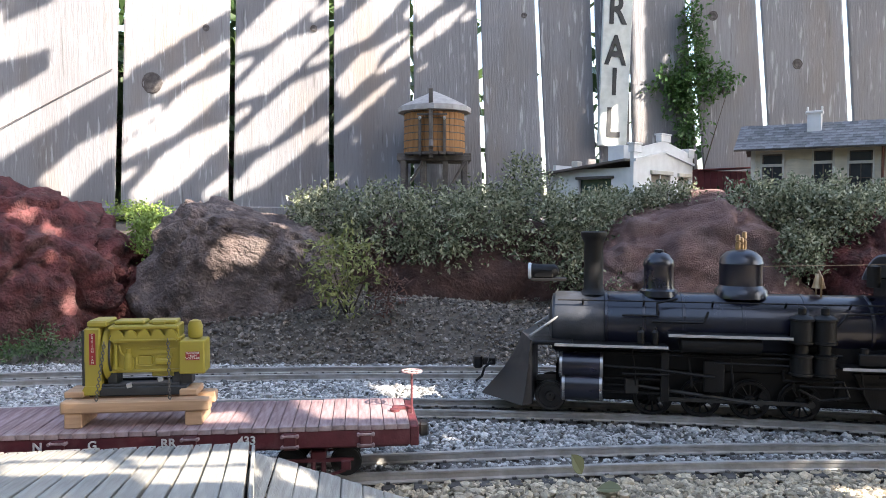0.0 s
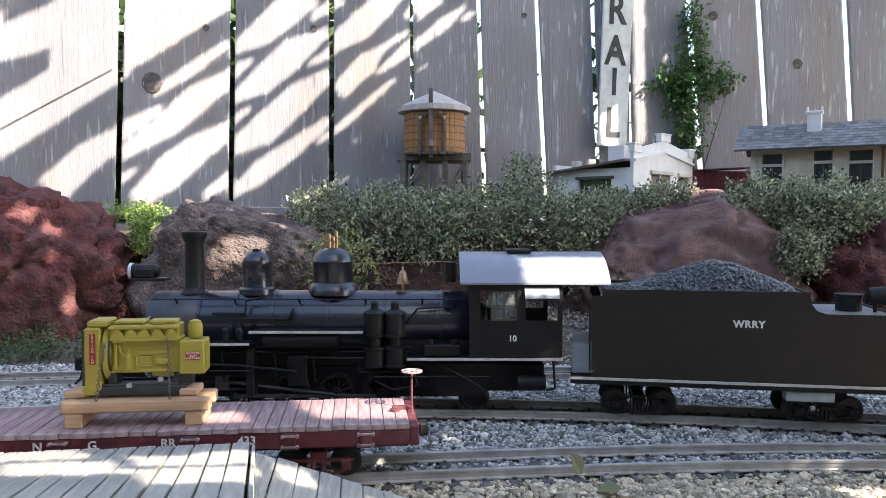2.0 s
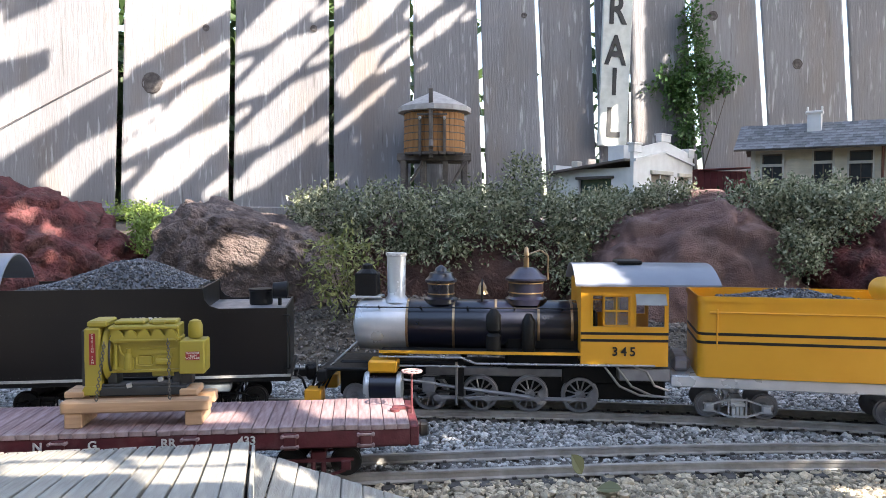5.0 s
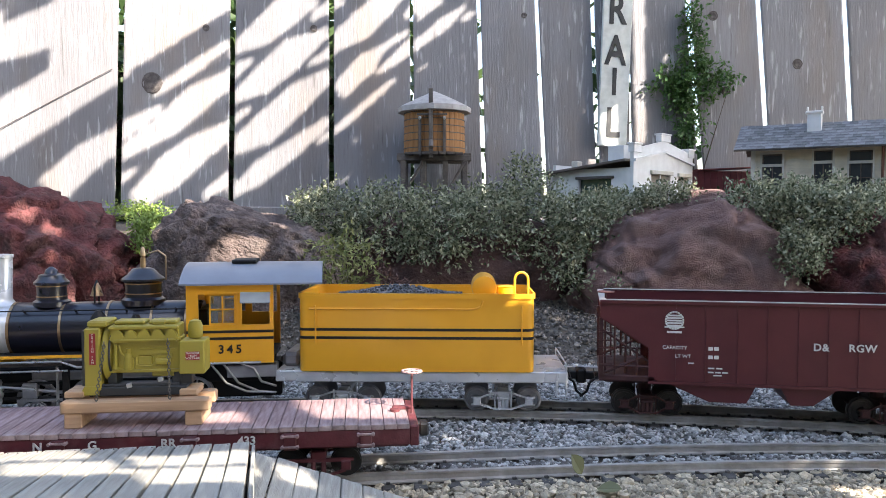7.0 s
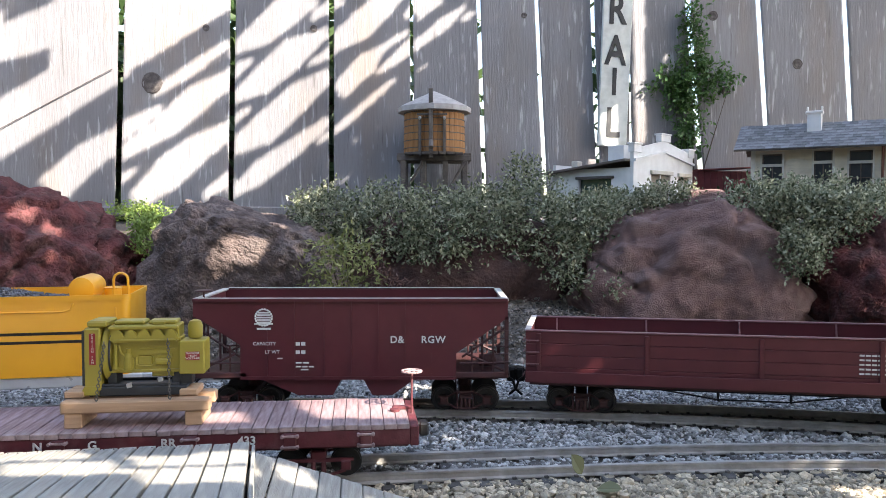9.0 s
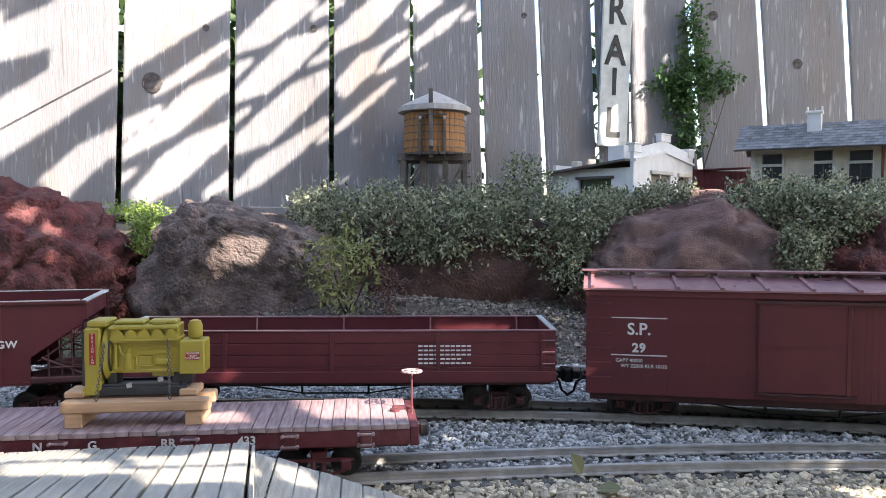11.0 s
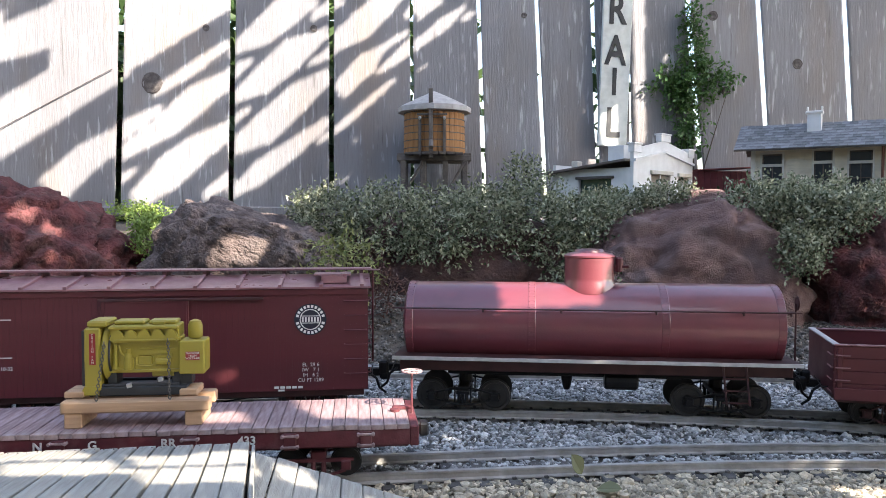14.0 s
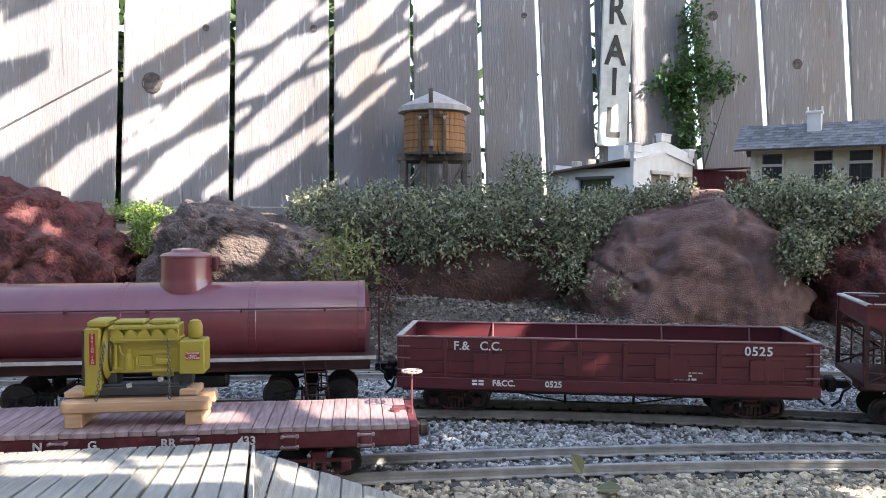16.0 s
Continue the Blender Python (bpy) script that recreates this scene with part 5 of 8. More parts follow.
def make_load(car):
    """A mustard diesel engine chained to a pine skid on the flat car."""
    e = empty("diesel_engine", car @ pose(0.0192, -0.0022, 0.0665), "mustard-yellow model diesel engine on a black bed", "engine")
    e.scale = (0.935, 0.63, 0.845)
    k = empty("skid", car @ pose(0.0195, 0.004, 0.0455), "pale pine timber skid on the flat car deck", "skid")
    for y in (-0.030, -0.004):
        part("beam", box(-0.0530, 0.0575, y - 0.006, y + 0.006, 0.0115, 0.0208, 0.0012), PINE, k)
    for x in (-0.043, 0.046):
        part("foot_block", box(x - 0.0075, x + 0.0055, -0.034, 0.002, 0.0, 0.0113, 0.0008), PINE, k)
    for x in (-0.0475, 0.0385):
        part("cross_block", box(x - 0.006, x + 0.008, -0.0245, 0.000, 0.0210, 0.0262, 0.0008), PINE, k)
    part("bed", box(-0.0385, 0.040, -0.023, 0.020, 0.0002, 0.0086, 0.0008), SKID_BLACK, e, "black steel engine bed")
    for y in (-0.021, 0.016):
        part("bed_rail", box(-0.034, 0.034, y, y + 0.003, 0.0088, 0.0112, 0.0005), SKID_BLACK, e)
    for x in (-0.005, 0.021):
        part("bed_clip", box(x - 0.0012, x + 0.0030, -0.0245, -0.018, 0.0088, 0.0130, 0.0005), STEEL_DULL, e, "small pale steel clip", at=pose(0, 0, 0, 0, -12, 0))
    rad = part("radiator", box(-0.0415, -0.0285, -0.0245, 0.0225, 0.0052, 0.0640, 0.0015), MUSTARD, e, "mustard radiator housing")
    part("radiator_top", box(-0.0395, -0.0230, -0.0225, 0.0200, 0.0642, 0.0702, 0.0016), MUSTARD, rad)
    part("radiator_foot", prism([(-0.0455, 0.0020), (-0.0300, 0.0020), (-0.0300, 0.0100), (-0.0415, 0.0100)], -0.0255, -0.0215), MUSTARD, rad)
    part("radiator_core", box(-0.0440, -0.0417, -0.021, 0.019, 0.010, 0.061), SKID_BLACK, rad)
    part("shroud", turned([(0.0240, -0.0283), (0.0265, -0.0265), (0.0250, -0.0235), (0.017, -0.0195)], 36, "X", (0, -0.001, 0.0385)), MUSTARD, rad, "round fan shroud", True)
    part("fan_rim", turned([(0.0215, -0.0225), (0.0222, -0.0216), (0.0215, -0.0207)], 32, "X", (0, -0.0035, 0.0385), caps=False), SKID_BLACK, rad, "dark fan guard rim", True)
    bl = part("block", box(-0.0235, 0.0345, -0.0165, 0.0145, 0.0212, 0.0535, 0.0012), MUSTARD, e, "mustard engine block")
    part("lower_flange", box(-0.0245, 0.0345, -0.0190, 0.0150, 0.0212, 0.0240, 0.0006), MUSTARD, bl)
    part("head", box(-0.0220, 0.0340, -0.0175, 0.013, 0.0535, 0.0655, 0.001), MUSTARD, bl)
    part("head_rail", box(-0.0222, 0.0342, -0.0235, -0.0176, 0.0618, 0.0652, 0.0010), MUSTARD, bl)
    for x0, x1 in ((-0.0195, 0.0055), (0.0085, 0.0315)):
        part("rocker_cover", box(x0, x1, -0.0140, 0.0110, 0.0655, 0.0692, 0.0012), MUSTARD, bl)
    part("filler_cap", box(0.0120, 0.0225, -0.0170, -0.0142, 0.0655, 0.0686, 0.0006), MUSTARD, bl)
    # exhaust manifold: a long body that rises to the head in rounded humps
    edge = [(-0.0205 + 0.054 * k / 60, 0.0552 + 0.0068 * abs(math.sin(math.pi * 5 * k / 60)) ** 0.7) for k in range(61)]
    mf = prism([(-0.0190, 0.0500), (-0.0215, 0.0530)] + edge + [(0.0345, 0.0530), (0.0320, 0.0500)], -0.0232, -0.0178)
    part("manifold", mf, MUSTARD, bl, "scalloped exhaust manifold")
    part("manifold_rib", box(-0.0190, 0.0322, -0.0250, -0.0233, 0.0510, 0.0530, 0.0006), MUSTARD, bl)
    for x in (-0.022, 0.030):
        part("engine_mount", box(x - 0.0030, x + 0.0040, -0.014, 0.012, 0.0088, 0.0212, 0.0006), SKID_BLACK, e)
    def fit(name, bm):
        part(name, bm, MUSTARD, bl)
    pp = bmesh.new()
    pipe([(-0.0195, -0.020, 0.052), (-0.0170, -0.021, 0.048), (-0.0170, -0.021, 0.026), (-0.012, -0.020, 0.024)], 0.0013, pp)
    pipe([(-0.0150, -0.0195, 0.047), (-0.0135, -0.0195, 0.040), (-0.0095, -0.0195, 0.036)], 0.0011, pp)
    fit("fuel_pipe", pp)
    pp = bmesh.new()
    turned([(0.003, 0.024), (0.0036, 0.026), (0.0036, 0.036), (0.0018, 0.040), (0.0018, 0.044)], 12, "Z", (-0.0070, -0.0195, 0), pp)
    box(-0.0110, -0.0025, -0.0200, -0.0165, 0.0235, 0.0350, 0.0008, pp)
    fit("fuel_pump", pp)
    pp = bmesh.new()
    turned([(0.003, -0.003), (0.0036, -0.002), (0.0036, 0.008), (0.003, 0.009)], 12, "X", (0.018, -0.0185, 0.031), pp)
    turned([(0.002, -0.003), (0.0024, 0.008)], 10, "X", (0.020, -0.0185, 0.036), pp)
    fit("starter_motor", pp)
    pp = bmesh.new()
    box(0.002, 0.030, -0.0178, -0.0165, 0.0425, 0.0440, 0.0003, pp)
    box(-0.001, 0.013, -0.0180, -0.0165, 0.0270, 0.0375, 0.002, pp)
    fit("side_cover", pp)
    part("sump", box(0.0110, 0.0290, -0.0150, 0.010, 0.0165, 0.0212, 0.0008), MUSTARD, bl)
    gx = part("generator_box", box(0.0345, 0.0555, -0.0235, 0.0120, 0.0195, 0.0505, 0.0010), MUSTARD, e, "mustard generator box")
    part("generator_leg", box(0.0345, 0.043, -0.012, 0.010, 0.0088, 0.0194), SKID_BLACK, gx)
    part("air_cleaner", turned([(0.003, 0.0506), (0.0058, 0.0516), (0.0062, 0.054), (0.0062, 0.063), (0.0048, 0.0672), (0.0015, 0.0688)], 18, "Z", (0.0455, -0.003, 0)), MUSTARD, gx, "rounded air cleaner", True)
    lb = part("label", box(-0.0372, -0.0322, -0.0251, -0.0246, 0.0300, 0.0590), LABEL_RED, rad, "red caution label")
    for i, c in enumerate("CAUTION FAN"):
        if c != " ":
            words("letter", c, 0.0029, LETTER_WHITE, lb, pose(-0.0347, -0.0253, 0.0573 - 0.00252 * i, 90, 0, 0), depth=0.0001)
    lb = part("label", box(0.0400, 0.0515, -0.0241, -0.0236, 0.0325, 0.0405), LABEL_RED, gx, "red danger label")
    for i, c in enumerate(("DANGER", "HIGH", "VOLTAGE")):
        words("letter", c, 0.0027, LETTER_WHITE, lb, pose(0.04575, -0.0243, 0.0390 - 0.0024 * i, 90, 0, 0), depth=0.0001)
    # lashing chains, link by link
    link = bmesh.new()
    rings = []
    for a in np.linspace(0, 2 * math.pi, 13)[:-1]:
        c = Vector((0.0011 * math.cos(a), 0, 0.0019 * math.sin(a)))
        out = Vector((math.cos(a), 0, math.sin(a)))
        rings.append([link.verts.new(c + out * 0.00045 * math.cos(b) + Vector((0, 0.00045 * math.sin(b), 0))) for b in np.linspace(0, 2 * math.pi, 6)[:-1]])
    for i in range(12):
        p, q = rings[i], rings[(i + 1) % 12]
        for j in range(5):
            link.faces.new((p[j], p[(j + 1) % 5], q[(j + 1) % 5], q[j]))
    me = bpy.data.meshes.new("link")
    link.to_mesh(me)
    link.free()
    me.materials.append(CHAIN)
    for x, z0, z1, lean in ((-0.0280, -0.004, 0.050, 0.004), (0.0330, -0.004, 0.052, -0.004)):
        c = empty("chain", car @ pose(0.0178, 0.004, 0.0665), "dark steel lashing chain over the engine", "chain", "lashing chains")
        c.scale = (0.90, 0.90, 0.845)
        n = 20
        for i in range(n):
            u = i / (n - 1)
            y = -0.0375 + 0.011 * smoothstep(0, 1, u) - 0.0005
            shared("link", me, c, pose(x + lean * u, float(y), z0 + (z1 - z0) * u, 0, 0, 90 * (i % 2) + 20))


make_boards()
make_unseen_walls()
make_added_shade_tree()
make_plants()
make_water_tower()
make_workshop()
make_depot()
make_red_shed()
make_sign()
make_dock()
make_load(make_flat_car())


# ---- the train: where it is at each moment ----
def travelled(t):
    u = t / 16
    return 0.22549 * t - 1.3701 * u ** 2 + 2.24018 * u ** 3 - 1.05017 * u ** 4


PATH_X = np.linspace(-4.5, 4.8, 4651)
PATH_Y = main_y(PATH_X)
PATH_S = np.concatenate([[0], np.cumsum(np.hypot(np.diff(PATH_X), np.diff(PATH_Y)))])
PATH_S -= np.interp(0, PATH_X, PATH_S)


def on_line(s):
    return float(np.interp(s, PATH_S, PATH_X)), float(np.interp(s, PATH_S, PATH_Y))


def car_pose(s, base):
    """Pose of a vehicle centred at s whose trucks stand base metres before and behind."""
    ax, ay = on_line(s - base)
    bx, by = on_line(s + base)
    return pose((ax + bx) / 2, (ay + by) / 2, 0, 0, 0, math.degrees(math.atan2(by - ay, bx - ax)))


OXIDE = surface("red_oxide_paint", (0.112, 0.020, 0.026), (0.094, 0.017, 0.022), 0.46, scale=35, fine=500, bump=0.06, tone_patch=(0.115, 0.036, 0.036), patch_scale=16, patch_amount=0.25)
OXIDE_DARK = surface("dark_red_oxide", (0.075, 0.022, 0.022), (0.048, 0.016, 0.016), 0.6, scale=60, fine=500, bump=0.1)
OXIDE_TANK = surface("tank_red_paint", (0.20, 0.040, 0.052), (0.165, 0.033, 0.042), 0.36, scale=30, fine=500, bump=0.05, tone_patch=(0.23, 0.075, 0.08), patch_scale=14, patch_amount=0.3, coat=0.5, spec=0.9)
# red lightened to pink: the sky's grazing reflection is in the colour
SHEEN_RED = surface("red_paint_with_sky_sheen", (0.30, 0.145, 0.155), (0.22, 0.09, 0.098), 0.32, scale=50, fine=500, bump=0.1, spec=0.9)
# the blue in this black stands in for part of the sky's sheen
BLACK = surface("engine_black_paint", (0.009, 0.009, 0.021), (0.006, 0.006, 0.014), 0.30, scale=40, fine=500, bump=0.04, rough_var=0.08, spec=0.6, coat=0.35)
BLACK_DULL = surface("dull_black_iron", (0.0065, 0.0063, 0.007), (0.013, 0.012, 0.012), 0.5, scale=80, fine=600, bump=0.12, spec=0.3)
TENDER_BLACK = surface("tender_black_paint", (0.0095, 0.0072, 0.0072), (0.0075, 0.006, 0.006), 0.42, scale=25, fine=500, bump=0.03)
GRAPHITE = surface("graphite_smokebox", (0.075, 0.078, 0.088), (0.05, 0.053, 0.06), 0.42, metal=0.4, scale=50, fine=500, bump=0.08)
ROD_GREY = surface("oily_grey_rod_steel", (0.075, 0.072, 0.068), (0.045, 0.043, 0.040), 0.4, metal=0.5, scale=80, bump=0.06)
GRAPHITE_DARK = surface("greyish_black_plough_steel", (0.022, 0.021, 0.023), (0.034, 0.032, 0.034), 0.5, scale=50, fine=500, bump=0.06)
SILVER = surface("silver_paint", (0.72, 0.73, 0.75), (0.60, 0.61, 0.63), 0.3, metal=0.35, scale=40, fine=500, bump=0.05)
FRAME_GREY = surface("grey_metal_frame", (0.36, 0.36, 0.38), (0.25, 0.25, 0.265), 0.4, metal=0.5, scale=70, fine=500, bump=0.1)
YELLOW = surface("bumblebee_yellow_paint", (0.90, 0.43, 0.032), (0.84, 0.385, 0.026), 0.33, scale=25, fine=500, bump=0.02, coat=0.2)
CAB_ROOF = surface("pale_grey_roof_paint", (0.24, 0.255, 0.298), (0.20, 0.215, 0.255), 0.35, scale=30, fine=500, bump=0.03)
WHITE_PAINT = surface("white_lettering", (0.78, 0.77, 0.74), (0.68, 0.67, 0.64), 0.5, scale=200, bump=0)
BLACK_PAINT = surface("black_lettering", (0.02, 0.015, 0.012), rough=0.5, scale=200, bump=0)
PALE_EDGE = surface("pale_edge_strip", (0.55, 0.53, 0.50), (0.40, 0.38, 0.36), 0.5, scale=120, bump=0.05)
BRASS = surface("polished_brass", (0.52, 0.37, 0.22), (0.34, 0.22, 0.13), 0.32, metal=0.85, scale=80, bump=0.05)
STEEL = surface("bright_steel", (0.50, 0.49, 0.48), (0.36, 0.35, 0.34), 0.3, metal=0.85, scale=80, bump=0.05)
WHEEL = surface("dark_wheel_steel", (0.04, 0.037, 0.035), (0.075, 0.068, 0.063), 0.45, metal=0.5, scale=90, bump=0.08)
COAL = surface("coal", (0.045, 0.045, 0.05), (0.11, 0.11, 0.12), 0.25, scale=200, fine=700, bump=0.3, per_island=0.6, spec=0.7)
SASH_OLIVE = surface("olive_sash", (0.10, 0.095, 0.07), (0.075, 0.07, 0.055), 0.5, scale=60, bump=0.05)
BLIND = surface("cab_blind", (0.34, 0.37, 0.38), (0.28, 0.30, 0.31), 0.6, scale=60, bump=0.05)
GLASS, _nt, _b = nodes_of("cab_glass")
_b.inputs["Base Color"].default_value = (0.75, 0.78, 0.78, 1)
_b.inputs["Roughness"].default_value = 0.05
_b.inputs["Transmission Weight"].default_value = 0.9

WHEELS = []     # (wheelset, place on its carrier, radius)
RODS = []       # (rod, resting place, throw, wheel radius)
VEHICLES = []   # (thing, centre on the train, half truck spacing)


def vehicle(name, label, category, centre, base, group=""):
    v = empty(name, car_pose(centre, base), label, category, group)
    VEHICLES.append((v, centre, base))
    return v


def wheelset_mesh(r, material, spokes=0, width=0.0045):
    bm = bmesh.new()
    rod((0, -0.030, 0), (0, 0.030, 0), 0.0022, bm)
    for side in (-1, 1):
        f = 0.0212 * side
        o = f + side * width
        if spokes:
            turned([(r * 0.84, f), (r + 0.0012, f), (r + 0.0012, f + side * 0.0012), (r, f + side * 0.0018), (r * 0.985, o), (r * 0.84, o), (r * 0.82, o - side * 0.001), (r * 0.82, f)], 28, "Y", bm=bm, caps=False)
            turned([(0.001, f), (r * 0.26, f), (r * 0.26, o + side * 0.0012), (r * 0.12, o + side * 0.002), (0.001, o + side * 0.002)], 14, "Y", bm=bm, caps=False)
            for k in range(spokes):
                a = 2 * math.pi * k / spokes
                c, s = math.cos(a), math.sin(a)
                rod((r * 0.2 * c, (f + o) / 2, r * 0.2 * s), (r * 0.86 * c, (f + o) / 2, r * 0.86 * s), r * 0.052, bm, 5)
            # balance weight
            seg = [(r * 0.83 * math.cos(q), r * 0.83 * math.sin(q)) for q in np.linspace(-0.75, 0.75, 7)] + [(r * 0.5 * math.cos(0.5), r * 0.5 * math.sin(0.5)), (r * 0.5 * math.cos(0.5), -r * 0.5 * math.sin(0.5))]
            prism(seg, min(f, o), max(f, o), bm)
        else:
            turned([(0.002, f), (r + 0.0012, f), (r + 0.0012, f + side * 0.0012), (r, f + side * 0.0018), (r * 0.985, o), (r * 0.83, o), (r * 0.78, o - side * 0.0016),
                    (r * 0.36, o - side * 0.0012), (r * 0.30, o + side * 0.0012), (0.001, o + side * 0.0016)], 24, "Y", bm=bm, caps=False)
            for k in range(4):
                a = math.pi / 2 * k
                box(r * 0.55 * math.cos(a) - 0.0006, r * 0.55 * math.cos(a) + 0.0006, min(o, o - side * 0.001), max(o, o - side * 0.001), r * 0.55 * math.sin(a) - 0.0006, r * 0.55 * math.sin(a) + 0.0006, bm=bm)
    bmesh.ops.recalc_face_normals(bm, faces=bm.faces[:])
    me = bpy.data.meshes.new("wheelset")
    bm.to_mesh(me)
    bm.free()
    me.polygons.foreach_set("use_smooth", [True] * len(me.polygons))
    me.set_sharp_from_angle(angle=radians(35))
    me.materials.append(material)
    return me


def truck(parent, x, half, r, frame_mat, wheel_mat, gauge_out=0.034):
    """A four-wheeled arch-bar truck: side frames with journal boxes and springs, bolster, and two turning wheelsets."""
    bm = bmesh.new()
    for s in (-1, 1):
        y0, y1 = sorted((s * (gauge_out - 0.0015), s * (gauge_out + 0.0015)))
        top = [(-half - 0.006, r + 0.0045), (-half + 0.004, r + 0.0045), (-0.009, r + 0.0095), (0.009, r + 0.0095), (half - 0.004, r + 0.0045), (half + 0.006, r + 0.0045),
               (half + 0.006, r + 0.003), (half - 0.004, r + 0.003), (0.009, r + 0.0078), (-0.009, r + 0.0078), (-half + 0.004, r + 0.003), (-half - 0.006, r + 0.003)]
        prism(top, y0, y1, bm)
        low = [(-half - 0.006, r - 0.003), (-half + 0.005, r - 0.003), (-0.009, r - 0.0075), (0.009, r - 0.0075), (half - 0.005, r - 0.003), (half + 0.006, r - 0.003),
               (half + 0.006, r - 0.0045), (half - 0.004, r - 0.0045), (0.009, r - 0.0093), (-0.009, r - 0.0093), (-half + 0.004, r - 0.0045), (-half - 0.006, r - 0.0045)]
        prism(low, y0, y1, bm)
        for w in (-half, half):
            box(w - 0.0042, w + 0.0042, s * gauge_out - 0.0032, s * gauge_out + 0.0032, r - 0.0042, r + 0.0042, 0.001, bm)
            box(w - 0.003, w + 0.003, *sorted((s * (gauge_out + 0.003), s * (gauge_out + 0.0042))), r - 0.003, r + 0.002, bm=bm)
        for w in (-0.0085, 0.0085):
            rod((w, s * gauge_out, r - 0.010), (w, s * gauge_out, r + 0.011), 0.0009, bm, 6)
        for w in (-0.004, 0, 0.004):
            turned([(0.0018, r - 0.0075), (0.0018, r + 0.003)], 8, "Z", (w, s * gauge_out, 0), bm)
        box(-0.007, 0.007, *sorted((s * (gauge_out - 0.004), s * (gauge_out + 0.0025))), r + 0.002, r + 0.0055, 0.0005, bm)
    box(-0.006, 0.006, -gauge_out, gauge_out, r + 0.003, r + 0.010, 0.001, bm)
    turned([(0.007, r + 0.009), (0.007, r + 0.020)], 12, "Z", bm=bm)
    t = part("truck", bm, frame_mat, parent, "cast truck with side frames, springs and journal boxes", False, pose(x, 0, 0))
    me = wheelset_mesh(r, wheel_mat)
    for w in (-half, half):
        ob = shared("wheelset", me, t, pose(w, 0, r))
        WHEELS.append((ob, (w, 0, r), r))
    return t


def coupler(parent, x, direction, z=0.034):
    """A knuckle coupler with its shank, and an air hose."""
    d = direction
    bm = box(*sorted((x, x + d * 0.020)), -0.004, 0.004, z - 0.004, z + 0.004, 0.0008)
    box(*sorted((x + d * 0.014, x + d * 0.024)), -0.0085, 0.0085, z - 0.0075, z + 0.0075, 0.002, bm)
    pts = [(x + d * 0.002, -0.016, z + 0.002), (x + d * 0.010, -0.017, z - 0.004), (x + d * 0.013, -0.016, z - 0.014), (x + d * 0.020, -0.014, z - 0.020)]
    pipe(pts, 0.0014, bm, 6)
    pipe([(x, -0.034, z + 0.004), (x + d * 0.005, -0.034, z + 0.003), (x + d * 0.006, -0.002, z + 0.008)], 0.0006, bm, 5)
    return part("coupler", bm, BLACK_DULL, parent, "black knuckle coupler with air hose")


def bars(parent, x, y, rows, material=None, label="small white stencil lines too fine to read"):
    """Lines of illegible small stencilling: (offset, height, length) bars on the side."""
    bm = bmesh.new()
    for dx, z, length, h in rows:
        n = max(1, int(length / 0.0052))
        w = length / n
        for k in range(n):
            box(x + dx + k * w, x + dx + k * w + w * 0.78, y - 0.0003, y + 0.0003, z - h / 2, z + h / 2, bm=bm)
    return part("stencil", bm, material or WHITE_PAINT, parent, label)


def rivets(bm, xs, y, zs, r=0.0006):
    for x in xs:
        for z in zs:
            vs = [bm.verts.new((x + r * math.cos(a), y, z + r * math.sin(a))) for a in (0.5, 2.1, 3.7, 5.3)]
            tip = bm.verts.new((x, y - r * 0.8, z))
            for k in range(4):
                bm.faces.new((vs[k], tip, vs[(k + 1) % 4]))


def boiler_part(parent, name, x0, x1, r, z, material, label="", extra=()):
    bm = turned([(r * 0.98, x0), (r, x0 + 0.001), (r, x1 - 0.001), (r * 0.98, x1)], 40, "X", (0, 0, z))
    return part(name, bm, material, parent, label, True)


def dome(parent, name, x, z0, profile, material, label):
    bm = turned(profile, 28, "Z", (x, 0, z0))
    return part(name, bm, material, parent, label, True)


def arched(halfwidth, z_edge, z_top, n=14):
    """Points (y, z) of a low arch."""
    R = (halfwidth ** 2 + (z_top - z_edge) ** 2) / (2 * (z_top - z_edge))
    return [(y, z_top - R + math.sqrt(R * R - y * y)) for y in np.linspace(-halfwidth, halfwidth, n)]


def roof_shell(x0, x1, halfwidth, z_edge, z_top, thick=0.002):
    top = arched(halfwidth, z_edge, z_top)
    bm = bmesh.new()
    rings = []
    for x in (x0, x1):
        rings.append([bm.verts.new((x, y, z)) for y, z in top] + [bm.verts.new((x, y, z - thick)) for y, z in reversed(top)])
    a, b = rings
    n = len(a)
    for k in range(n):
        bm.faces.new((a[k], b[k], b[(k + 1) % n], a[(k + 1) % n]))
    bm.faces.new(a[::-1])
    bm.faces.new(b)
    bmesh.ops.recalc_face_normals(bm, faces=bm.faces[:])
    return bm


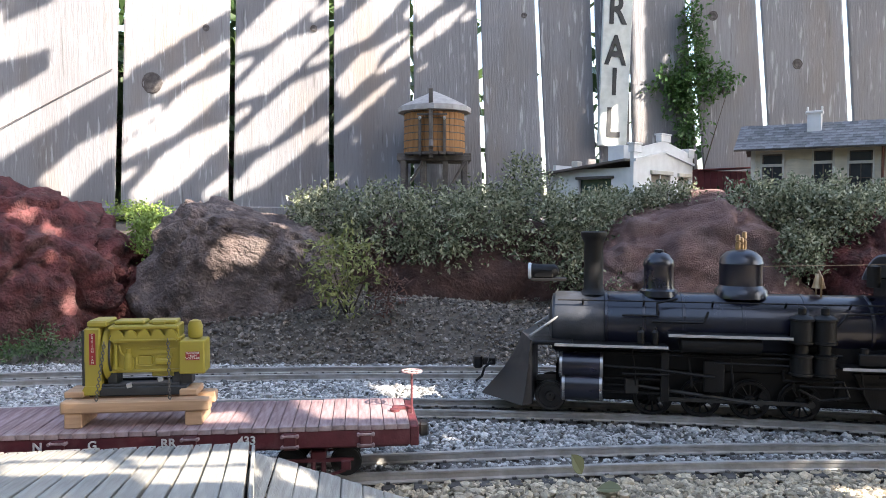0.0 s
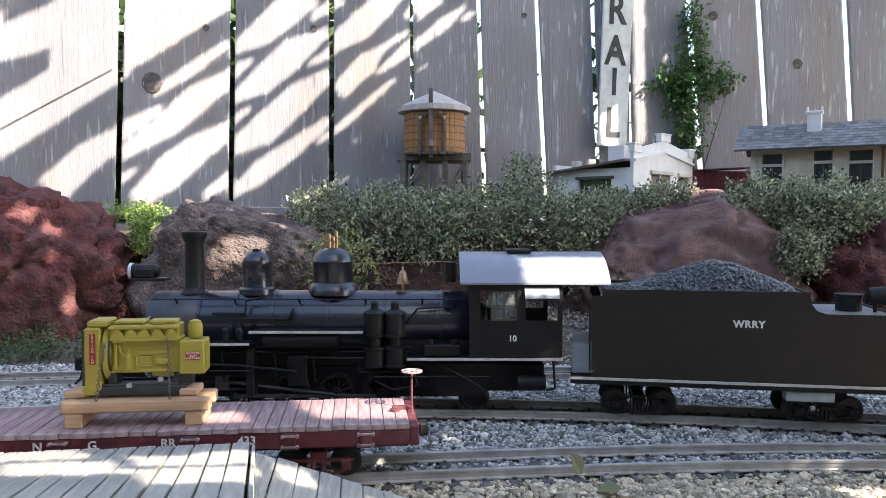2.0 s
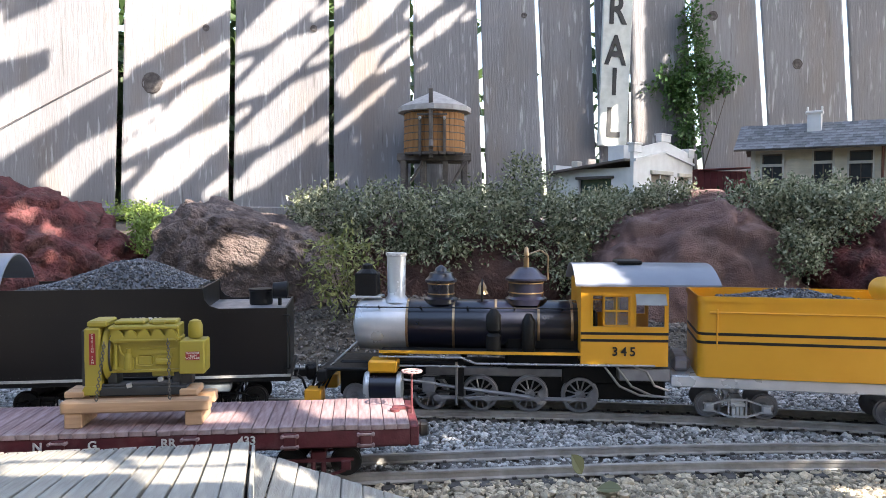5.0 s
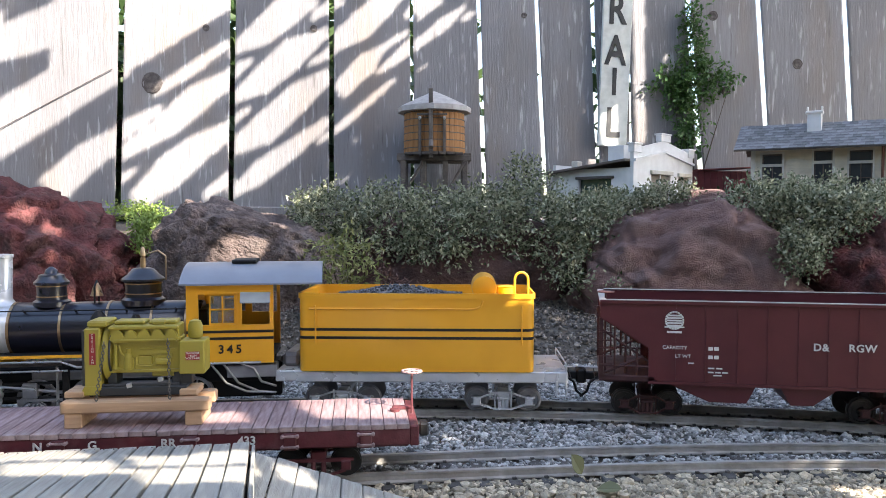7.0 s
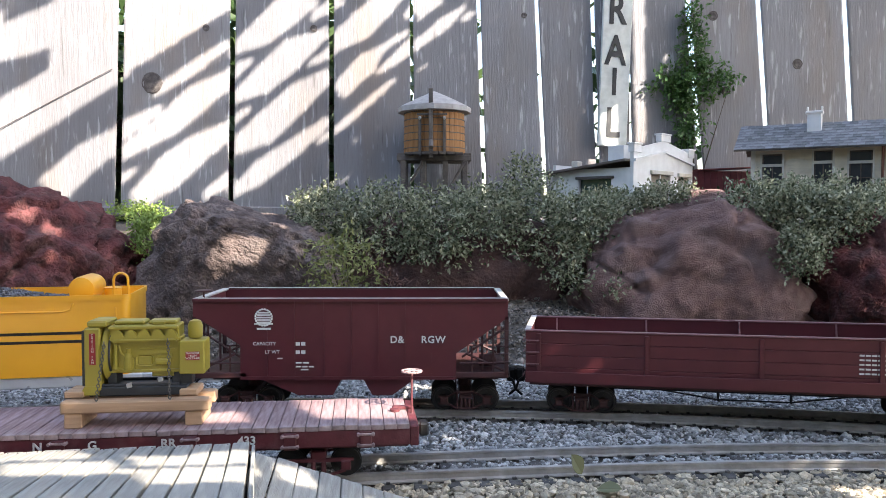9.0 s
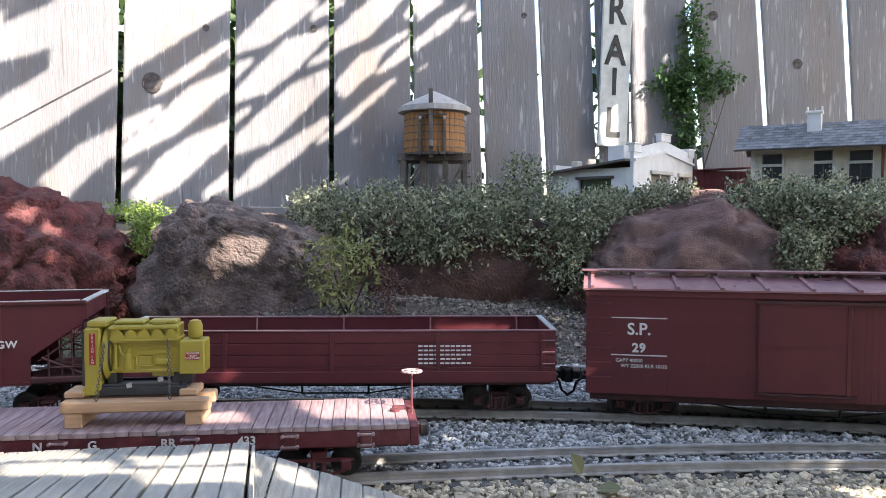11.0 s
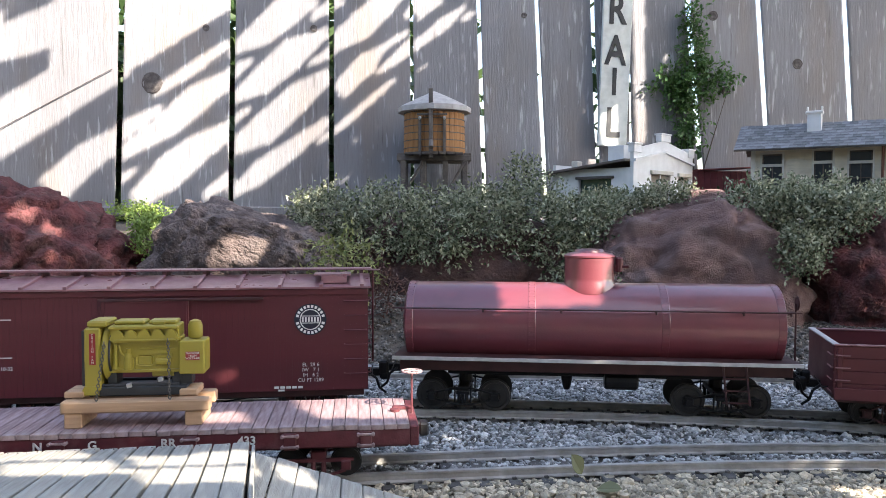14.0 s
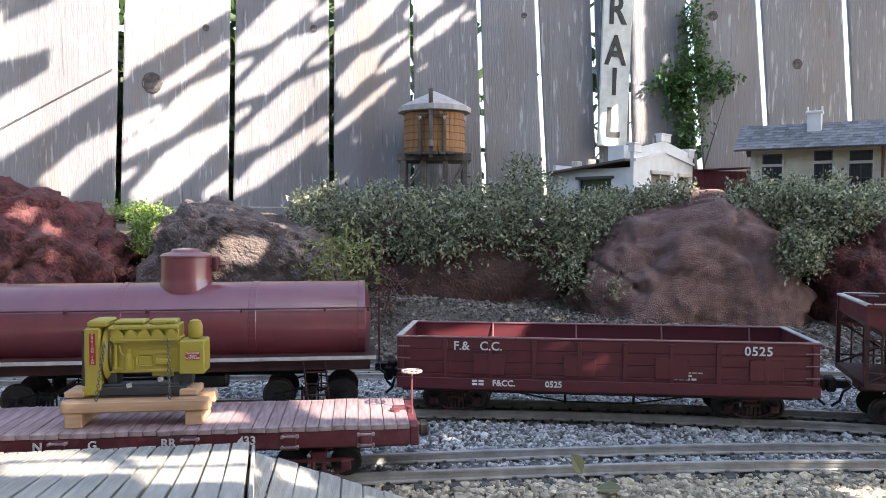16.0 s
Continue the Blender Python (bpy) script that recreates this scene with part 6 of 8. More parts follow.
def cab(v, x0, x1, z0, z1, w, material, windows, roof, roof_mat, trim):
    """A cab with side windows, sliding sash, blind, front and arched roof."""
    c = None
    for s in (-1, 1):
        y0, y1 = sorted((s * w, s * (w - 0.0018)))
        bm = wall_with_openings(x0, x1, z0, z1, windows, y0, y1)
        ob = part("cab_side", bm, material, v)
        (a, b, p, q), (a2, b2, p2, q2) = windows
        fm = bmesh.new()
        for (e, f, g, h) in ((a, b, p, q), (a2, b2, p2, q2)):
            yy = sorted((s * (w + 0.0008), s * (w - 0.001)))
            for r in ((e - 0.0015, e, g - 0.0015, h + 0.0015), (f, f + 0.0015, g - 0.0015, h + 0.0015), (e, f, g - 0.0015, g), (e, f, h, h + 0.0015)):
                box(r[0], r[1], *yy, r[2], r[3], bm=fm)
        part("window_frame", fm, material, ob)
        sm = bmesh.new()
        yy = sorted((s * (w - 0.0012), s * (w - 0.003)))
        ax = a + (b - a) * 0.28
        for k in range(3):
            xx = ax + (b - ax - 0.0016) * k / 2
            box(xx, xx + 0.0016, *yy, p, q, bm=sm)
        for zz in (p, (p + q) / 2 - 0.0008, q - 0.0016):
            box(ax, b, *yy, zz, zz + 0.0016, bm=sm)
        part("sash", sm, trim, ob)
        part("pane", box(ax, b, s * (w - 0.0022) - 0.0002, s * (w - 0.0022) + 0.0002, p, q), GLASS, ob).visible_shadow = False
        bl = bmesh.new()
        ys, yo = s * (w + 0.001), s * (w + 0.008)
        pts = [(a2 - 0.001, ys, q2), (b2 + 0.001, ys, q2), (b2 + 0.001, yo, q2 - 0.010), (a2 - 0.001, yo, q2 - 0.010)]
        top = [bl.verts.new(p_) for p_ in pts]
        low = [bl.verts.new((p_[0], p_[1], p_[2] - 0.0008)) for p_ in pts]
        bl.faces.new(top)
        bl.faces.new(low[::-1])
        for k in range(4):
            bl.faces.new((top[k], low[k], low[(k + 1) % 4], top[(k + 1) % 4]))
        bmesh.ops.recalc_face_normals(bl, faces=bl.faces[:])
        part("window_blind", bl, BLIND, ob, "pale grey window blind")
    part("cab_front", wall_with_openings(-w + 0.002, w - 0.002, z0, z1, [], x0, x0 + 0.0018), material, v, at=Matrix(((0, 1, 0, 0), (1, 0, 0, 0), (0, 0, 1, 0), (0, 0, 0, 1))))
    part("cab_floor", box(x0, x1, -w + 0.002, w - 0.002, z0 + 0.0005, z0 + 0.003), BLACK_DULL, v)
    rx0, rx1, rw, ze, zt = roof
    r = part("cab_roof", roof_shell(rx0, rx1, rw, ze, zt), roof_mat, v, "pale arched cab roof", True)
    part("roof_hatch", box(-0.013, 0.013, -0.018, 0.018, 0, 0.004, 0.001), BLACK_DULL, r, "black roof hatch", at=pose(rx0 + (rx1 - rx0) * 0.42, 0, zt - 0.001))
    bm = box(x0 + 0.002, x0 + 0.02, -0.03, 0.03, z0 + 0.003, z1 - 0.03, 0.003)
    part("backhead", bm, BLACK_DULL, v, "black boiler backhead inside the cab")


def running_gear(v, drivers, r, wheel_mat, rod_mat, y_rod, cyl_x, cyl_z, crank=0.008, frame_z=None):
    """Spoked drivers, frame, side rods, main rod and crosshead guides on both sides."""
    me = wheelset_mesh(r, wheel_mat, spokes=12, width=0.005)
    for x in drivers:
        ob = shared("driving_wheelset", me, v, pose(x, 0, r))
        WHEELS.append((ob, (x, 0, r), r))
    part("engine_frame", box(drivers[0] - 0.10, drivers[-1] + 0.09, -0.016, 0.016, 0.012, 0.05, 0.002), BLACK_DULL, v, "black bar frame between the drivers")
    for s in (-1, 1):
        y = s * y_rod
        bm = bmesh.new()
        for a, b in zip(drivers, drivers[1:]):
            box(a, b, y - 0.0011, y + 0.0011, -0.0019, 0.0019, 0.0004, bm)
        for x in drivers:
            turned([(0.0035, y - 0.0018), (0.0035, y + 0.0018)], 12, "Y", (x, 0, 0), bm)
        ob = part("side_rod", bm, rod_mat, v, "side rod coupling the drivers")
        RODS.append((ob, (0, 0, r), crank, r))
        gm = bmesh.new()
        box(cyl_x, cyl_x + 0.062, y - 0.0015, y + 0.0015, cyl_z + 0.006, cyl_z + 0.0085, 0.0004, gm)
        box(cyl_x, cyl_x + 0.062, y - 0.0015, y + 0.0015, cyl_z - 0.0085, cyl_z - 0.006, 0.0004, gm)
        box(cyl_x + 0.060, cyl_x + 0.066, y - 0.003, y + 0.003, cyl_z - 0.012, cyl_z + 0.028, 0.0005, gm)
        rod((cyl_x, y, cyl_z), (cyl_x + 0.03, y, cyl_z), 0.0012, gm)
        parts("guide_bar", gm, STEEL if rod_mat == STEEL else BLACK_DULL, v, "crosshead guide bars behind the cylinder")
        xm = bmesh.new()
        x1 = drivers[min(2, len(drivers) - 1)]
        box(cyl_x + 0.022, cyl_x + 0.036, y - 0.004, y + 0.004, cyl_z - 0.008, cyl_z + 0.008, 0.001, xm)
        rod((cyl_x + 0.03, y - s * 0.003, cyl_z), (x1, y + s * 0.003, r), 0.002, xm)
        part("main_rod", xm, rod_mat, v, "main rod and crosshead")


def make_black_engine():
    v = vehicle("steam_locomotive", "black steam locomotive with graphite smokebox and pale cab roof", "locomotive", 0.3417, 0.11)
    zc, R = 0.092, 0.034
    boiler_part(v, "boiler", -0.166, 0.125, R, zc, BLACK, "glossy black boiler")
    sb = boiler_part(v, "smokebox", -0.2195, -0.165, R - 0.0006, zc, GRAPHITE, "graphite grey smokebox")
    part("smokebox_door", turned([(R * 0.92, 0), (R * 0.9, -0.003), (R * 0.55, -0.006), (R * 0.2, -0.0075), (0.004, -0.011), (0.001, -0.011)], 28, "X", (-0.219, 0, zc)), GRAPHITE, sb, smooth=True)
    for x in (-0.166, -0.128, -0.088, -0.03, 0.03, 0.09):
        part("boiler_band", turned([(R, x - 0.0016), (R + 0.0006, x - 0.0014), (R + 0.0006, x + 0.0014), (R, x + 0.0016)], 40, "X", (0, 0, zc), caps=False), BLACK, v, smooth=True)
    part("firebox", prism([(0.02, 0.045), (0.125, 0.045), (0.125, 0.10), (0.02, 0.10)], -0.030, 0.030), BLACK_DULL, v)
    st = dome(v, "smokestack", -0.179, zc + R - 0.003, [(0.017, 0), (0.0125, 0.003), (0.0105, 0.007), (0.0102, 0.055), (0.0125, 0.060), (0.0138, 0.0625), (0.0138, 0.0665), (0.0105, 0.0675), (0.0088, 0.06)], BLACK_DULL, "black capped smokestack")
    dome(v, "sand_dome", -0.111, zc + R - 0.004, [(0.0205, 0), (0.0195, 0.006), (0.0165, 0.008), (0.0155, 0.012), (0.0155, 0.031), (0.0162, 0.0325), (0.0152, 0.038), (0.010, 0.0445), (0.005, 0.0465), (0.005, 0.049), (0.001, 0.0495)], BLACK, "black sand dome")
    sd = dome(v, "steam_dome", -0.028, zc + R - 0.004, [(0.027, 0), (0.026, 0.008), (0.0235, 0.0105), (0.0215, 0.013), (0.0215, 0.034), (0.0222, 0.0355), (0.0205, 0.042), (0.015, 0.0475), (0.008, 0.050), (0.001, 0.0505)], BLACK, "black steam dome with brass whistles")
    bm = bmesh.new()
    for dx, h in ((-0.004, 0.016), (0.003, 0.019), (0.0, 0.013)):
        turned([(0.001, 0), (0.0026, 0.001), (0.0026, h * 0.55), (0.0012, h * 0.6), (0.0026, h * 0.66), (0.0022, h), (0.0005, h + 0.001)], 10, "Z", (-0.028 + dx, dx * 0.7, zc + R + 0.045), bm)
    part("whistle", bm, BRASS, sd, "polished brass whistles", True)
    bl = part("bell", turned([(0.0068, 0.0), (0.0056, 0.004), (0.0042, 0.010), (0.003, 0.0135), (0.001, 0.015)], 16, "Z", (0.048, 0, zc + R + 0.007)), BRASS, v, "small brass bell", True)
    part("bell_bracket", pipe([(0.048, -0.009, zc + R - 0.002), (0.048, -0.009, zc + R + 0.019), (0.048, 0.0, zc + R + 0.025), (0.048, 0.009, zc + R + 0.019), (0.048, 0.009, zc + R - 0.002)], 0.001), BRASS, bl)
    part("bell_cord", rod((-0.02, 0.004, zc + R + 0.028), (0.118, 0.0, 0.158), 0.0004, segments=5), BRASS, v)
    # headlight
    hm = turned([(0.0078, -0.017), (0.0082, -0.015), (0.0074, 0), (0.0074, 0.010), (0.0045, 0.014), (0.001, 0.015)], 20, "X", (-0.231, 0, 0.1468))
    hl = part("headlight", hm, BLACK_DULL, v, "black cylindrical headlight on a bracket", True)
    part("headlight_body", box(-0.243, -0.222, -0.0075, 0.0075, 0.1397, 0.1500, 0.0012), BLACK_DULL, hl)
    part("headlight_rim", turned([(0.0070, -0.0182), (0.0090, -0.0178), (0.0090, -0.0150), (0.0082, -0.0146)], 20, "X", (-0.231, 0, 0.1468), caps=False), SILVER, hl, "pale headlight rim", True)
    part("lens", turned([(0.0065, -0.0176), (0.001, -0.0178)], 18, "X", (-0.231, 0, 0.1468)), GLASS, hl)
    part("headlight_bracket", box(-0.246, -0.208, -0.010, 0.010, 0.1365, 0.1397, 0.0005), BLACK_DULL, v)
    # handrail and pipes
    bm = bmesh.new()
    for s in (-1, 1):
        rod((-0.216, s * (R - 0.004), zc + 0.027), (0.118, s * (R - 0.004), zc + 0.027), 0.0008, bm, 6)
        for x in (-0.19, -0.128, -0.06, 0.01, 0.07):
            rod((x, s * (R - 0.010), zc + 0.022), (x, s * (R - 0.003), zc + 0.028), 0.0011, bm, 6)
    part("handrail", bm, BLACK_DULL, v)
    bm = bmesh.new()
    for s in (-1, 1):
        pipe([(-0.15, s * 0.036, 0.105), (-0.115, s * 0.0365, 0.105), (-0.115, s * 0.033, 0.118), (-0.095, s * 0.030, 0.122)], 0.0012, bm)
        pipe([(-0.12, s * 0.0365, 0.099), (-0.07, s * 0.0365, 0.099), (-0.065, s * 0.034, 0.11)], 0.0012, bm)
        pipe([(0.03, s * 0.037, 0.075), (0.05, s * 0.037, 0.09), (0.065, s * 0.036, 0.11), (0.10, s * 0.033, 0.112)], 0.0011, bm)
        pipe([(0.005, s * 0.045, 0.055), (0.005, s * 0.043, 0.045), (0.06, s * 0.043, 0.045), (0.066, s * 0.043, 0.03), (0.04, s * 0.043, 0.026), (0.02, s * 0.043, 0.036)], 0.0014, bm)
        pipe([(0.09, s * 0.05, 0.052), (0.105, s * 0.05, 0.045), (0.13, s * 0.048, 0.03), (0.14, s * 0.048, 0.018)], 0.0012, bm)
    parts("pipe", bm, BLACK_DULL, v, "black boiler piping")
    # running boards with pale edge
    for s in (-1, 1):
        for x0, x1, z in ((-0.218, -0.106, 0.0765), (-0.106, 0.010, 0.089), (0.055, 0.214, 0.0612)):
            b = part("running_board", box(x0, x1, *sorted((s * 0.030, s * 0.058)), z - 0.002, z, 0.0004), BLACK_DULL, v)
            part("board_edge", box(x0, x1, *sorted((s * 0.0578, s * 0.0592)), z - 0.0018, z + 0.0008), PALE_EDGE, b, "whitish running board edge")
    # air pump, tanks and valve gear on the sides
    for s in (-1, 1):
        bm = bmesh.new()
        for dx in (-0.003, 0.018):
            turned([(0.0095, 0.050), (0.0116, 0.0515), (0.0116, 0.0535), (0.0106, 0.054), (0.0106, 0.069), (0.0116, 0.0695), (0.0116, 0.0715), (0.0065, 0.073), (0.0065, 0.081), (0.0116, 0.0825), (0.0116, 0.0845), (0.0106, 0.085), (0.0106, 0.1045), (0.0116, 0.105), (0.0116, 0.107), (0.0092, 0.109), (0.004, 0.111), (0.004, 0.117), (0.0018, 0.119)], 16, "Z", (0.024 + dx, s * 0.045, 0), bm)
        parts("air_pump", bm, BLACK_DULL, v, "black air pump cylinder", True)
        bm = turned([(0.002, 0), (0.0095, 0.002), (0.0095, 0.078), (0.002, 0.080)], 16, "X", (-0.095, s * 0.046, 0.079), caps=False)
        part("air_tank", bm, BLACK_DULL, v, "long black air reservoir", True)
        cyl = bmesh.new()
        turned([(0.010, -0.214), (0.013, -0.213), (0.013, -0.170), (0.010, -0.169)], 24, "X", (0, s * 0.046, 0.054), cyl)
        turned([(0.012, -0.212), (0.0145, -0.211), (0.0145, -0.170), (0.012, -0.169)], 24, "X", (0, s * 0.046, 0.032), cyl)
        box(-0.208, -0.174, *sorted((s * 0.030, s * 0.050)), 0.022, 0.064, 0.002, cyl)
        c = part("cylinder", cyl, BLACK, v, "black cylinder with bright end rings", True)
        for x, zz, rr in ((-0.2115, 0.054, 0.0134), (-0.171, 0.054, 0.0134), (-0.209, 0.032, 0.0149), (-0.1715, 0.032, 0.0149)):
            rm = turned([(rr - 0.002, x - 0.0016), (rr, x - 0.0014), (rr, x + 0.0014), (rr - 0.002, x + 0.0016)], 24, "X", (0, s * 0.046, zz))
            part("cylinder_ring", rm, STEEL, c, "bright steel cylinder ring", True)
        vm = bmesh.new()
        rod((-0.168, s * 0.048, 0.054), (-0.118, s * 0.046, 0.052), 0.0016, vm)
        rod((-0.118, s * 0.047, 0.052), (-0.06, s * 0.047, 0.046), 0.0016, vm)
        box(-0.112, -0.104, *sorted((s * 0.043, s * 0.048)), 0.020, 0.070, 0.0006, vm)
        box(-0.070, -0.050, *sorted((s * 0.040, s * 0.044)), 0.030, 0.062, 0.0008, vm)
        rod((-0.15, s * 0.049, 0.047), (-0.104, s * 0.049, 0.047), 0.0012, vm)
        part("valve_gear", vm, BLACK_DULL, v, "black valve gear links")
    # drivers take a darker black than WHEEL, to paint in the shade there
    running_gear(v, (-0.118, -0.070, -0.022, 0.026), 0.0195, BLACK_DULL, ROD_GREY, 0.0345, -0.169, 0.032)
    bm = box(0.06, 0.20, -0.024, 0.024, 0.020, 0.05, 0.002)
    part("ashpan", bm, BLACK_DULL, v)
    wm = wheelset_mesh(0.0155, WHEEL)
    ob = shared("pilot_wheelset", wm, v, pose(-0.2235, 0, 0.0155))
    WHEELS.append((ob, (-0.2235, 0, 0.0155), 0.0155))
    part("pilot_truck", box(-0.240, -0.200, -0.018, 0.018, 0.010, 0.030, 0.002), BLACK_DULL, v)
    # added block, closes the see-through gap so the gear reads dark
    part("boiler_saddle", box(-0.200, 0.055, -0.022, 0.022, 0.046, 0.066, 0.002), BLACK_DULL, v, "black block added to fill the dark gap under the boiler")
    for s in (-1, 1):
        bm = bmesh.new()
        for k, (xa, za, xb, zb) in enumerate(((-0.160, 0.070, 0.060, 0.070), (-0.150, 0.0655, 0.055, 0.0655), (-0.06, 0.060, 0.10, 0.058), (0.02, 0.040, 0.14, 0.040))):
            rod((xa, s * (0.040 + 0.002 * k), za), (xb, s * (0.040 + 0.002 * k), zb), 0.0012, bm, 6)
        for x in (-0.140, -0.085, -0.045, 0.012, 0.048, 0.075):
            rod((x, s * 0.041, 0.072), (x + 0.004, s * 0.043, 0.034), 0.0011, bm, 6)
        parts("pipe", bm, BLACK_DULL, v, "black pipe below the running board")
        for x in (-0.132, -0.118):
            part("lubricator", turned([(0.0032, 0.078), (0.0036, 0.080), (0.0036, 0.090), (0.0014, 0.0925), (0.0014, 0.0955)], 12, "Z", (x, s * 0.050, 0)), BLACK_DULL, v, smooth=True)
        lk = box(0.072, 0.110, *sorted((s * 0.040, s * 0.050)), 0.062, 0.074, 0.001)
        for x in (0.078, 0.104):
            turned([(0.004, 0.074), (0.004, 0.079)], 10, "Z", (x, s * 0.045, 0), lk)
        part("feedwater_heater", lk, BLACK_DULL, v)
        part("ash_hopper", prism([(0.072, 0.052), (0.150, 0.052), (0.135, 0.018), (0.088, 0.018)], *sorted((s * 0.026, s * 0.036))), BLACK_DULL, v)
    # darkened like the drivers, shade included in the colour
    ob = shared("trailing_wheelset", wheelset_mesh(0.015, BLACK_DULL), v, pose(0.125, 0, 0.015))
    WHEELS.append((ob, (0.125, 0, 0.015), 0.015))
    # pilot: a heavy wedge plough
    bm = bmesh.new()
    prof = [(0.050 * u ** 1.5, 0.080 - 0.070 * u) for u in (0, 0.2, 0.4, 0.6, 0.8, 1.0)]
    L, C = [], []
    for d, z in prof:
        L.append((bm.verts.new((-0.243 - d * 0.16, -0.055 + d * 0.06, z)), bm.verts.new((-0.256 - d * 0.9, 0, z)), bm.verts.new((-0.243 - d * 0.16, 0.055 - d * 0.06, z))))
    for a, b in zip(L, L[1:]):
        bm.faces.new((a[0], a[1], b[1], b[0]))
        bm.faces.new((a[1], a[2], b[2], b[1]))
    back = [bm.verts.new((-0.241, y, z)) for y, z in ((-0.05, 0.078), (0.05, 0.078), (0.05, 0.012), (-0.05, 0.012))]
    bm.faces.new((L[0][0], back[0], back[1], L[0][2], L[0][1]))
    bm.faces.new((L[-1][0], L[-1][1], L[-1][2], back[2], back[3]))
    bm.faces.new([back[0]] + [q[0] for q in L] + [back[3]])
    bm.faces.new([back[1], back[2]] + [q[2] for q in L[::-1]])
    bm.faces.new(back)
    bmesh.ops.recalc_face_normals(bm, faces=bm.faces[:])
    part("plough", bm, GRAPHITE_DARK, v, "black wedge snow plough pilot", True)
    part("pilot_deck", box(-0.242, -0.20, -0.05, 0.05, 0.074, 0.078, 0.001), BLACK_DULL, v)
    for s in (-1, 1):
        part("smokebox_brace", rod((-0.244, s * 0.044, 0.082), (-0.206, s * 0.026, 0.108), 0.0014), STEEL_DULL, v, "steel smokebox brace")
    coupler(v, -0.285, -1, 0.046)
    cab(v, 0.119, 0.214, 0.0625, 0.1405, 0.056, BLACK_DULL, ((0.130, 0.168, 0.100, 0.131), (0.176, 0.209, 0.100, 0.134)), (0.109, 0.262, 0.062, 0.1395, 0.168), CAB_ROOF, SASH_OLIVE)
    words("number", "10", 0.0085, WHITE_PAINT, v, pose(0.163, -0.0564, 0.0815, 90, 0, 0), "white engine number", bold=0.0002)
    part("cab_step", pipe([(0.205, -0.054, 0.06), (0.207, -0.054, 0.03), (0.198, -0.054, 0.028)], 0.0012), BLACK_DULL, v)
    bm = turned([(0.002, 0.10), (0.0065, 0.101), (0.0065, 0.122), (0.002, 0.123)], 12, "Z", (0.100, 0.0, 0.034))
    part("turret", bm, BLACK_DULL, v, smooth=True)
    bm = turned([(0.002, 0), (0.0085, 0.001), (0.0085, 0.030), (0.002, 0.031)], 14, "X", (0.168, -0.044, 0.034), caps=False)
    part("injector", bm, BLACK_DULL, v, smooth=True)


def coal_heap(parent, x0, x1, half, z0, height, peak, seed, count=3400):
    bm = bmesh.new()
    nx, ny = 26, 12
    grid = []

    def hz(u, w):
        env = math.exp(-((u - peak) / 0.30) ** 2) * 0.9 + 0.25 * math.sin(math.pi * min(1, max(0, u)))
        return z0 + height * env * (1 - abs(w) ** 2.4) * (0.92 + 0.1 * noise.noise(Vector((u * 9, w * 4, seed))))
    rnd = np.random.RandomState(seed)
    verts, faces = [], []
    for i in range(nx + 1):
        for j in range(ny + 1):
            u, w = i / nx, -1 + 2 * j / ny
            verts.append((x0 + (x1 - x0) * u, half * w, hz(u, w) - 0.0008 if 0 < i < nx and 0 < j < ny else z0 - 0.002))
    for i in range(nx):
        for j in range(ny):
            faces.append((i * (ny + 1) + j, (i + 1) * (ny + 1) + j, (i + 1) * (ny + 1) + j + 1, i * (ny + 1) + j + 1))
    for k in range(count):
        u, w = rnd.uniform(0.02, 0.98), rnd.uniform(-0.97, 0.97)
        c = np.array((x0 + (x1 - x0) * u, half * w, hz(u, w)))
        s = rnd.uniform(0.0010, 0.0020)
        b = len(verts)
        verts += (ICO_V * rnd.uniform(0.7, 1.2, (12, 1)) * s + c).tolist()
        faces += (ICO_F + b).tolist()
    me = mesh_of("coal", verts, faces)
    me.materials.append(COAL)
    ob = new("coal", me)
    ob.parent = parent
    ob["label"] = "heap of glinting black coal"
    return ob


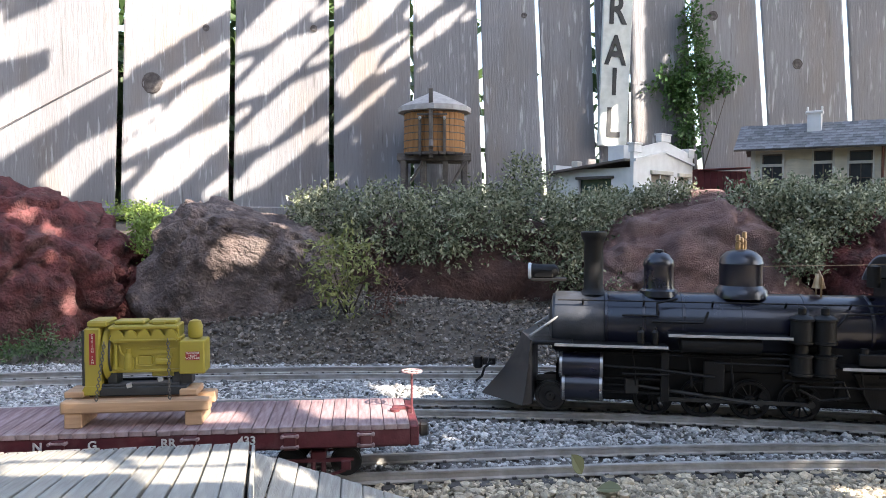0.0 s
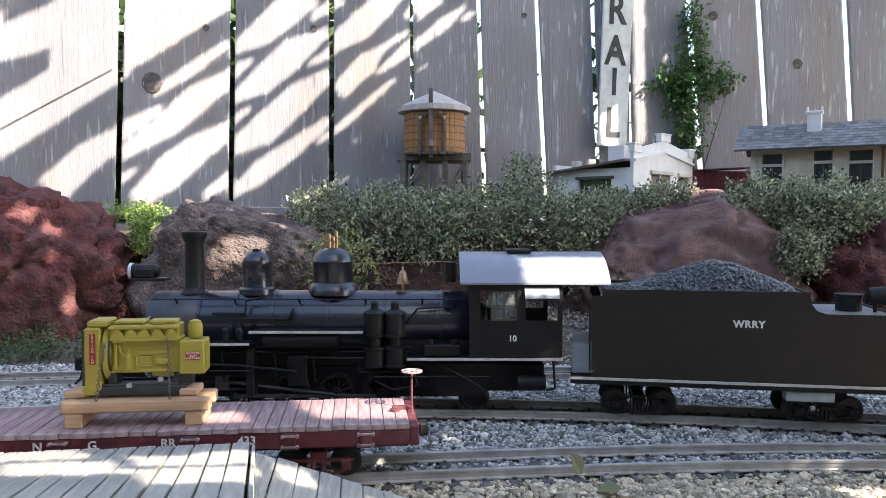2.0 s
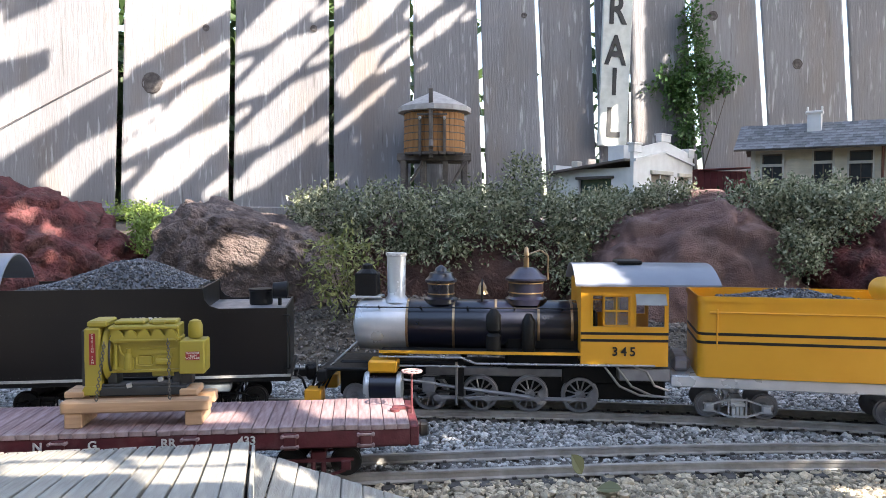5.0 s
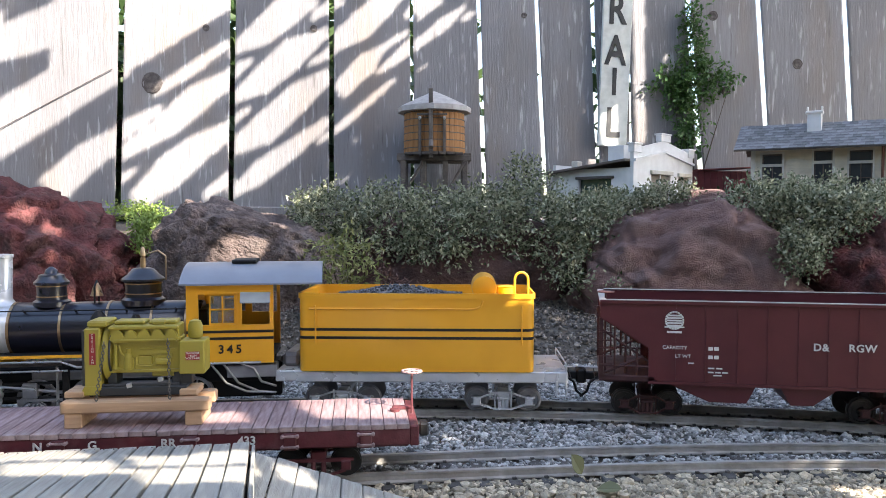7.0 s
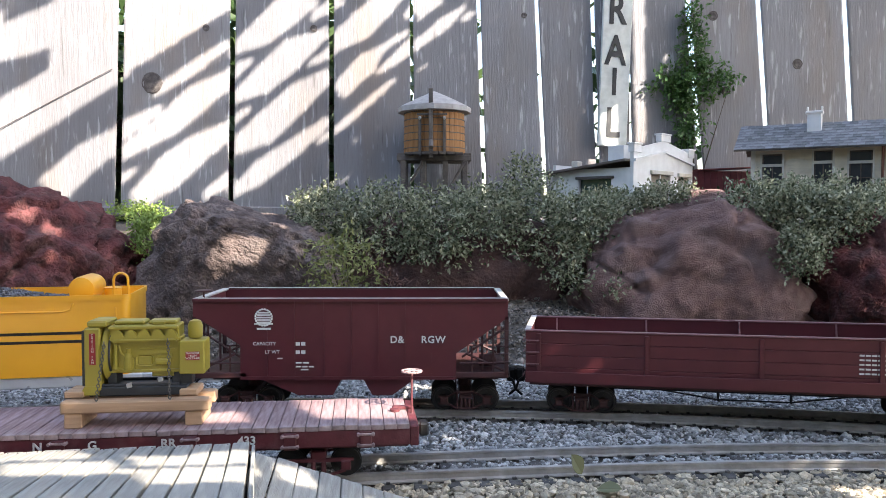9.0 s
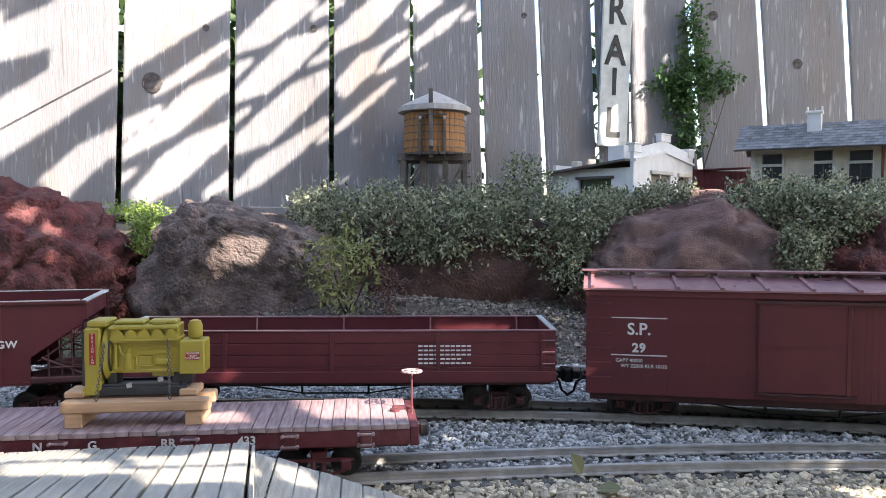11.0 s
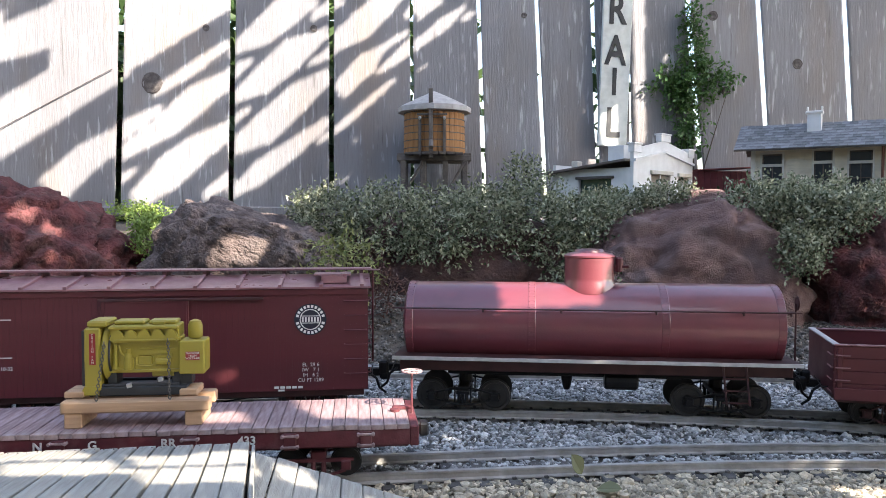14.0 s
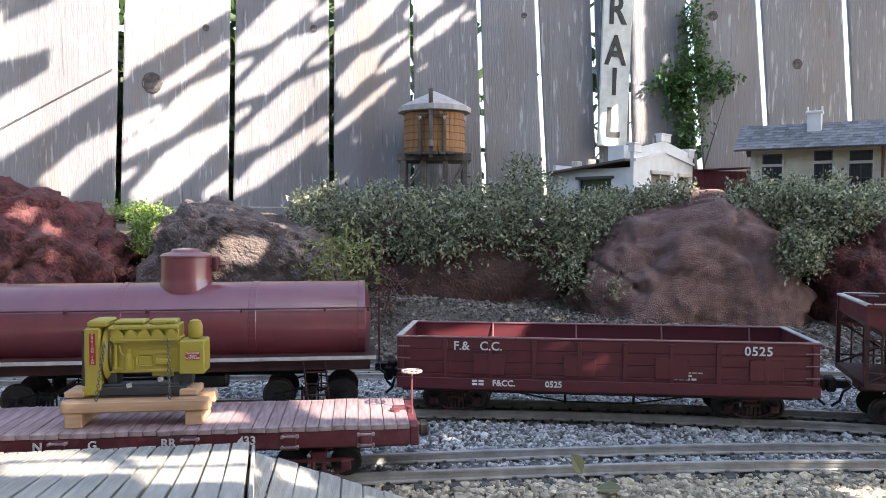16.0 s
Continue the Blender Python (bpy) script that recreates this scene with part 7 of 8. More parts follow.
def make_black_tender():
    v = vehicle("coal_tender", "black coal tender with white lettering and heaped coal", "tender", 0.7308, 0.09)
    part("deck", box(-0.158, 0.157, -0.056, 0.056, 0.0365, 0.0435, 0.001), BLACK_DULL, v)
    for s in (-1, 1):
        part("deck_edge", box(-0.158, 0.157, *sorted((s * 0.0562, s * 0.0578)), 0.0415, 0.044), PALE_EDGE, v, "pale strip along the deck")
    body = [(-0.137, 0.0437), (0.1535, 0.0437), (0.1535, 0.1125), (0.085, 0.1125), (0.076, 0.1155), (0.071, 0.122), (0.0695, 0.1335), (-0.127, 0.1335), (-0.127, 0.127), (-0.137, 0.126)]
    for s in (-1, 1):
        bm = prism(body, *sorted((s * 0.0555, s * 0.0535)))
        part("side", bm, TENDER_BLACK, v)
    part("rear_wall", box(0.1515, 0.1535, -0.0535, 0.0535, 0.0437, 0.1125), TENDER_BLACK, v)
    part("front_wall", box(-0.137, -0.135, -0.0535, 0.0535, 0.0437, 0.118), TENDER_BLACK, v)
    part("tank_top", box(0.0695, 0.1515, -0.0535, 0.0535, 0.1075, 0.1105), FRAME_GREY, v, "grey tank top")
    part("bunker_wall", box(0.0675, 0.0695, -0.0535, 0.0535, 0.108, 0.1335), TENDER_BLACK, v)
    part("bunker_floor", box(-0.135, 0.0675, -0.0535, 0.0535, 0.112, 0.115), BLACK_DULL, v)
    bm = bmesh.new()
    rivets(bm, np.arange(-0.13, 0.15, 0.0075), -0.0556, (0.0465, 0.109))
    part("rivets", bm, TENDER_BLACK, v)
    coal_heap(v, -0.128, 0.067, 0.052, 0.1285, 0.029, 0.62, 5)
    bm = turned([(0.012, 0), (0.0125, 0.002), (0.0125, 0.014), (0.0135, 0.015), (0.0135, 0.017), (0.001, 0.018)], 18, "Z", (0.122, 0, 0.1105))
    part("water_hatch", bm, BLACK_DULL, v, "round black water hatch", True)
    bm = turned([(0.001, 0), (0.008, 0.001), (0.009, 0.012), (0.0098, 0.016), (0.008, 0.017)], 16, "X", (0.135, -0.012, 0.127))
    rod((0.143, -0.012, 0.110), (0.143, -0.012, 0.119), 0.002, bm)
    part("backup_light", bm, BLACK_DULL, v, "black backup light", True)
    words("lettering", "WRRY", 0.0095, WHITE_PAINT, v, pose(0.0138, -0.0559, 0.1010, 90, 0, 0), "white block lettering", bold=0.00035, spacing=1.15)
    bm = pipe([(0.150, -0.056, 0.05), (0.156, -0.058, 0.05), (0.156, -0.058, 0.105), (0.150, -0.056, 0.105)], 0.0009)
    pipe([(-0.135, -0.056, 0.05), (-0.139, -0.058, 0.05), (-0.139, -0.058, 0.115), (-0.135, -0.056, 0.115)], 0.0009, bm)
    part("grab_iron", bm, BLACK_DULL, v)
    bm = box(-0.157, -0.132, -0.04, 0.04, 0.044, 0.075, 0.001)
    part("footplate_box", bm, BLIND, v, "grey footplate step")
    for x in (-0.088, 0.092):
        truck(v, x, 0.025, 0.0128, BLACK_DULL, WHEEL)
    part("tool_box", box(0.020 + 0.03, 0.05 + 0.045, -0.052, -0.035, 0.026, 0.036, 0.001), BLIND, v, "small grey tool box")
    coupler(v, 0.157, 1)


def make_yellow_engine():
    v = vehicle("steam_locomotive", "black and yellow steam locomotive with silver smokebox and stack", "locomotive", 1.1199, 0.09)
    zc, R = 0.0885, 0.0275
    boiler_part(v, "boiler", -0.106, 0.085, R, zc, BLACK, "glossy black boiler with brass bands")
    sb = boiler_part(v, "smokebox", -0.158, -0.105, R + 0.0003, zc, SILVER, "bright silver smokebox")
    part("smokebox_door", turned([(R * 0.94, 0), (R * 0.9, -0.003), (R * 0.5, -0.006), (0.004, -0.0085), (0.001, -0.0085)], 28, "X", (-0.158, 0, zc)), SILVER, sb, smooth=True)
    for x in (-0.105, -0.055, -0.01, 0.035, 0.07):
        part("boiler_band", turned([(R, x - 0.0014), (R + 0.0007, x - 0.0012), (R + 0.0007, x + 0.0012), (R, x + 0.0014)], 36, "X", (0, 0, zc), caps=False), BRASS, v, "brass boiler band", True)
    part("firebox", box(0.0, 0.085, -0.025, 0.025, 0.045, 0.09, 0.003), BLACK_DULL, v)
    dome(v, "smokestack", -0.119, zc + R - 0.003, [(0.0165, 0), (0.0125, 0.003), (0.0098, 0.007), (0.0105, 0.050), (0.0118, 0.0505), (0.0118, 0.0535), (0.0098, 0.054), (0.008, 0.045)], SILVER, "bright silver smokestack")
    dome(v, "sand_dome", -0.070, zc + R - 0.004, [(0.019, 0), (0.0185, 0.005), (0.015, 0.007), (0.0145, 0.010), (0.0145, 0.022), (0.0175, 0.0235), (0.0175, 0.0255), (0.0135, 0.029), (0.0125, 0.033), (0.007, 0.0345), (0.006, 0.038), (0.002, 0.041), (0.0005, 0.0415)], BLACK, "black fluted sand dome with brass trim")
    sd = dome(v, "steam_dome", 0.0227, zc + R - 0.004, [(0.0225, 0), (0.0225, 0.006), (0.019, 0.0085), (0.0185, 0.012), (0.0185, 0.024), (0.0225, 0.026), (0.0225, 0.028), (0.0165, 0.0325), (0.011, 0.0385), (0.007, 0.0395), (0.001, 0.040)], BLACK, "black fluted steam dome with brass trim")
    for x, r_, z_ in ((-0.070, 0.0149, 0.0105), (-0.070, 0.0149, 0.0215), (0.0227, 0.0189, 0.0125), (0.0227, 0.0189, 0.0232)):
        bm = turned([(r_ - 0.001, z_ - 0.0008), (r_ + 0.0003, z_ - 0.0006), (r_ + 0.0003, z_ + 0.0006), (r_ - 0.001, z_ + 0.0008)], 28, "Z", (x, 0, zc + R - 0.004), caps=False)
        part("dome_trim", bm, BRASS, v, smooth=True)
    bm = turned([(0.001, 0), (0.003, 0.001), (0.003, 0.012), (0.0012, 0.013), (0.003, 0.0145), (0.0022, 0.022), (0.0005, 0.024)], 10, "Z", (0.0227, 0, zc + R + 0.034))
    pipe([(0.026, 0, zc + R + 0.050), (0.038, 0, zc + R + 0.054), (0.046, 0, zc + R + 0.048), (0.046, 0, zc + R + 0.022)], 0.0009, bm)
    part("whistle", bm, BRASS, sd, "brass whistle with curved pipe", True)
    bl = part("bell", turned([(0.0066, 0), (0.0052, 0.004), (0.004, 0.009), (0.002, 0.0125), (0.001, 0.014)], 16, "Z", (-0.025, 0, zc + R + 0.006)), BRASS, v, "small brass bell", True)
    part("bell_bracket", pipe([(-0.025, -0.008, zc + R - 0.002), (-0.025, -0.008, zc + R + 0.016), (-0.025, 0, zc + R + 0.022), (-0.025, 0.008, zc + R + 0.016), (-0.025, 0.008, zc + R - 0.002)], 0.001), BLACK_DULL, bl)
    hm = box(-0.163, -0.139, -0.011, 0.011, 0.120, 0.145, 0.001)
    turned([(0.012, 0.145), (0.006, 0.149), (0.006, 0.153), (0.002, 0.155)], 12, "Z", (-0.151, 0, 0), hm)
    hl = part("headlight", hm, BLACK_DULL, v, "black box headlight with chimney")
    part("lens", turned([(0.009, -0.1632), (0.001, -0.1638)], 18, "X", (0, 0, 0.132)), GLASS, hl)
    part("headlight_bracket", box(-0.168, -0.134, -0.012, 0.012, 0.1175, 0.120, 0.0005), SILVER, v)
    bm = bmesh.new()
    for s in (-1, 1):
        rod((-0.165, s * 0.024, zc + 0.021), (0.082, s * 0.024, zc + 0.021), 0.0008, bm, 6)
        for x in (-0.135, -0.09, -0.04, 0.01, 0.06):
            rod((x, s * 0.019, zc + 0.019), (x, s * 0.025, zc + 0.022), 0.001, bm, 6)
    pipe([(-0.165, -0.024, zc + 0.021), (-0.169, 0, zc + 0.024), (-0.165, 0.024, zc + 0.021)], 0.0008, bm, 6)
    part("handrail", bm, BLACK_DULL, v)
    for s in (-1, 1):
        b = part("running_board", box(-0.130, 0.078, *sorted((s * 0.026, s * 0.053)), 0.0650, 0.0672, 0.0004), BLACK_DULL, v)
        part("board_edge", box(-0.130, 0.078, *sorted((s * 0.0528, s * 0.054)), 0.0655, 0.0685), YELLOW, b, "yellow running board edge")
        bm = bmesh.new()
        turned([(0.006, 0.063), (0.0078, 0.065), (0.0078, 0.083), (0.005, 0.086), (0.0078, 0.089), (0.0078, 0.104), (0.003, 0.111)], 14, "Z", (-0.012, s * 0.041, 0), bm)
        turned([(0.006, 0.063), (0.007, 0.065), (0.007, 0.098), (0.003, 0.106)], 14, "Z", (0.024, s * 0.040, 0), bm)
        parts("air_pump", bm, BLACK_DULL, v, "black air pump or feed heater", True)
        cyl = turned([(0.011, -0.142), (0.0145, -0.141), (0.0145, -0.111), (0.011, -0.110)], 24, "X", (0, s * 0.047, 0.030))
        c = part("cylinder", cyl, BLACK, v, "black cylinder with silver ends", True)
        for x in (-0.143, -0.110):
            rm = turned([(0.006, x - 0.004), (0.0135, x - 0.003), (0.0152, x - 0.001), (0.0152, x + 0.003), (0.013, x + 0.0035)], 24, "X", (0, s * 0.047, 0.030))
            part("cylinder_cover", rm, SILVER, c, "silver cylinder cover", True)
        part("steam_chest", box(-0.141, -0.111, *sorted((s * 0.034, s * 0.059)), 0.0455, 0.0585, 0.002), YELLOW, v, "yellow steam chest")
        vm = bmesh.new()
        rod((-0.110, s * 0.05, 0.038), (-0.07, s * 0.05, 0.034), 0.0014, vm)
        rod((-0.110, s * 0.05, 0.052), (-0.04, s * 0.05, 0.052), 0.0012, vm)
        pipe([(-0.13, s * 0.054, 0.062), (-0.045, s * 0.054, 0.062), (-0.03, s * 0.054, 0.056), (0.09, s * 0.054, 0.056), (0.15, s * 0.054, 0.056)], 0.0013, vm)
        for q in (0.0, 0.012):
            pipe([(0.10 + q, s * 0.053, 0.055), (0.115 + q, s * 0.053, 0.035), (0.135 + q, s * 0.053, 0.026), (0.165, s * 0.053, 0.024)], 0.0012, vm)
        pipe([(0.13, s * 0.053, 0.055), (0.142, s * 0.053, 0.05), (0.15, s * 0.053, 0.036), (0.165, s * 0.05, 0.03)], 0.0012, vm)
        rod((-0.05, s * 0.049, 0.012), (-0.05, s * 0.049, 0.056), 0.0015, vm)
        parts("pipe", vm, STEEL, v, "bright steel pipes below the running board")
    running_gear(v, (-0.079, -0.0266, 0.026, 0.0786), 0.0187, FRAME_GREY, FRAME_GREY, 0.036, -0.109, 0.030)
    part("frame_bar", box(-0.085, 0.11, -0.020, -0.017, 0.036, 0.046, 0.001), FRAME_GREY, v, "weathered grey frame bar")
    part("ashpan", box(0.06, 0.16, -0.024, 0.024, 0.030, 0.055, 0.002), BLACK_DULL, v)
    part("rear_step_plate", box(0.115, 0.166, -0.052, -0.03, 0.040, 0.053, 0.001), FRAME_GREY, v)
    ob = shared("pilot_wheelset", wheelset_mesh(0.0128, FRAME_GREY), v, pose(-0.161, 0, 0.0128))
    WHEELS.append((ob, (-0.161, 0, 0.0128), 0.0128))
    part("pilot_beam", box(-0.196, -0.186, -0.052, 0.052, 0.034, 0.046, 0.001), BLACK_DULL, v)
    part("pilot_deck", box(-0.190, -0.135, -0.045, 0.045, 0.044, 0.0475, 0.001), BLACK_DULL, v)
    bm = bmesh.new()
    for k in range(9):
        y = -0.044 + 0.011 * k
        rod((-0.193, y, 0.036), (-0.200 - 0.018 * (1 - abs(y) / 0.05), y * 0.8, 0.008), 0.0012, bm, 5)
    part("cowcatcher", bm, BLACK_DULL, v)
    for s in (-1, 1):
        part("footboard", box(-0.210, -0.192, s * 0.040 - 0.010, s * 0.040 + 0.010, 0.009, 0.025, 0.001), YELLOW, v, "yellow pilot footboard")
        part("smokebox_brace", rod((-0.186, s * 0.03, 0.047), (-0.158, s * 0.018, 0.072), 0.0014), STEEL, v, "bright smokebox brace")
        part("lifting_pin", rod((-0.196, s * 0.05, 0.044), (-0.196, s * 0.05, 0.058), 0.0008), STEEL, v)
    coupler(v, -0.196, -1, 0.036)
    cab(v, 0.076, 0.163, 0.0555, 0.1385, 0.054, YELLOW, ((0.088, 0.125, 0.0955, 0.127), (0.131, 0.159, 0.0955, 0.129)), (0.070, 0.213, 0.060, 0.1385, 0.157), CAB_ROOF, YELLOW)
    for z in (0.0815, 0.0885):
        part("stripe", box(0.076, 0.163, -0.0545, -0.0538, z - 0.0013, z + 0.0013), BLACK_PAINT, v, "black stripe")
    words("number", "345", 0.0125, BLACK_PAINT, v, pose(0.119, -0.0544, 0.0700, 90, 0, 0), "dark engine number", bold=0.0002, spacing=1.4)


def make_yellow_tender():
    v = vehicle("coal_tender", "bright yellow coal tender with black stripes on silver frame", "tender", 1.4437, 0.085)
    part("deck", box(-0.151, 0.152, -0.050, 0.050, 0.0350, 0.0465, 0.001), SILVER, v, "silver tender deck")
    bm = bmesh.new()
    pts = [(-0.126 + 0.010, -0.052), (0.117 - 0.010, -0.052)]
    ring = []
    for cx, cy, a0 in ((0.109, 0.044, 0), (-0.118, 0.044, 90), (-0.118, -0.044, 180), (0.109, -0.044, 270)):
        for k in range(6):
            a = radians(a0 + 18 * k)
            ring.append((cx + 0.008 * math.cos(a), cy + 0.008 * math.sin(a)))
    n = len(ring)

    def band(z0, z1, grow, bm, shrink=0.0):
        def g(p, d):
            cx = -0.0045
            return (p[0] + d * math.copysign(1, p[0] - cx), p[1] + d * math.copysign(1, p[1]))
        a = [bm.verts.new((*g(p, grow), z0)) for p in ring]
        b = [bm.verts.new((*g(p, grow), z1)) for p in ring]
        c = [bm.verts.new((*g(p, grow - 0.0018), z1)) for p in ring]
        d = [bm.verts.new((*g(p, grow - 0.0018), z0)) for p in ring]
        for k in range(n):
            q = (k + 1) % n
            bm.faces.new((a[k], a[q], b[q], b[k]))
            bm.faces.new((b[k], b[q], c[q], c[k]))
            bm.faces.new((c[k], c[q], d[q], d[k]))
            bm.faces.new((d[k], d[q], a[q], a[k]))
        bmesh.ops.recalc_face_normals(bm, faces=bm.faces[:])
        return bm
    part("tank", band(0.0465, 0.1255, 0, bm), YELLOW, v, "bright yellow tank with rounded corners", True)
    for z in (0.0815, 0.090):
        part("stripe", band(z - 0.0014, z + 0.0014, 0.0003, bmesh.new()), BLACK_PAINT, v, "black stripe round the tank", True)
    part("rim", band(0.122, 0.1275, 0.0012, bmesh.new()), YELLOW, v, smooth=True)
    part("tank_top", box(-0.118, 0.110, -0.048, 0.048, 0.112, 0.1175), YELLOW, v)
    bm = pipe([(-0.115, -0.0525, 0.1115), (0.055, -0.0525, 0.1115), (0.062, -0.0525, 0.114), (0.064, -0.0525, 0.12)], 0.001)
    for x in (-0.108, 0.104):
        rod((x, -0.0535, 0.075), (x, -0.0535, 0.115), 0.0008, bm)
    part("bead", bm, YELLOW, v)
    coal_heap(v, -0.10, 0.045, 0.046, 0.119, 0.0115, 0.5, 9, 700)
    bm = turned([(0.006, -0.030), (0.0125, -0.028), (0.0135, -0.02), (0.0135, 0.02), (0.0125, 0.028), (0.006, 0.030)], 24, "Y", (0.066, 0, 0.131))
    part("air_reservoir", bm, YELLOW, v, "yellow cylindrical reservoir across the deck", True)
    bm = turned([(0.009, 0), (0.009, 0.012), (0.010, 0.013), (0.001, 0.0145)], 16, "Z", (0.091, 0, 0.1175))
    part("water_hatch", bm, YELLOW, v, smooth=True)
    pts = [(0.098, -0.03, 0.118)] + [(0.105 - 0.007 * math.cos(a), -0.03, 0.141 + 0.007 * math.sin(a)) for a in np.linspace(0, math.pi, 8)] + [(0.112, -0.03, 0.06)]
    part("grab_loop", pipe(pts, 0.0013), YELLOW, v, "tall yellow grab loop")
    for x in (-0.0845, 0.086):
        truck(v, x, 0.0275, 0.0125, SILVER, FRAME_GREY)
    bm = pipe([(0.150, -0.048, 0.046), (0.150, -0.048, 0.055), (0.150, 0.048, 0.055), (0.150, 0.048, 0.046)], 0.0008)
    pipe([(0.140, -0.049, 0.045), (0.140, -0.050, 0.022), (0.150, -0.050, 0.022), (0.150, -0.049, 0.045)], 0.0012, bm)
    part("rear_rail", bm, SILVER, v, "silver rear rail and step")
    bm = box(-0.149, -0.13, -0.03, 0.03, 0.0465, 0.062, 0.004)
    part("footplate_box", bm, FRAME_GREY, v)
    coupler(v, 0.152, 1)


def underframe(v, half, z0, z1, width, material):
    part("underframe", box(-half + 0.004, half - 0.004, -width, width, z0, z1, 0.001), material, v)
    bm = box(-half * 0.62, half * 0.62, -0.010, 0.010, z0 - 0.010, z0, 0.001)
    for s in (-1, 1):
        rod((-half * 0.55, s * 0.028, z0), (-0.035, s * 0.028, z0 - 0.013), 0.0009, bm, 5)
        rod((-0.035, s * 0.028, z0 - 0.013), (0.035, s * 0.028, z0 - 0.013), 0.0009, bm, 5)
        rod((0.035, s * 0.028, z0 - 0.013), (half * 0.55, s * 0.028, z0), 0.0009, bm, 5)
        for x in (-0.035, 0.035):
            rod((x, s * 0.028, z0 - 0.014), (x, s * 0.028, z0), 0.0013, bm, 5)
    turned([(0.007, -0.02), (0.008, -0.018), (0.008, 0.012), (0.007, 0.014)], 12, "X", (0.02, 0.018, z0 - 0.008), bm)
    parts("truss_rod", bm, BLACK_DULL, v, "")


def make_hopper():
    v = vehicle("hopper_car", "red oxide hopper car with white herald and lettering", "freight car", 1.7948, 0.11, "freight cars of the train")
    w = 0.056
    side = [(-0.1607, 0.1215), (0.1607, 0.1215), (0.1607, 0.1015), (0.157, 0.1005), (0.108, 0.0665), (0.108, 0.0397), (-0.113, 0.0397), (-0.113, 0.0755), (-0.152, 0.1015), (-0.1607, 0.1025)]
    for s in (-1, 1):
        ob = part("side_sheet", prism(side, *sorted((s * w, s * (w - 0.0016)))), OXIDE, v)
        bm = bmesh.new()
        for x in (-0.086, -0.058, -0.028, 0.0, 0.028, 0.055, 0.082):
            box(x - 0.0009, x + 0.0009, *sorted((s * w, s * (w + 0.0009))), 0.041, 0.1195, bm=bm)
        box(-0.113, 0.108, *sorted((s * w, s * (w + 0.002))), 0.0397, 0.0425, bm=bm)
        box(-0.1607, 0.1607, *sorted((s * (w + 0.0003), s * (w + 0.003))), 0.1195, 0.123, 0.0005, bm)
        part("side_rib", bm, OXIDE, ob)
    # sloping ends and top rims
    for d in (-1, 1):
        bm = bmesh.new()
        pts = [(d * 0.159, 0.1215), (d * 0.159, 0.104), (d * 0.06, 0.040), (d * 0.058, 0.042), (d * 0.1575, 0.106), (d * 0.1575, 0.1215)]
        prism(pts, -w + 0.002, w - 0.002, bm)
        part("slope_sheet", bm, OXIDE, v)
        part("end_rim", box(*sorted((d * 0.1545, d * 0.1615)), -w, w, 0.1205, 0.1228, 0.0005), PALE_EDGE, v, "pale hopper end rim")
        for s in (-1, 1):
            bm = box(*sorted((d * 0.1575, d * 0.1615)), *sorted((s * (w - 0.004), s * w)), 0.044, 0.104)
            rod((d * 0.157, s * (w - 0.003), 0.048), (d * 0.118, s * (w - 0.003), 0.066), 0.0014, bm, 6)
            rod((d * 0.135, s * (w - 0.006), 0.048), (d * 0.135, s * (w - 0.006), 0.088), 0.0012, bm, 6)
            part("end_post", bm, OXIDE_DARK, v)
            bm = bmesh.new()
            rod((d * 0.114, s * (w - 0.004), 0.062), (d * 0.158, s * (w - 0.004), 0.092), 0.0012, bm, 6)
            rod((d * 0.112, s * (w - 0.002), 0.056), (d * 0.160, s * (w - 0.002), 0.056), 0.0010, bm, 6)
            rod((d * 0.124, s * (w - 0.002), 0.047), (d * 0.124, s * (w - 0.002), 0.074), 0.0010, bm, 6)
            rod((d * 0.146, s * (w - 0.002), 0.047), (d * 0.146, s * (w - 0.002), 0.096), 0.0010, bm, 6)
            parts("end_brace", bm, OXIDE_DARK, v)
        bm = bmesh.new()
        for z in (0.058, 0.066, 0.074, 0.082, 0.09):
            rod((d * 0.1615, -w - 0.0015, z), (d * 0.1485, -w - 0.0015, z), 0.0006, bm, 5)
        part("ladder", bm, OXIDE_DARK, v)
        part("end_sill", box(*sorted((d * 0.106, d * 0.1615)), -w, w, 0.0405, 0.0470, 0.001), OXIDE_DARK, v)
        coupler(v, d * 0.160, d)
    part("underframe", box(-0.155, 0.155, -0.012, 0.012, 0.030, 0.0415, 0.001), OXIDE_DARK, v, "dark centre sill")
    bm = turned([(0.002, 0.132), (0.0065, 0.133), (0.0065, 0.150), (0.002, 0.151)], 14, "X", (0, -0.030, 0.0545), caps=False)
    part("brake_cylinder", bm, OXIDE_DARK, v, smooth=True)
    bm = rod((-0.155, -0.038, 0.047), (-0.155, -0.038, 0.128), 0.0010)
    turned([(0.0085, 0.1285), (0.0092, 0.1292), (0.0085, 0.1299)], 18, "Z", (-0.155, -0.038, 0), bm)
    part("brake_wheel", bm, OXIDE_DARK, v, "brake wheel on a thin staff")
    for a, b, c, d in ((-0.095, -0.010, -0.019, -0.054), (0.012, 0.066, 0.042, 0.022)):
        bm = bmesh.new()
        prism([(a, 0.040), (b, 0.040), (c, 0.0225), (d, 0.0225)], -w + 0.003, w - 0.003, bm)
        part("hopper_bay", bm, OXIDE, v, "sloping discharge bay")
    tm = bmesh.new()
    for s in (-1, 1):
        box(-0.1545, 0.1545, *sorted((s * (w - 0.0016), s * (w + 0.003))), 0.1228, 0.1236, bm=tm)
    part("top_rim", tm, PALE_EDGE, v, "pale hopper top rim")
    for x in (-0.112, 0.118):
        truck(v, x, 0.0225, 0.0128, OXIDE_DARK, WHEEL)
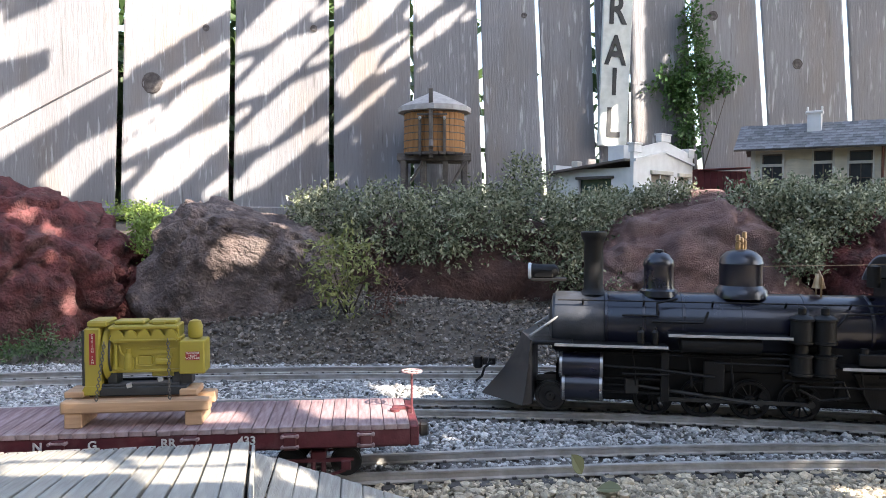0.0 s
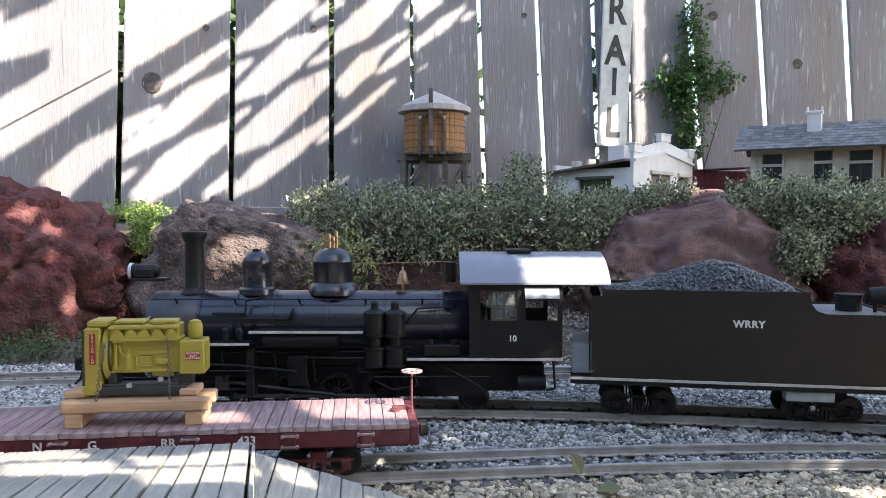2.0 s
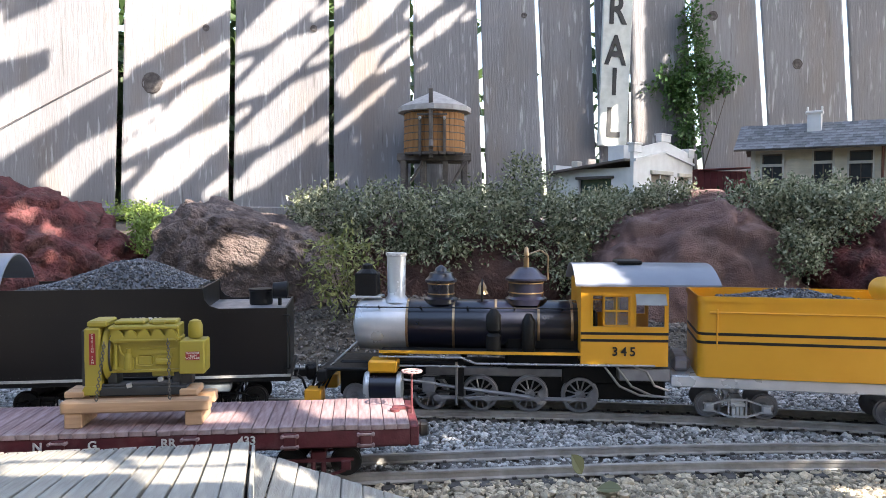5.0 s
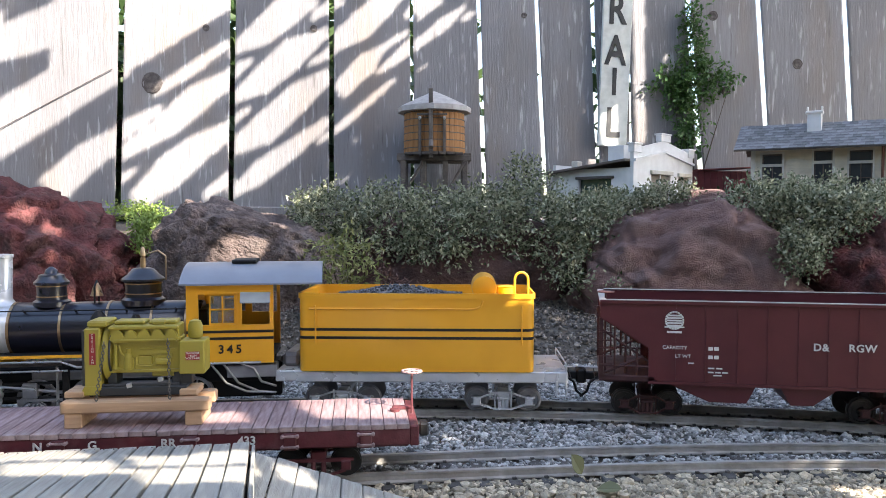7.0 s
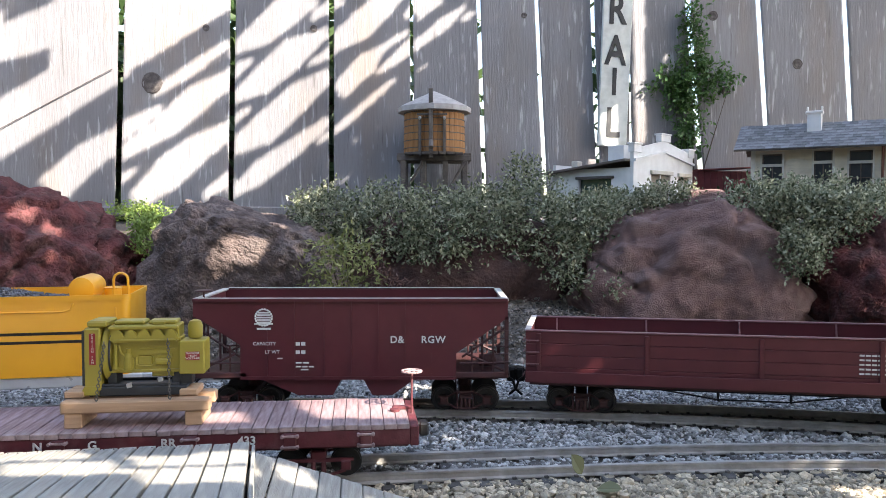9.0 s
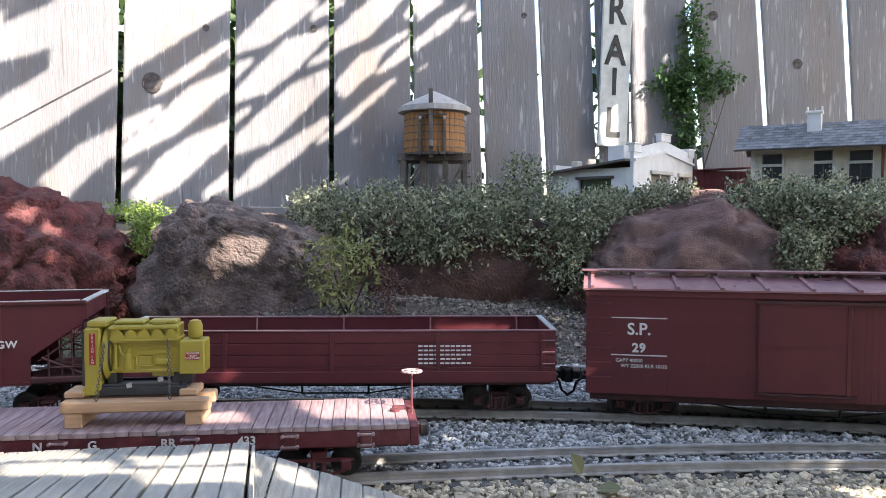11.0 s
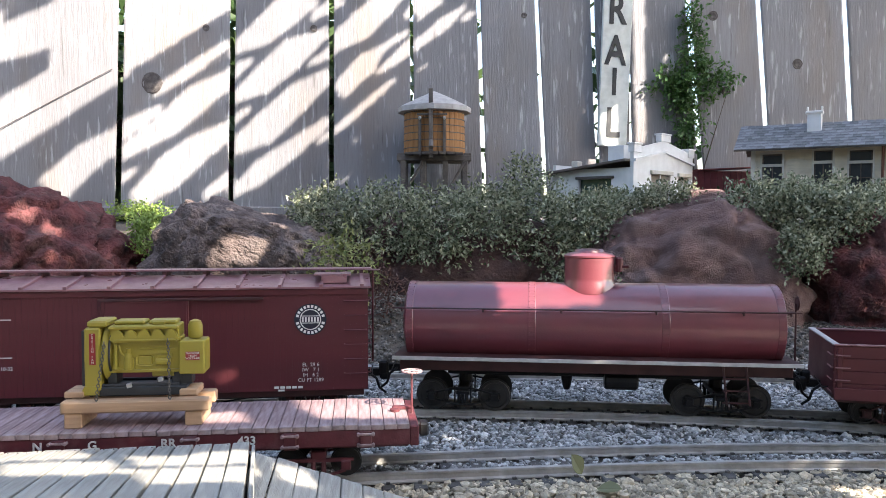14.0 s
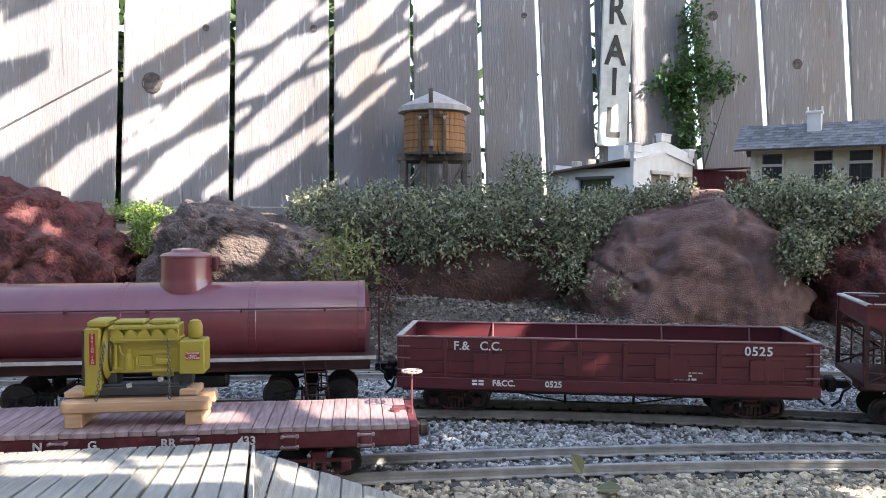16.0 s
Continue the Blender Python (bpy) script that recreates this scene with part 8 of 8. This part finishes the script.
    # herald: a white round mark drawn as bars and ring
    hm = bmesh.new()
    for k in range(20):
        a = 2 * math.pi * k / 20
        rod((0.0085 * math.cos(a), 0, 0.0085 * math.sin(a)), (0.0085 * math.cos(a + 0.25), 0, 0.0085 * math.sin(a + 0.25)), 0.0009, hm, 4)
    for z in (-0.005, -0.0025, 0, 0.0025, 0.005):
        h = math.sqrt(0.0085 ** 2 - z * z) * 0.86
        box(-h, h, -0.0003, 0.0003, z - 0.0008, z + 0.0008, bm=hm)
    box(-0.0095, 0.0095, -0.0003, 0.0003, -0.0072, -0.0058, bm=hm)
    box(-0.0070, 0.0070, -0.0003, 0.0003, -0.0125, -0.0105, bm=hm)
    part("herald", hm, WHITE_PAINT, v, "round white herald", at=pose(-0.0885, -w - 0.0012, 0.1035))
    words("lettering", "D&", 0.0100, WHITE_PAINT, v, pose(0.0475, -w - 0.0012, 0.0805, 90, 0, 0), "white lettering", bold=0.0002, spacing=1.1)
    words("lettering", "RGW", 0.0100, WHITE_PAINT, v, pose(0.0845, -w - 0.0012, 0.0805, 90, 0, 0), "white lettering", bold=0.0002, spacing=1.1)
    words("lettering", "CAPACITY", 0.0050, WHITE_PAINT, v, pose(-0.088, -w - 0.0012, 0.0765, 90, 0, 0), "small white stencil")
    words("lettering", "LT WT", 0.0050, WHITE_PAINT, v, pose(-0.080, -w - 0.0012, 0.0680, 90, 0, 0), "small white stencil")
    bars(v, -0.056, -w - 0.0012, ((0, 0.0765, 0.011, 0.0035), (0, 0.068, 0.011, 0.0035), (-0.019, 0.0615, 0.007, 0.0012), (0, 0.057, 0.015, 0.0014), (0, 0.053, 0.020, 0.0014), (0.005, 0.050, 0.010, 0.0012)))
    return v


def open_car(v, half, w, z0, z1, ribs, inner):
    """Plank sides and ends with floor, stakes and a rim."""
    for s in (-1, 1):
        n = 4
        h = (z1 - z0) / n
        ob = part("side", box(-half, half, *sorted((s * (w - 0.0014), s * (w - 0.003))), z0 + 0.0003, z1 - 0.0003), OXIDE, v)
        for k in range(n):
            part("side_plank", box(-half, half, *sorted((s * w, s * (w - 0.0013))), z0 + k * h + 0.0002, z0 + (k + 1) * h - 0.0002, 0.0004), OXIDE, ob)
        for x in ribs:
            sm = bmesh.new()
            box(x - 0.0022, x + 0.0022, *sorted((s * w, s * (w + 0.0022))), z0 - 0.003, z1 - 0.002, 0.0004, sm)
            rivets(sm, (x,), s * (w + 0.0022), (z0 + 0.004, z0 + 0.014, z1 - 0.008))
            part("stake", sm, OXIDE, ob)
        part("side_sill", box(-half, half, *sorted((s * (w + 0.0024), s * (w + 0.0042))), z0 - 0.003, z0 + 0.0085, 0.0005), OXIDE, ob)
        part("top_rim", box(-half, half, *sorted((s * (w - 0.0042), s * (w + 0.0012))), z1, z1 + 0.0014, 0.0003), SHEEN_RED, ob, "pinkish sheen-coloured top rim")
        for x in inner:
            part("inner_brace", rod((x, s * (w - 0.0035), z1), (x, s * (w - 0.012), z0 + 0.012), 0.001, None, 5), SHEEN_RED, ob)
    for d in (-1, 1):
        part("end", box(*sorted((d * half, d * (half - 0.003))), -w + 0.003, w - 0.003, z0, z1, 0.0004), OXIDE, v)
        part("end_rim", box(*sorted((d * (half - 0.005), d * (half + 0.001))), -w, w, z1 + 0.0002, z1 + 0.0018, 0.0003), PALE_EDGE, v, "pale gondola end rim")
        bm = bmesh.new()
        for z in np.arange(z0 + 0.004, z1, 0.012):
            rod((d * (half + 0.002), -w - 0.001, z), (d * (half + 0.002), -w + 0.016, z), 0.0007, bm, 5)
            rod((d * (half - 0.001), -w - 0.003, z), (d * (half - 0.014), -w - 0.003, z), 0.0007, bm, 5)
        part("grab_iron", bm, SHEEN_RED, v)
        coupler(v, d * half, d)
    part("floor", box(-half + 0.003, half - 0.003, -w + 0.003, w - 0.003, z0 + 0.001, z0 + 0.004), OXIDE_DARK, v)


def make_long_gondola():
    v = vehicle("gondola_car", "long red oxide gondola with low plank sides", "freight car", 2.2120, 0.165, "freight cars of the train")
    open_car(v, 0.2285, 0.056, 0.0405, 0.0895, (-0.215, -0.108, 0.0, 0.108, 0.215), (-0.2, -0.1, 0.0, 0.1, 0.2))
    underframe(v, 0.2285, 0.033, 0.0405, 0.050, OXIDE_DARK)
    for x in (-0.172, 0.172):
        truck(v, x, 0.0225, 0.0128, OXIDE_DARK, WHEEL)
    bars(v, 0.088, -0.0566, tuple((0, 0.0745 - 0.0044 * k, n, 0.0016) for k, n in enumerate((0.055, 0.055, 0.055, 0.045, 0.055))))
    return v


def make_ore_gondola():
    v = vehicle("gondola_car", "red oxide stake-sided gondola with white number lettering", "freight car", 3.5948, 0.15, "freight cars of the train")
    half, w = 0.208, 0.056
    ribs = tuple(np.linspace(-0.203, 0.203, 10))
    open_car(v, half, w, 0.0335, 0.0825, ribs, (-0.115, -0.02, 0.075, 0.17))
    underframe(v, half, 0.026, 0.0335, 0.050, OXIDE_DARK)
    for x in (-0.1135, -0.0225, 0.0680, 0.158):
        part("drop_door", box(x - 0.016, x + 0.016, -w - 0.002, -w, 0.0455, 0.066, 0.0005), OXIDE, v, "drop door panel")
    for x in (-0.150, 0.150):
        truck(v, x, 0.0225, 0.0128, OXIDE_DARK, WHEEL)
    words("lettering", "F.&   C.C.", 0.0125, WHITE_PAINT, v, pose(-0.1245, -w - 0.0022, 0.0745, 90, 0, 0), "white reporting mark", bold=0.0002)
    words("lettering", "0525", 0.0125, WHITE_PAINT, v, pose(0.150, -w - 0.0022, 0.0745, 90, 0, 0), "white car number", bold=0.0002, spacing=1.1)
    words("lettering", "F&CC.", 0.0085, WHITE_PAINT, v, pose(-0.098, -w - 0.0046, 0.0375, 90, 0, 0), "white reporting mark", bold=0.0002)
    words("lettering", "0525", 0.0085, WHITE_PAINT, v, pose(-0.048, -w - 0.0046, 0.0375, 90, 0, 0), "white car number", bold=0.0002)
    bars(v, -0.130, -w - 0.0046, ((0, 0.0395, 0.013, 0.0022), (0, 0.0362, 0.013, 0.0022)))
    bars(v, 0.065, -w - 0.0005, ((0, 0.052, 0.034, 0.0008), (0.01, 0.049, 0.014, 0.002), (0.004, 0.0455, 0.024, 0.002)))
    return v


def make_boxcar():
    v = vehicle("boxcar", "red oxide boxcar with white lettering and pinkish ribbed roof", "freight car", 2.6954, 0.155, "freight cars of the train")
    half, w, z0, z1, zr = 0.2135, 0.056, 0.0275, 0.1325, 0.1415
    for s in (-1, 1):
        bm = bmesh.new()
        n = 72
        h = 2 * half / n
        box(-half, half, *sorted((s * w, s * (w - 0.003))), z0, z1, 0.0004, bm)
        ob = part("side", bm, OXIDE, v)
        gm = box(0.00008, h - 0.00008, *sorted((s * w, s * (w + 0.0003))), z0 + 0.0005, z1 - 0.006)
        board = bpy.data.meshes.new("siding_board")
        gm.to_mesh(board)
        gm.free()
        board.materials.append(OXIDE)
        for k in range(n):
            x = -half + k * h
            if not -0.051 < x < 0.030:
                shared("siding_board", board, ob, pose(x, 0, 0))
        part("fascia", box(-half, half, *sorted((s * (w + 0.0003), s * (w + 0.0018))), z1 - 0.006, z1, 0.0003), OXIDE, ob)
        dr = part("sliding_door", box(-0.050, 0.0345, *sorted((s * (w + 0.0008), s * (w + 0.0032))), z0 + 0.008, z1 - 0.008, 0.0006), OXIDE, v, "closed sliding plank door")
        for x in (-0.048, 0.0305):
            part("door_batten", box(x, x + 0.002, *sorted((s * (w + 0.003), s * (w + 0.004))), z0 + 0.008, z1 - 0.008), OXIDE, dr)
        for z in (z0 + 0.009, 0.079, z1 - 0.012):
            part("door_batten", box(-0.0455, 0.030, *sorted((s * (w + 0.003), s * (w + 0.0038))), z, z + 0.002), OXIDE, dr)
        tm = bmesh.new()
        box(-0.052, 0.108, *sorted((s * (w + 0.002), s * (w + 0.0045))), z1 - 0.0105, z1 - 0.0075, 0.0004, tm)
        box(-0.052, 0.04, *sorted((s * (w + 0.001), s * (w + 0.004))), z0 + 0.005, z0 + 0.0075, 0.0004, tm)
        parts("door_track", tm, OXIDE_DARK, ob)
    for d in (-1, 1):
        part("end", prism([(-w + 0.003, z0), (w - 0.003, z0), (w - 0.003, z1), (0, zr - 0.001), (-w + 0.003, z1)], *sorted((d * half, d * (half - 0.003)))), OXIDE, v,
             at=Matrix(((0, 1, 0, 0), (1, 0, 0, 0), (0, 0, 1, 0), (0, 0, 0, 1))))
        bm = bmesh.new()
        for z in (0.045, 0.060, 0.075, 0.090, 0.105, 0.120):
            pipe([(d * (half - 0.002), -w - 0.001, z), (d * (half - 0.002), -w - 0.0035, z), (d * (half - 0.024), -w - 0.0035, z), (d * (half - 0.024), -w - 0.001, z)], 0.0007, bm, 5)
            pipe([(d * half, -w + 0.003, z), (d * (half + 0.003), -w + 0.003, z), (d * (half + 0.003), -w + 0.024, z), (d * half, -w + 0.024, z)], 0.0007, bm, 5)
        part("ladder", bm, OXIDE, v, "ladder of thin grab irons")
        coupler(v, d * half, d)
    # pitched roof with ribs and running walk
    bm = bmesh.new()
    W = w + 0.0035
    pts = [(-W, z1 + 0.0004), (0, zr), (W, z1 + 0.0004), (W, z1 + 0.0022), (0, zr + 0.002), (-W, z1 + 0.0022)]
    a = [bm.verts.new((-half - 0.003, y, z)) for y, z in pts]
    b = [bm.verts.new((half + 0.003, y, z)) for y, z in pts]
    for k in range(6):
        bm.faces.new((a[k], b[k], b[(k + 1) % 6], a[(k + 1) % 6]))
    bm.faces.new(a[::-1])
    bm.faces.new(b)
    bmesh.ops.recalc_face_normals(bm, faces=bm.faces[:])
    rf = part("roof", bm, SHEEN_RED, v, "pitched red roof with sky sheen put into its pinkish colour")
    for x in np.linspace(-half + 0.006, half - 0.006, 11):
        bm = bmesh.new()
        for s in (-1, 1):
            p = [(x - 0.0018, 0.0, zr + 0.0012), (x + 0.0018, 0.0, zr + 0.0012), (x + 0.0018, s * (W + 0.0004), z1 + 0.0012), (x - 0.0018, s * (W + 0.0004), z1 + 0.0012)]
            lo = [bm.verts.new(q) for q in p]
            up = [bm.verts.new((q[0], q[1], q[2] + 0.0036)) for q in p]
            bm.faces.new(up)
            for k in range(4):
                bm.faces.new((lo[k], lo[(k + 1) % 4], up[(k + 1) % 4], up[k]))
        bmesh.ops.recalc_face_normals(bm, faces=bm.faces[:])
        part("roof_rib", bm, SHEEN_RED, rf)
    for k in range(3):
        y = -0.010 + 0.0075 * k
        part("roof_walk_plank", box(-half - 0.005, half + 0.005, y, y + 0.0065, zr + 0.0066, zr + 0.0084, 0.0003), SHEEN_RED, rf, "roof walk plank in the same pinkish sheen colour")
    for x in np.linspace(-half + 0.006, half - 0.006, 11):
        part("walk_saddle", box(x - 0.002, x + 0.002, -0.010, 0.012, zr + 0.0015, zr + 0.0066), OXIDE_DARK, rf)
    bm = box(0.158, 0.196, -0.046, -0.014, z1 + 0.0125, z1 + 0.0142, 0.0003)
    box(0.166, 0.192, -0.047, -0.040, z1 + 0.005, z1 + 0.0125, bm=bm)
    part("brake_platform", bm, SHEEN_RED, rf, "small brake platform on the roof edge")
    bm = rod((half + 0.006, -0.02, 0.05), (half + 0.006, -0.02, zr + 0.008), 0.001)
    turned([(0.007, 0), (0.0085, 0.0006), (0.007, 0.0012)], 16, "Z", (half + 0.006, -0.02, zr + 0.007), bm)
    part("brake_wheel", bm, OXIDE, v)
    underframe(v, half, 0.020, 0.0275, 0.050, OXIDE_DARK)
    for x in (-0.155, 0.155):
        truck(v, x, 0.0225, 0.0128, OXIDE_DARK, WHEEL)
    y = -w - 0.0010
    words("lettering", "S.P.", 0.0165, WHITE_PAINT, v, pose(-0.1615, y, 0.0935, 90, 0, 0), "white reporting mark", bold=0.0003)
    words("lettering", "29", 0.0125, WHITE_PAINT, v, pose(-0.1615, y, 0.0748, 90, 0, 0), "white car number", bold=0.0004, spacing=1.1)
    for z in (0.1052, 0.0677):
        part("white_line", box(-0.1885, -0.1345, y - 0.0003, y + 0.0003, z - 0.0005, z + 0.0005), WHITE_PAINT, v)
    words("lettering", "CAPY 40000", 0.0050, WHITE_PAINT, v, pose(-0.171, y, 0.0622, 90, 0, 0), "small white stencil")
    words("lettering", "WT 22000 KLR 10-32", 0.0050, WHITE_PAINT, v, pose(-0.1565, y, 0.0567, 90, 0, 0), "small white stencil")
    for k, txt in enumerate(("EL  29 6", "IW   7 1", "IH   6 2", "CU FT 1289")):
        words("lettering", txt, 0.0052, WHITE_PAINT, v, pose(0.155, y, 0.0545 - 0.0053 * k, 90, 0, 0), "small white stencil")
    bars(v, 0.118, y, ((0, 0.0315, 0.030, 0.0024), (0.004, 0.0285, 0.008, 0.0018)))
    # round herald, blue-black with white ring and bars
    NAVY = surface("herald_navy", (0.012, 0.016, 0.035), rough=0.4, scale=200, bump=0)
    hd = part("herald", turned([(0.0163, y), (0.0163, y - 0.0005)], 32, "Y"), NAVY, v, "round navy and white herald", at=pose(0.1549, 0, 0.1012))
    bm = turned([(0.0098, y - 0.0007), (0.0108, y - 0.0007)], 32, "Y", caps=False)
    for k in range(22):
        if k in (0, 11):
            continue
        a = 2 * math.pi * k / 22
        c, s = math.cos(a), math.sin(a)
        q = [bm.verts.new((r * math.cos(a + da), y - 0.0008, r * math.sin(a + da))) for r, da in ((0.0120, -0.09), (0.0120, 0.09), (0.0150, 0.09), (0.0150, -0.09))]
        bm.faces.new(q)
    for x in np.linspace(-0.0085, 0.0068, 6):
        box(x, x + 0.0017, y - 0.0009, y - 0.0006, -0.0024, 0.0024, bm=bm)
    box(-0.0098, 0.0098, y - 0.0008, y - 0.0006, 0.0032, 0.0040, bm=bm)
    box(-0.0098, 0.0098, y - 0.0008, y - 0.0006, -0.0040, -0.0032, bm=bm)
    part("herald_mark", bm, WHITE_PAINT, hd)
    return v


def make_tank_car():
    v = vehicle("tank_car", "smooth red tank car with central dome and side handrail", "freight car", 3.1497, 0.133, "freight cars of the train")
    R, zc, half = 0.0425, 0.0930, 0.1945
    prof = [(0.001, -half - 0.004), (R * 0.4, -half - 0.0032), (R * 0.75, -half - 0.001), (R * 0.95, -half + 0.004), (R, -half + 0.010)]
    prof = prof + [(r, -x) for r, x in reversed(prof)]
    tk = part("tank", turned(prof, 56, "X", (0, 0, zc)), OXIDE_TANK, v, "glossy red cylindrical tank", True)
    for x in (-0.188, -0.06, 0.075, 0.188):
        bm = turned([(R, x - 0.004), (R + 0.0004, x - 0.0035), (R + 0.0004, x + 0.0035), (R, x + 0.004)], 56, "X", (0, 0, zc), caps=False)
        for k in range(40):
            a = 2 * math.pi * k / 40
            for dx in (-0.0026, 0.0026):
                c = Vector((x + dx, math.cos(a) * (R + 0.0004), zc + math.sin(a) * (R + 0.0004)))
                box(c.x - 0.0004, c.x + 0.0004, c.y - 0.0004, c.y + 0.0004, c.z - 0.0004, c.z + 0.0004, bm=bm)
        part("riveted_seam", bm, OXIDE_TANK, tk)
    dm = part("dome", turned([(0.0285, R - 0.010), (0.0278, R - 0.002), (0.0264, R + 0.002), (0.026, R + 0.006), (0.026, R + 0.027), (0.0268, R + 0.028), (0.0268, R + 0.0295), (0.0235, R + 0.0315), (0.016, R + 0.033),
                               (0.0145, R + 0.036), (0.001, R + 0.037)], 36, "Z", (0.001, 0, zc)), OXIDE_TANK, tk, "riveted red expansion dome", True)
    bm = turned([(0.004, 0.0), (0.0045, 0.001), (0.0045, 0.014), (0.003, 0.016)], 10, "Z", (0.032, 0.0, zc + R + 0.012))
    box(0.022, 0.042, -0.003, 0.003, zc + R + 0.016, zc + R + 0.019, bm=bm)
    part("safety_valve", bm, OXIDE, dm, smooth=False)
    bm = bmesh.new()
    for s in (-1, 1):
        y = s * (R + 0.0015)
        rod((-0.205, y, zc + 0.018), (0.205, y, zc + 0.018), 0.0009, bm, 6)
        for x in (-0.195, -0.11, -0.03, 0.065, 0.15, 0.195):
            rod((x, s * (R - 0.005), zc + 0.0165), (x, y, zc + 0.018), 0.0013, bm, 6)
            rod((x, y, zc + 0.0145), (x, y, zc + 0.0185), 0.0011, bm, 6)
    part("handrail", bm, OXIDE_DARK, tk, "thin side handrail")
    part("deck", box(-0.203, 0.203, -0.056, 0.056, 0.0590, 0.0618, 0.0004), OXIDE_DARK, v)
    em = bmesh.new()
    for s in (-1, 1):
        box(-0.203, 0.203, *sorted((s * 0.0562, s * 0.0576)), 0.0590, 0.0626, bm=em)
    part("deck_edge", em, PALE_EDGE, v, "pale edge strip of the tank car deck")
    sill = part("underframe", box(-0.197, 0.197, -0.047, 0.047, 0.0465, 0.0590, 0.001), OXIDE_DARK, v)
    bm = box(-0.15, 0.15, -0.012, 0.012, 0.036, 0.0465, 0.001)
    turned([(0.008, -0.02), (0.0095, -0.018), (0.0095, 0.012), (0.008, 0.014)], 14, "X", (0.035, -0.03, 0.037), bm)
    turned([(0.003, 0.020), (0.0045, 0.024), (0.006, 0.032), (0.006, 0.046)], 12, "Z", (-0.022, 0, 0), bm)
    pipe([(-0.1, -0.03, 0.04), (0.0, -0.03, 0.042), (0.1, -0.03, 0.04)], 0.001, bm, 5)
    part("brake_gear", bm, BLACK_DULL, v, "black brake cylinder and outlet")
    for d in (-1, 1):
        bm = bmesh.new()
        for x in (0.128, 0.150):
            rod((x * d, -0.054, 0.06), (x * d + 0.004 * d, -0.055, 0.020), 0.0011, bm, 5)
        for z in (0.022, 0.034, 0.046):
            rod((0.128 * d, -0.054, z), (0.153 * d, -0.054, z), 0.0009, bm, 5)
        if d > 0:
            part("ladder", bm, OXIDE_DARK, v, "short ladder below the deck")
        else:
            bm.free()
        coupler(v, d * 0.203, d, 0.040)
    bm = rod((0.207, -0.02, 0.05), (0.207, -0.02, 0.118), 0.001)
    turned([(0.006, 0), (0.0075, 0.0008), (0.006, 0.0016)], 16, "X", (0.2075, -0.02, 0.118), bm)
    part("brake_wheel", bm, OXIDE_DARK, v)
    for x in (-0.132, 0.1335):
        truck(v, x, 0.033, 0.0165, BLACK_DULL, WHEEL, 0.031)
    return v


make_black_engine()
make_black_tender()
make_yellow_engine()
make_yellow_tender()
HOPPER = make_hopper()
make_long_gondola()
make_boxcar()
make_tank_car()
make_ore_gondola()
SECOND_HOPPER = copy_thing(HOPPER, car_pose(4.01, 0.11))
SECOND_HOPPER["label"] = "red oxide hopper car closing the train"
VEHICLES.append((SECOND_HOPPER, 4.01, 0.11))
for k in SECOND_HOPPER.children_recursive:
    if k.name.startswith("wheelset"):
        WHEELS.append((k, tuple(k.matrix_basis.translation), 0.0128))


def motions():
    for ob, centre, base in VEHICLES:
        walk(ob, [(t * 0.5, car_pose(centre - travelled(t * 0.5), base)) for t in range(33)])
    times = [2 * k / FPS for k in range(241)]
    for ob, at, r in WHEELS:
        walk(ob, [(t, pose(*at, 0, -math.degrees(travelled(t) / r), 0)) for t in times])
    for ob, at, throw, r in RODS:
        walk(ob, [(t, pose(at[0] + throw * math.cos(travelled(t) / r), at[1], at[2] + throw * math.sin(travelled(t) / r))) for t in times])


motions()
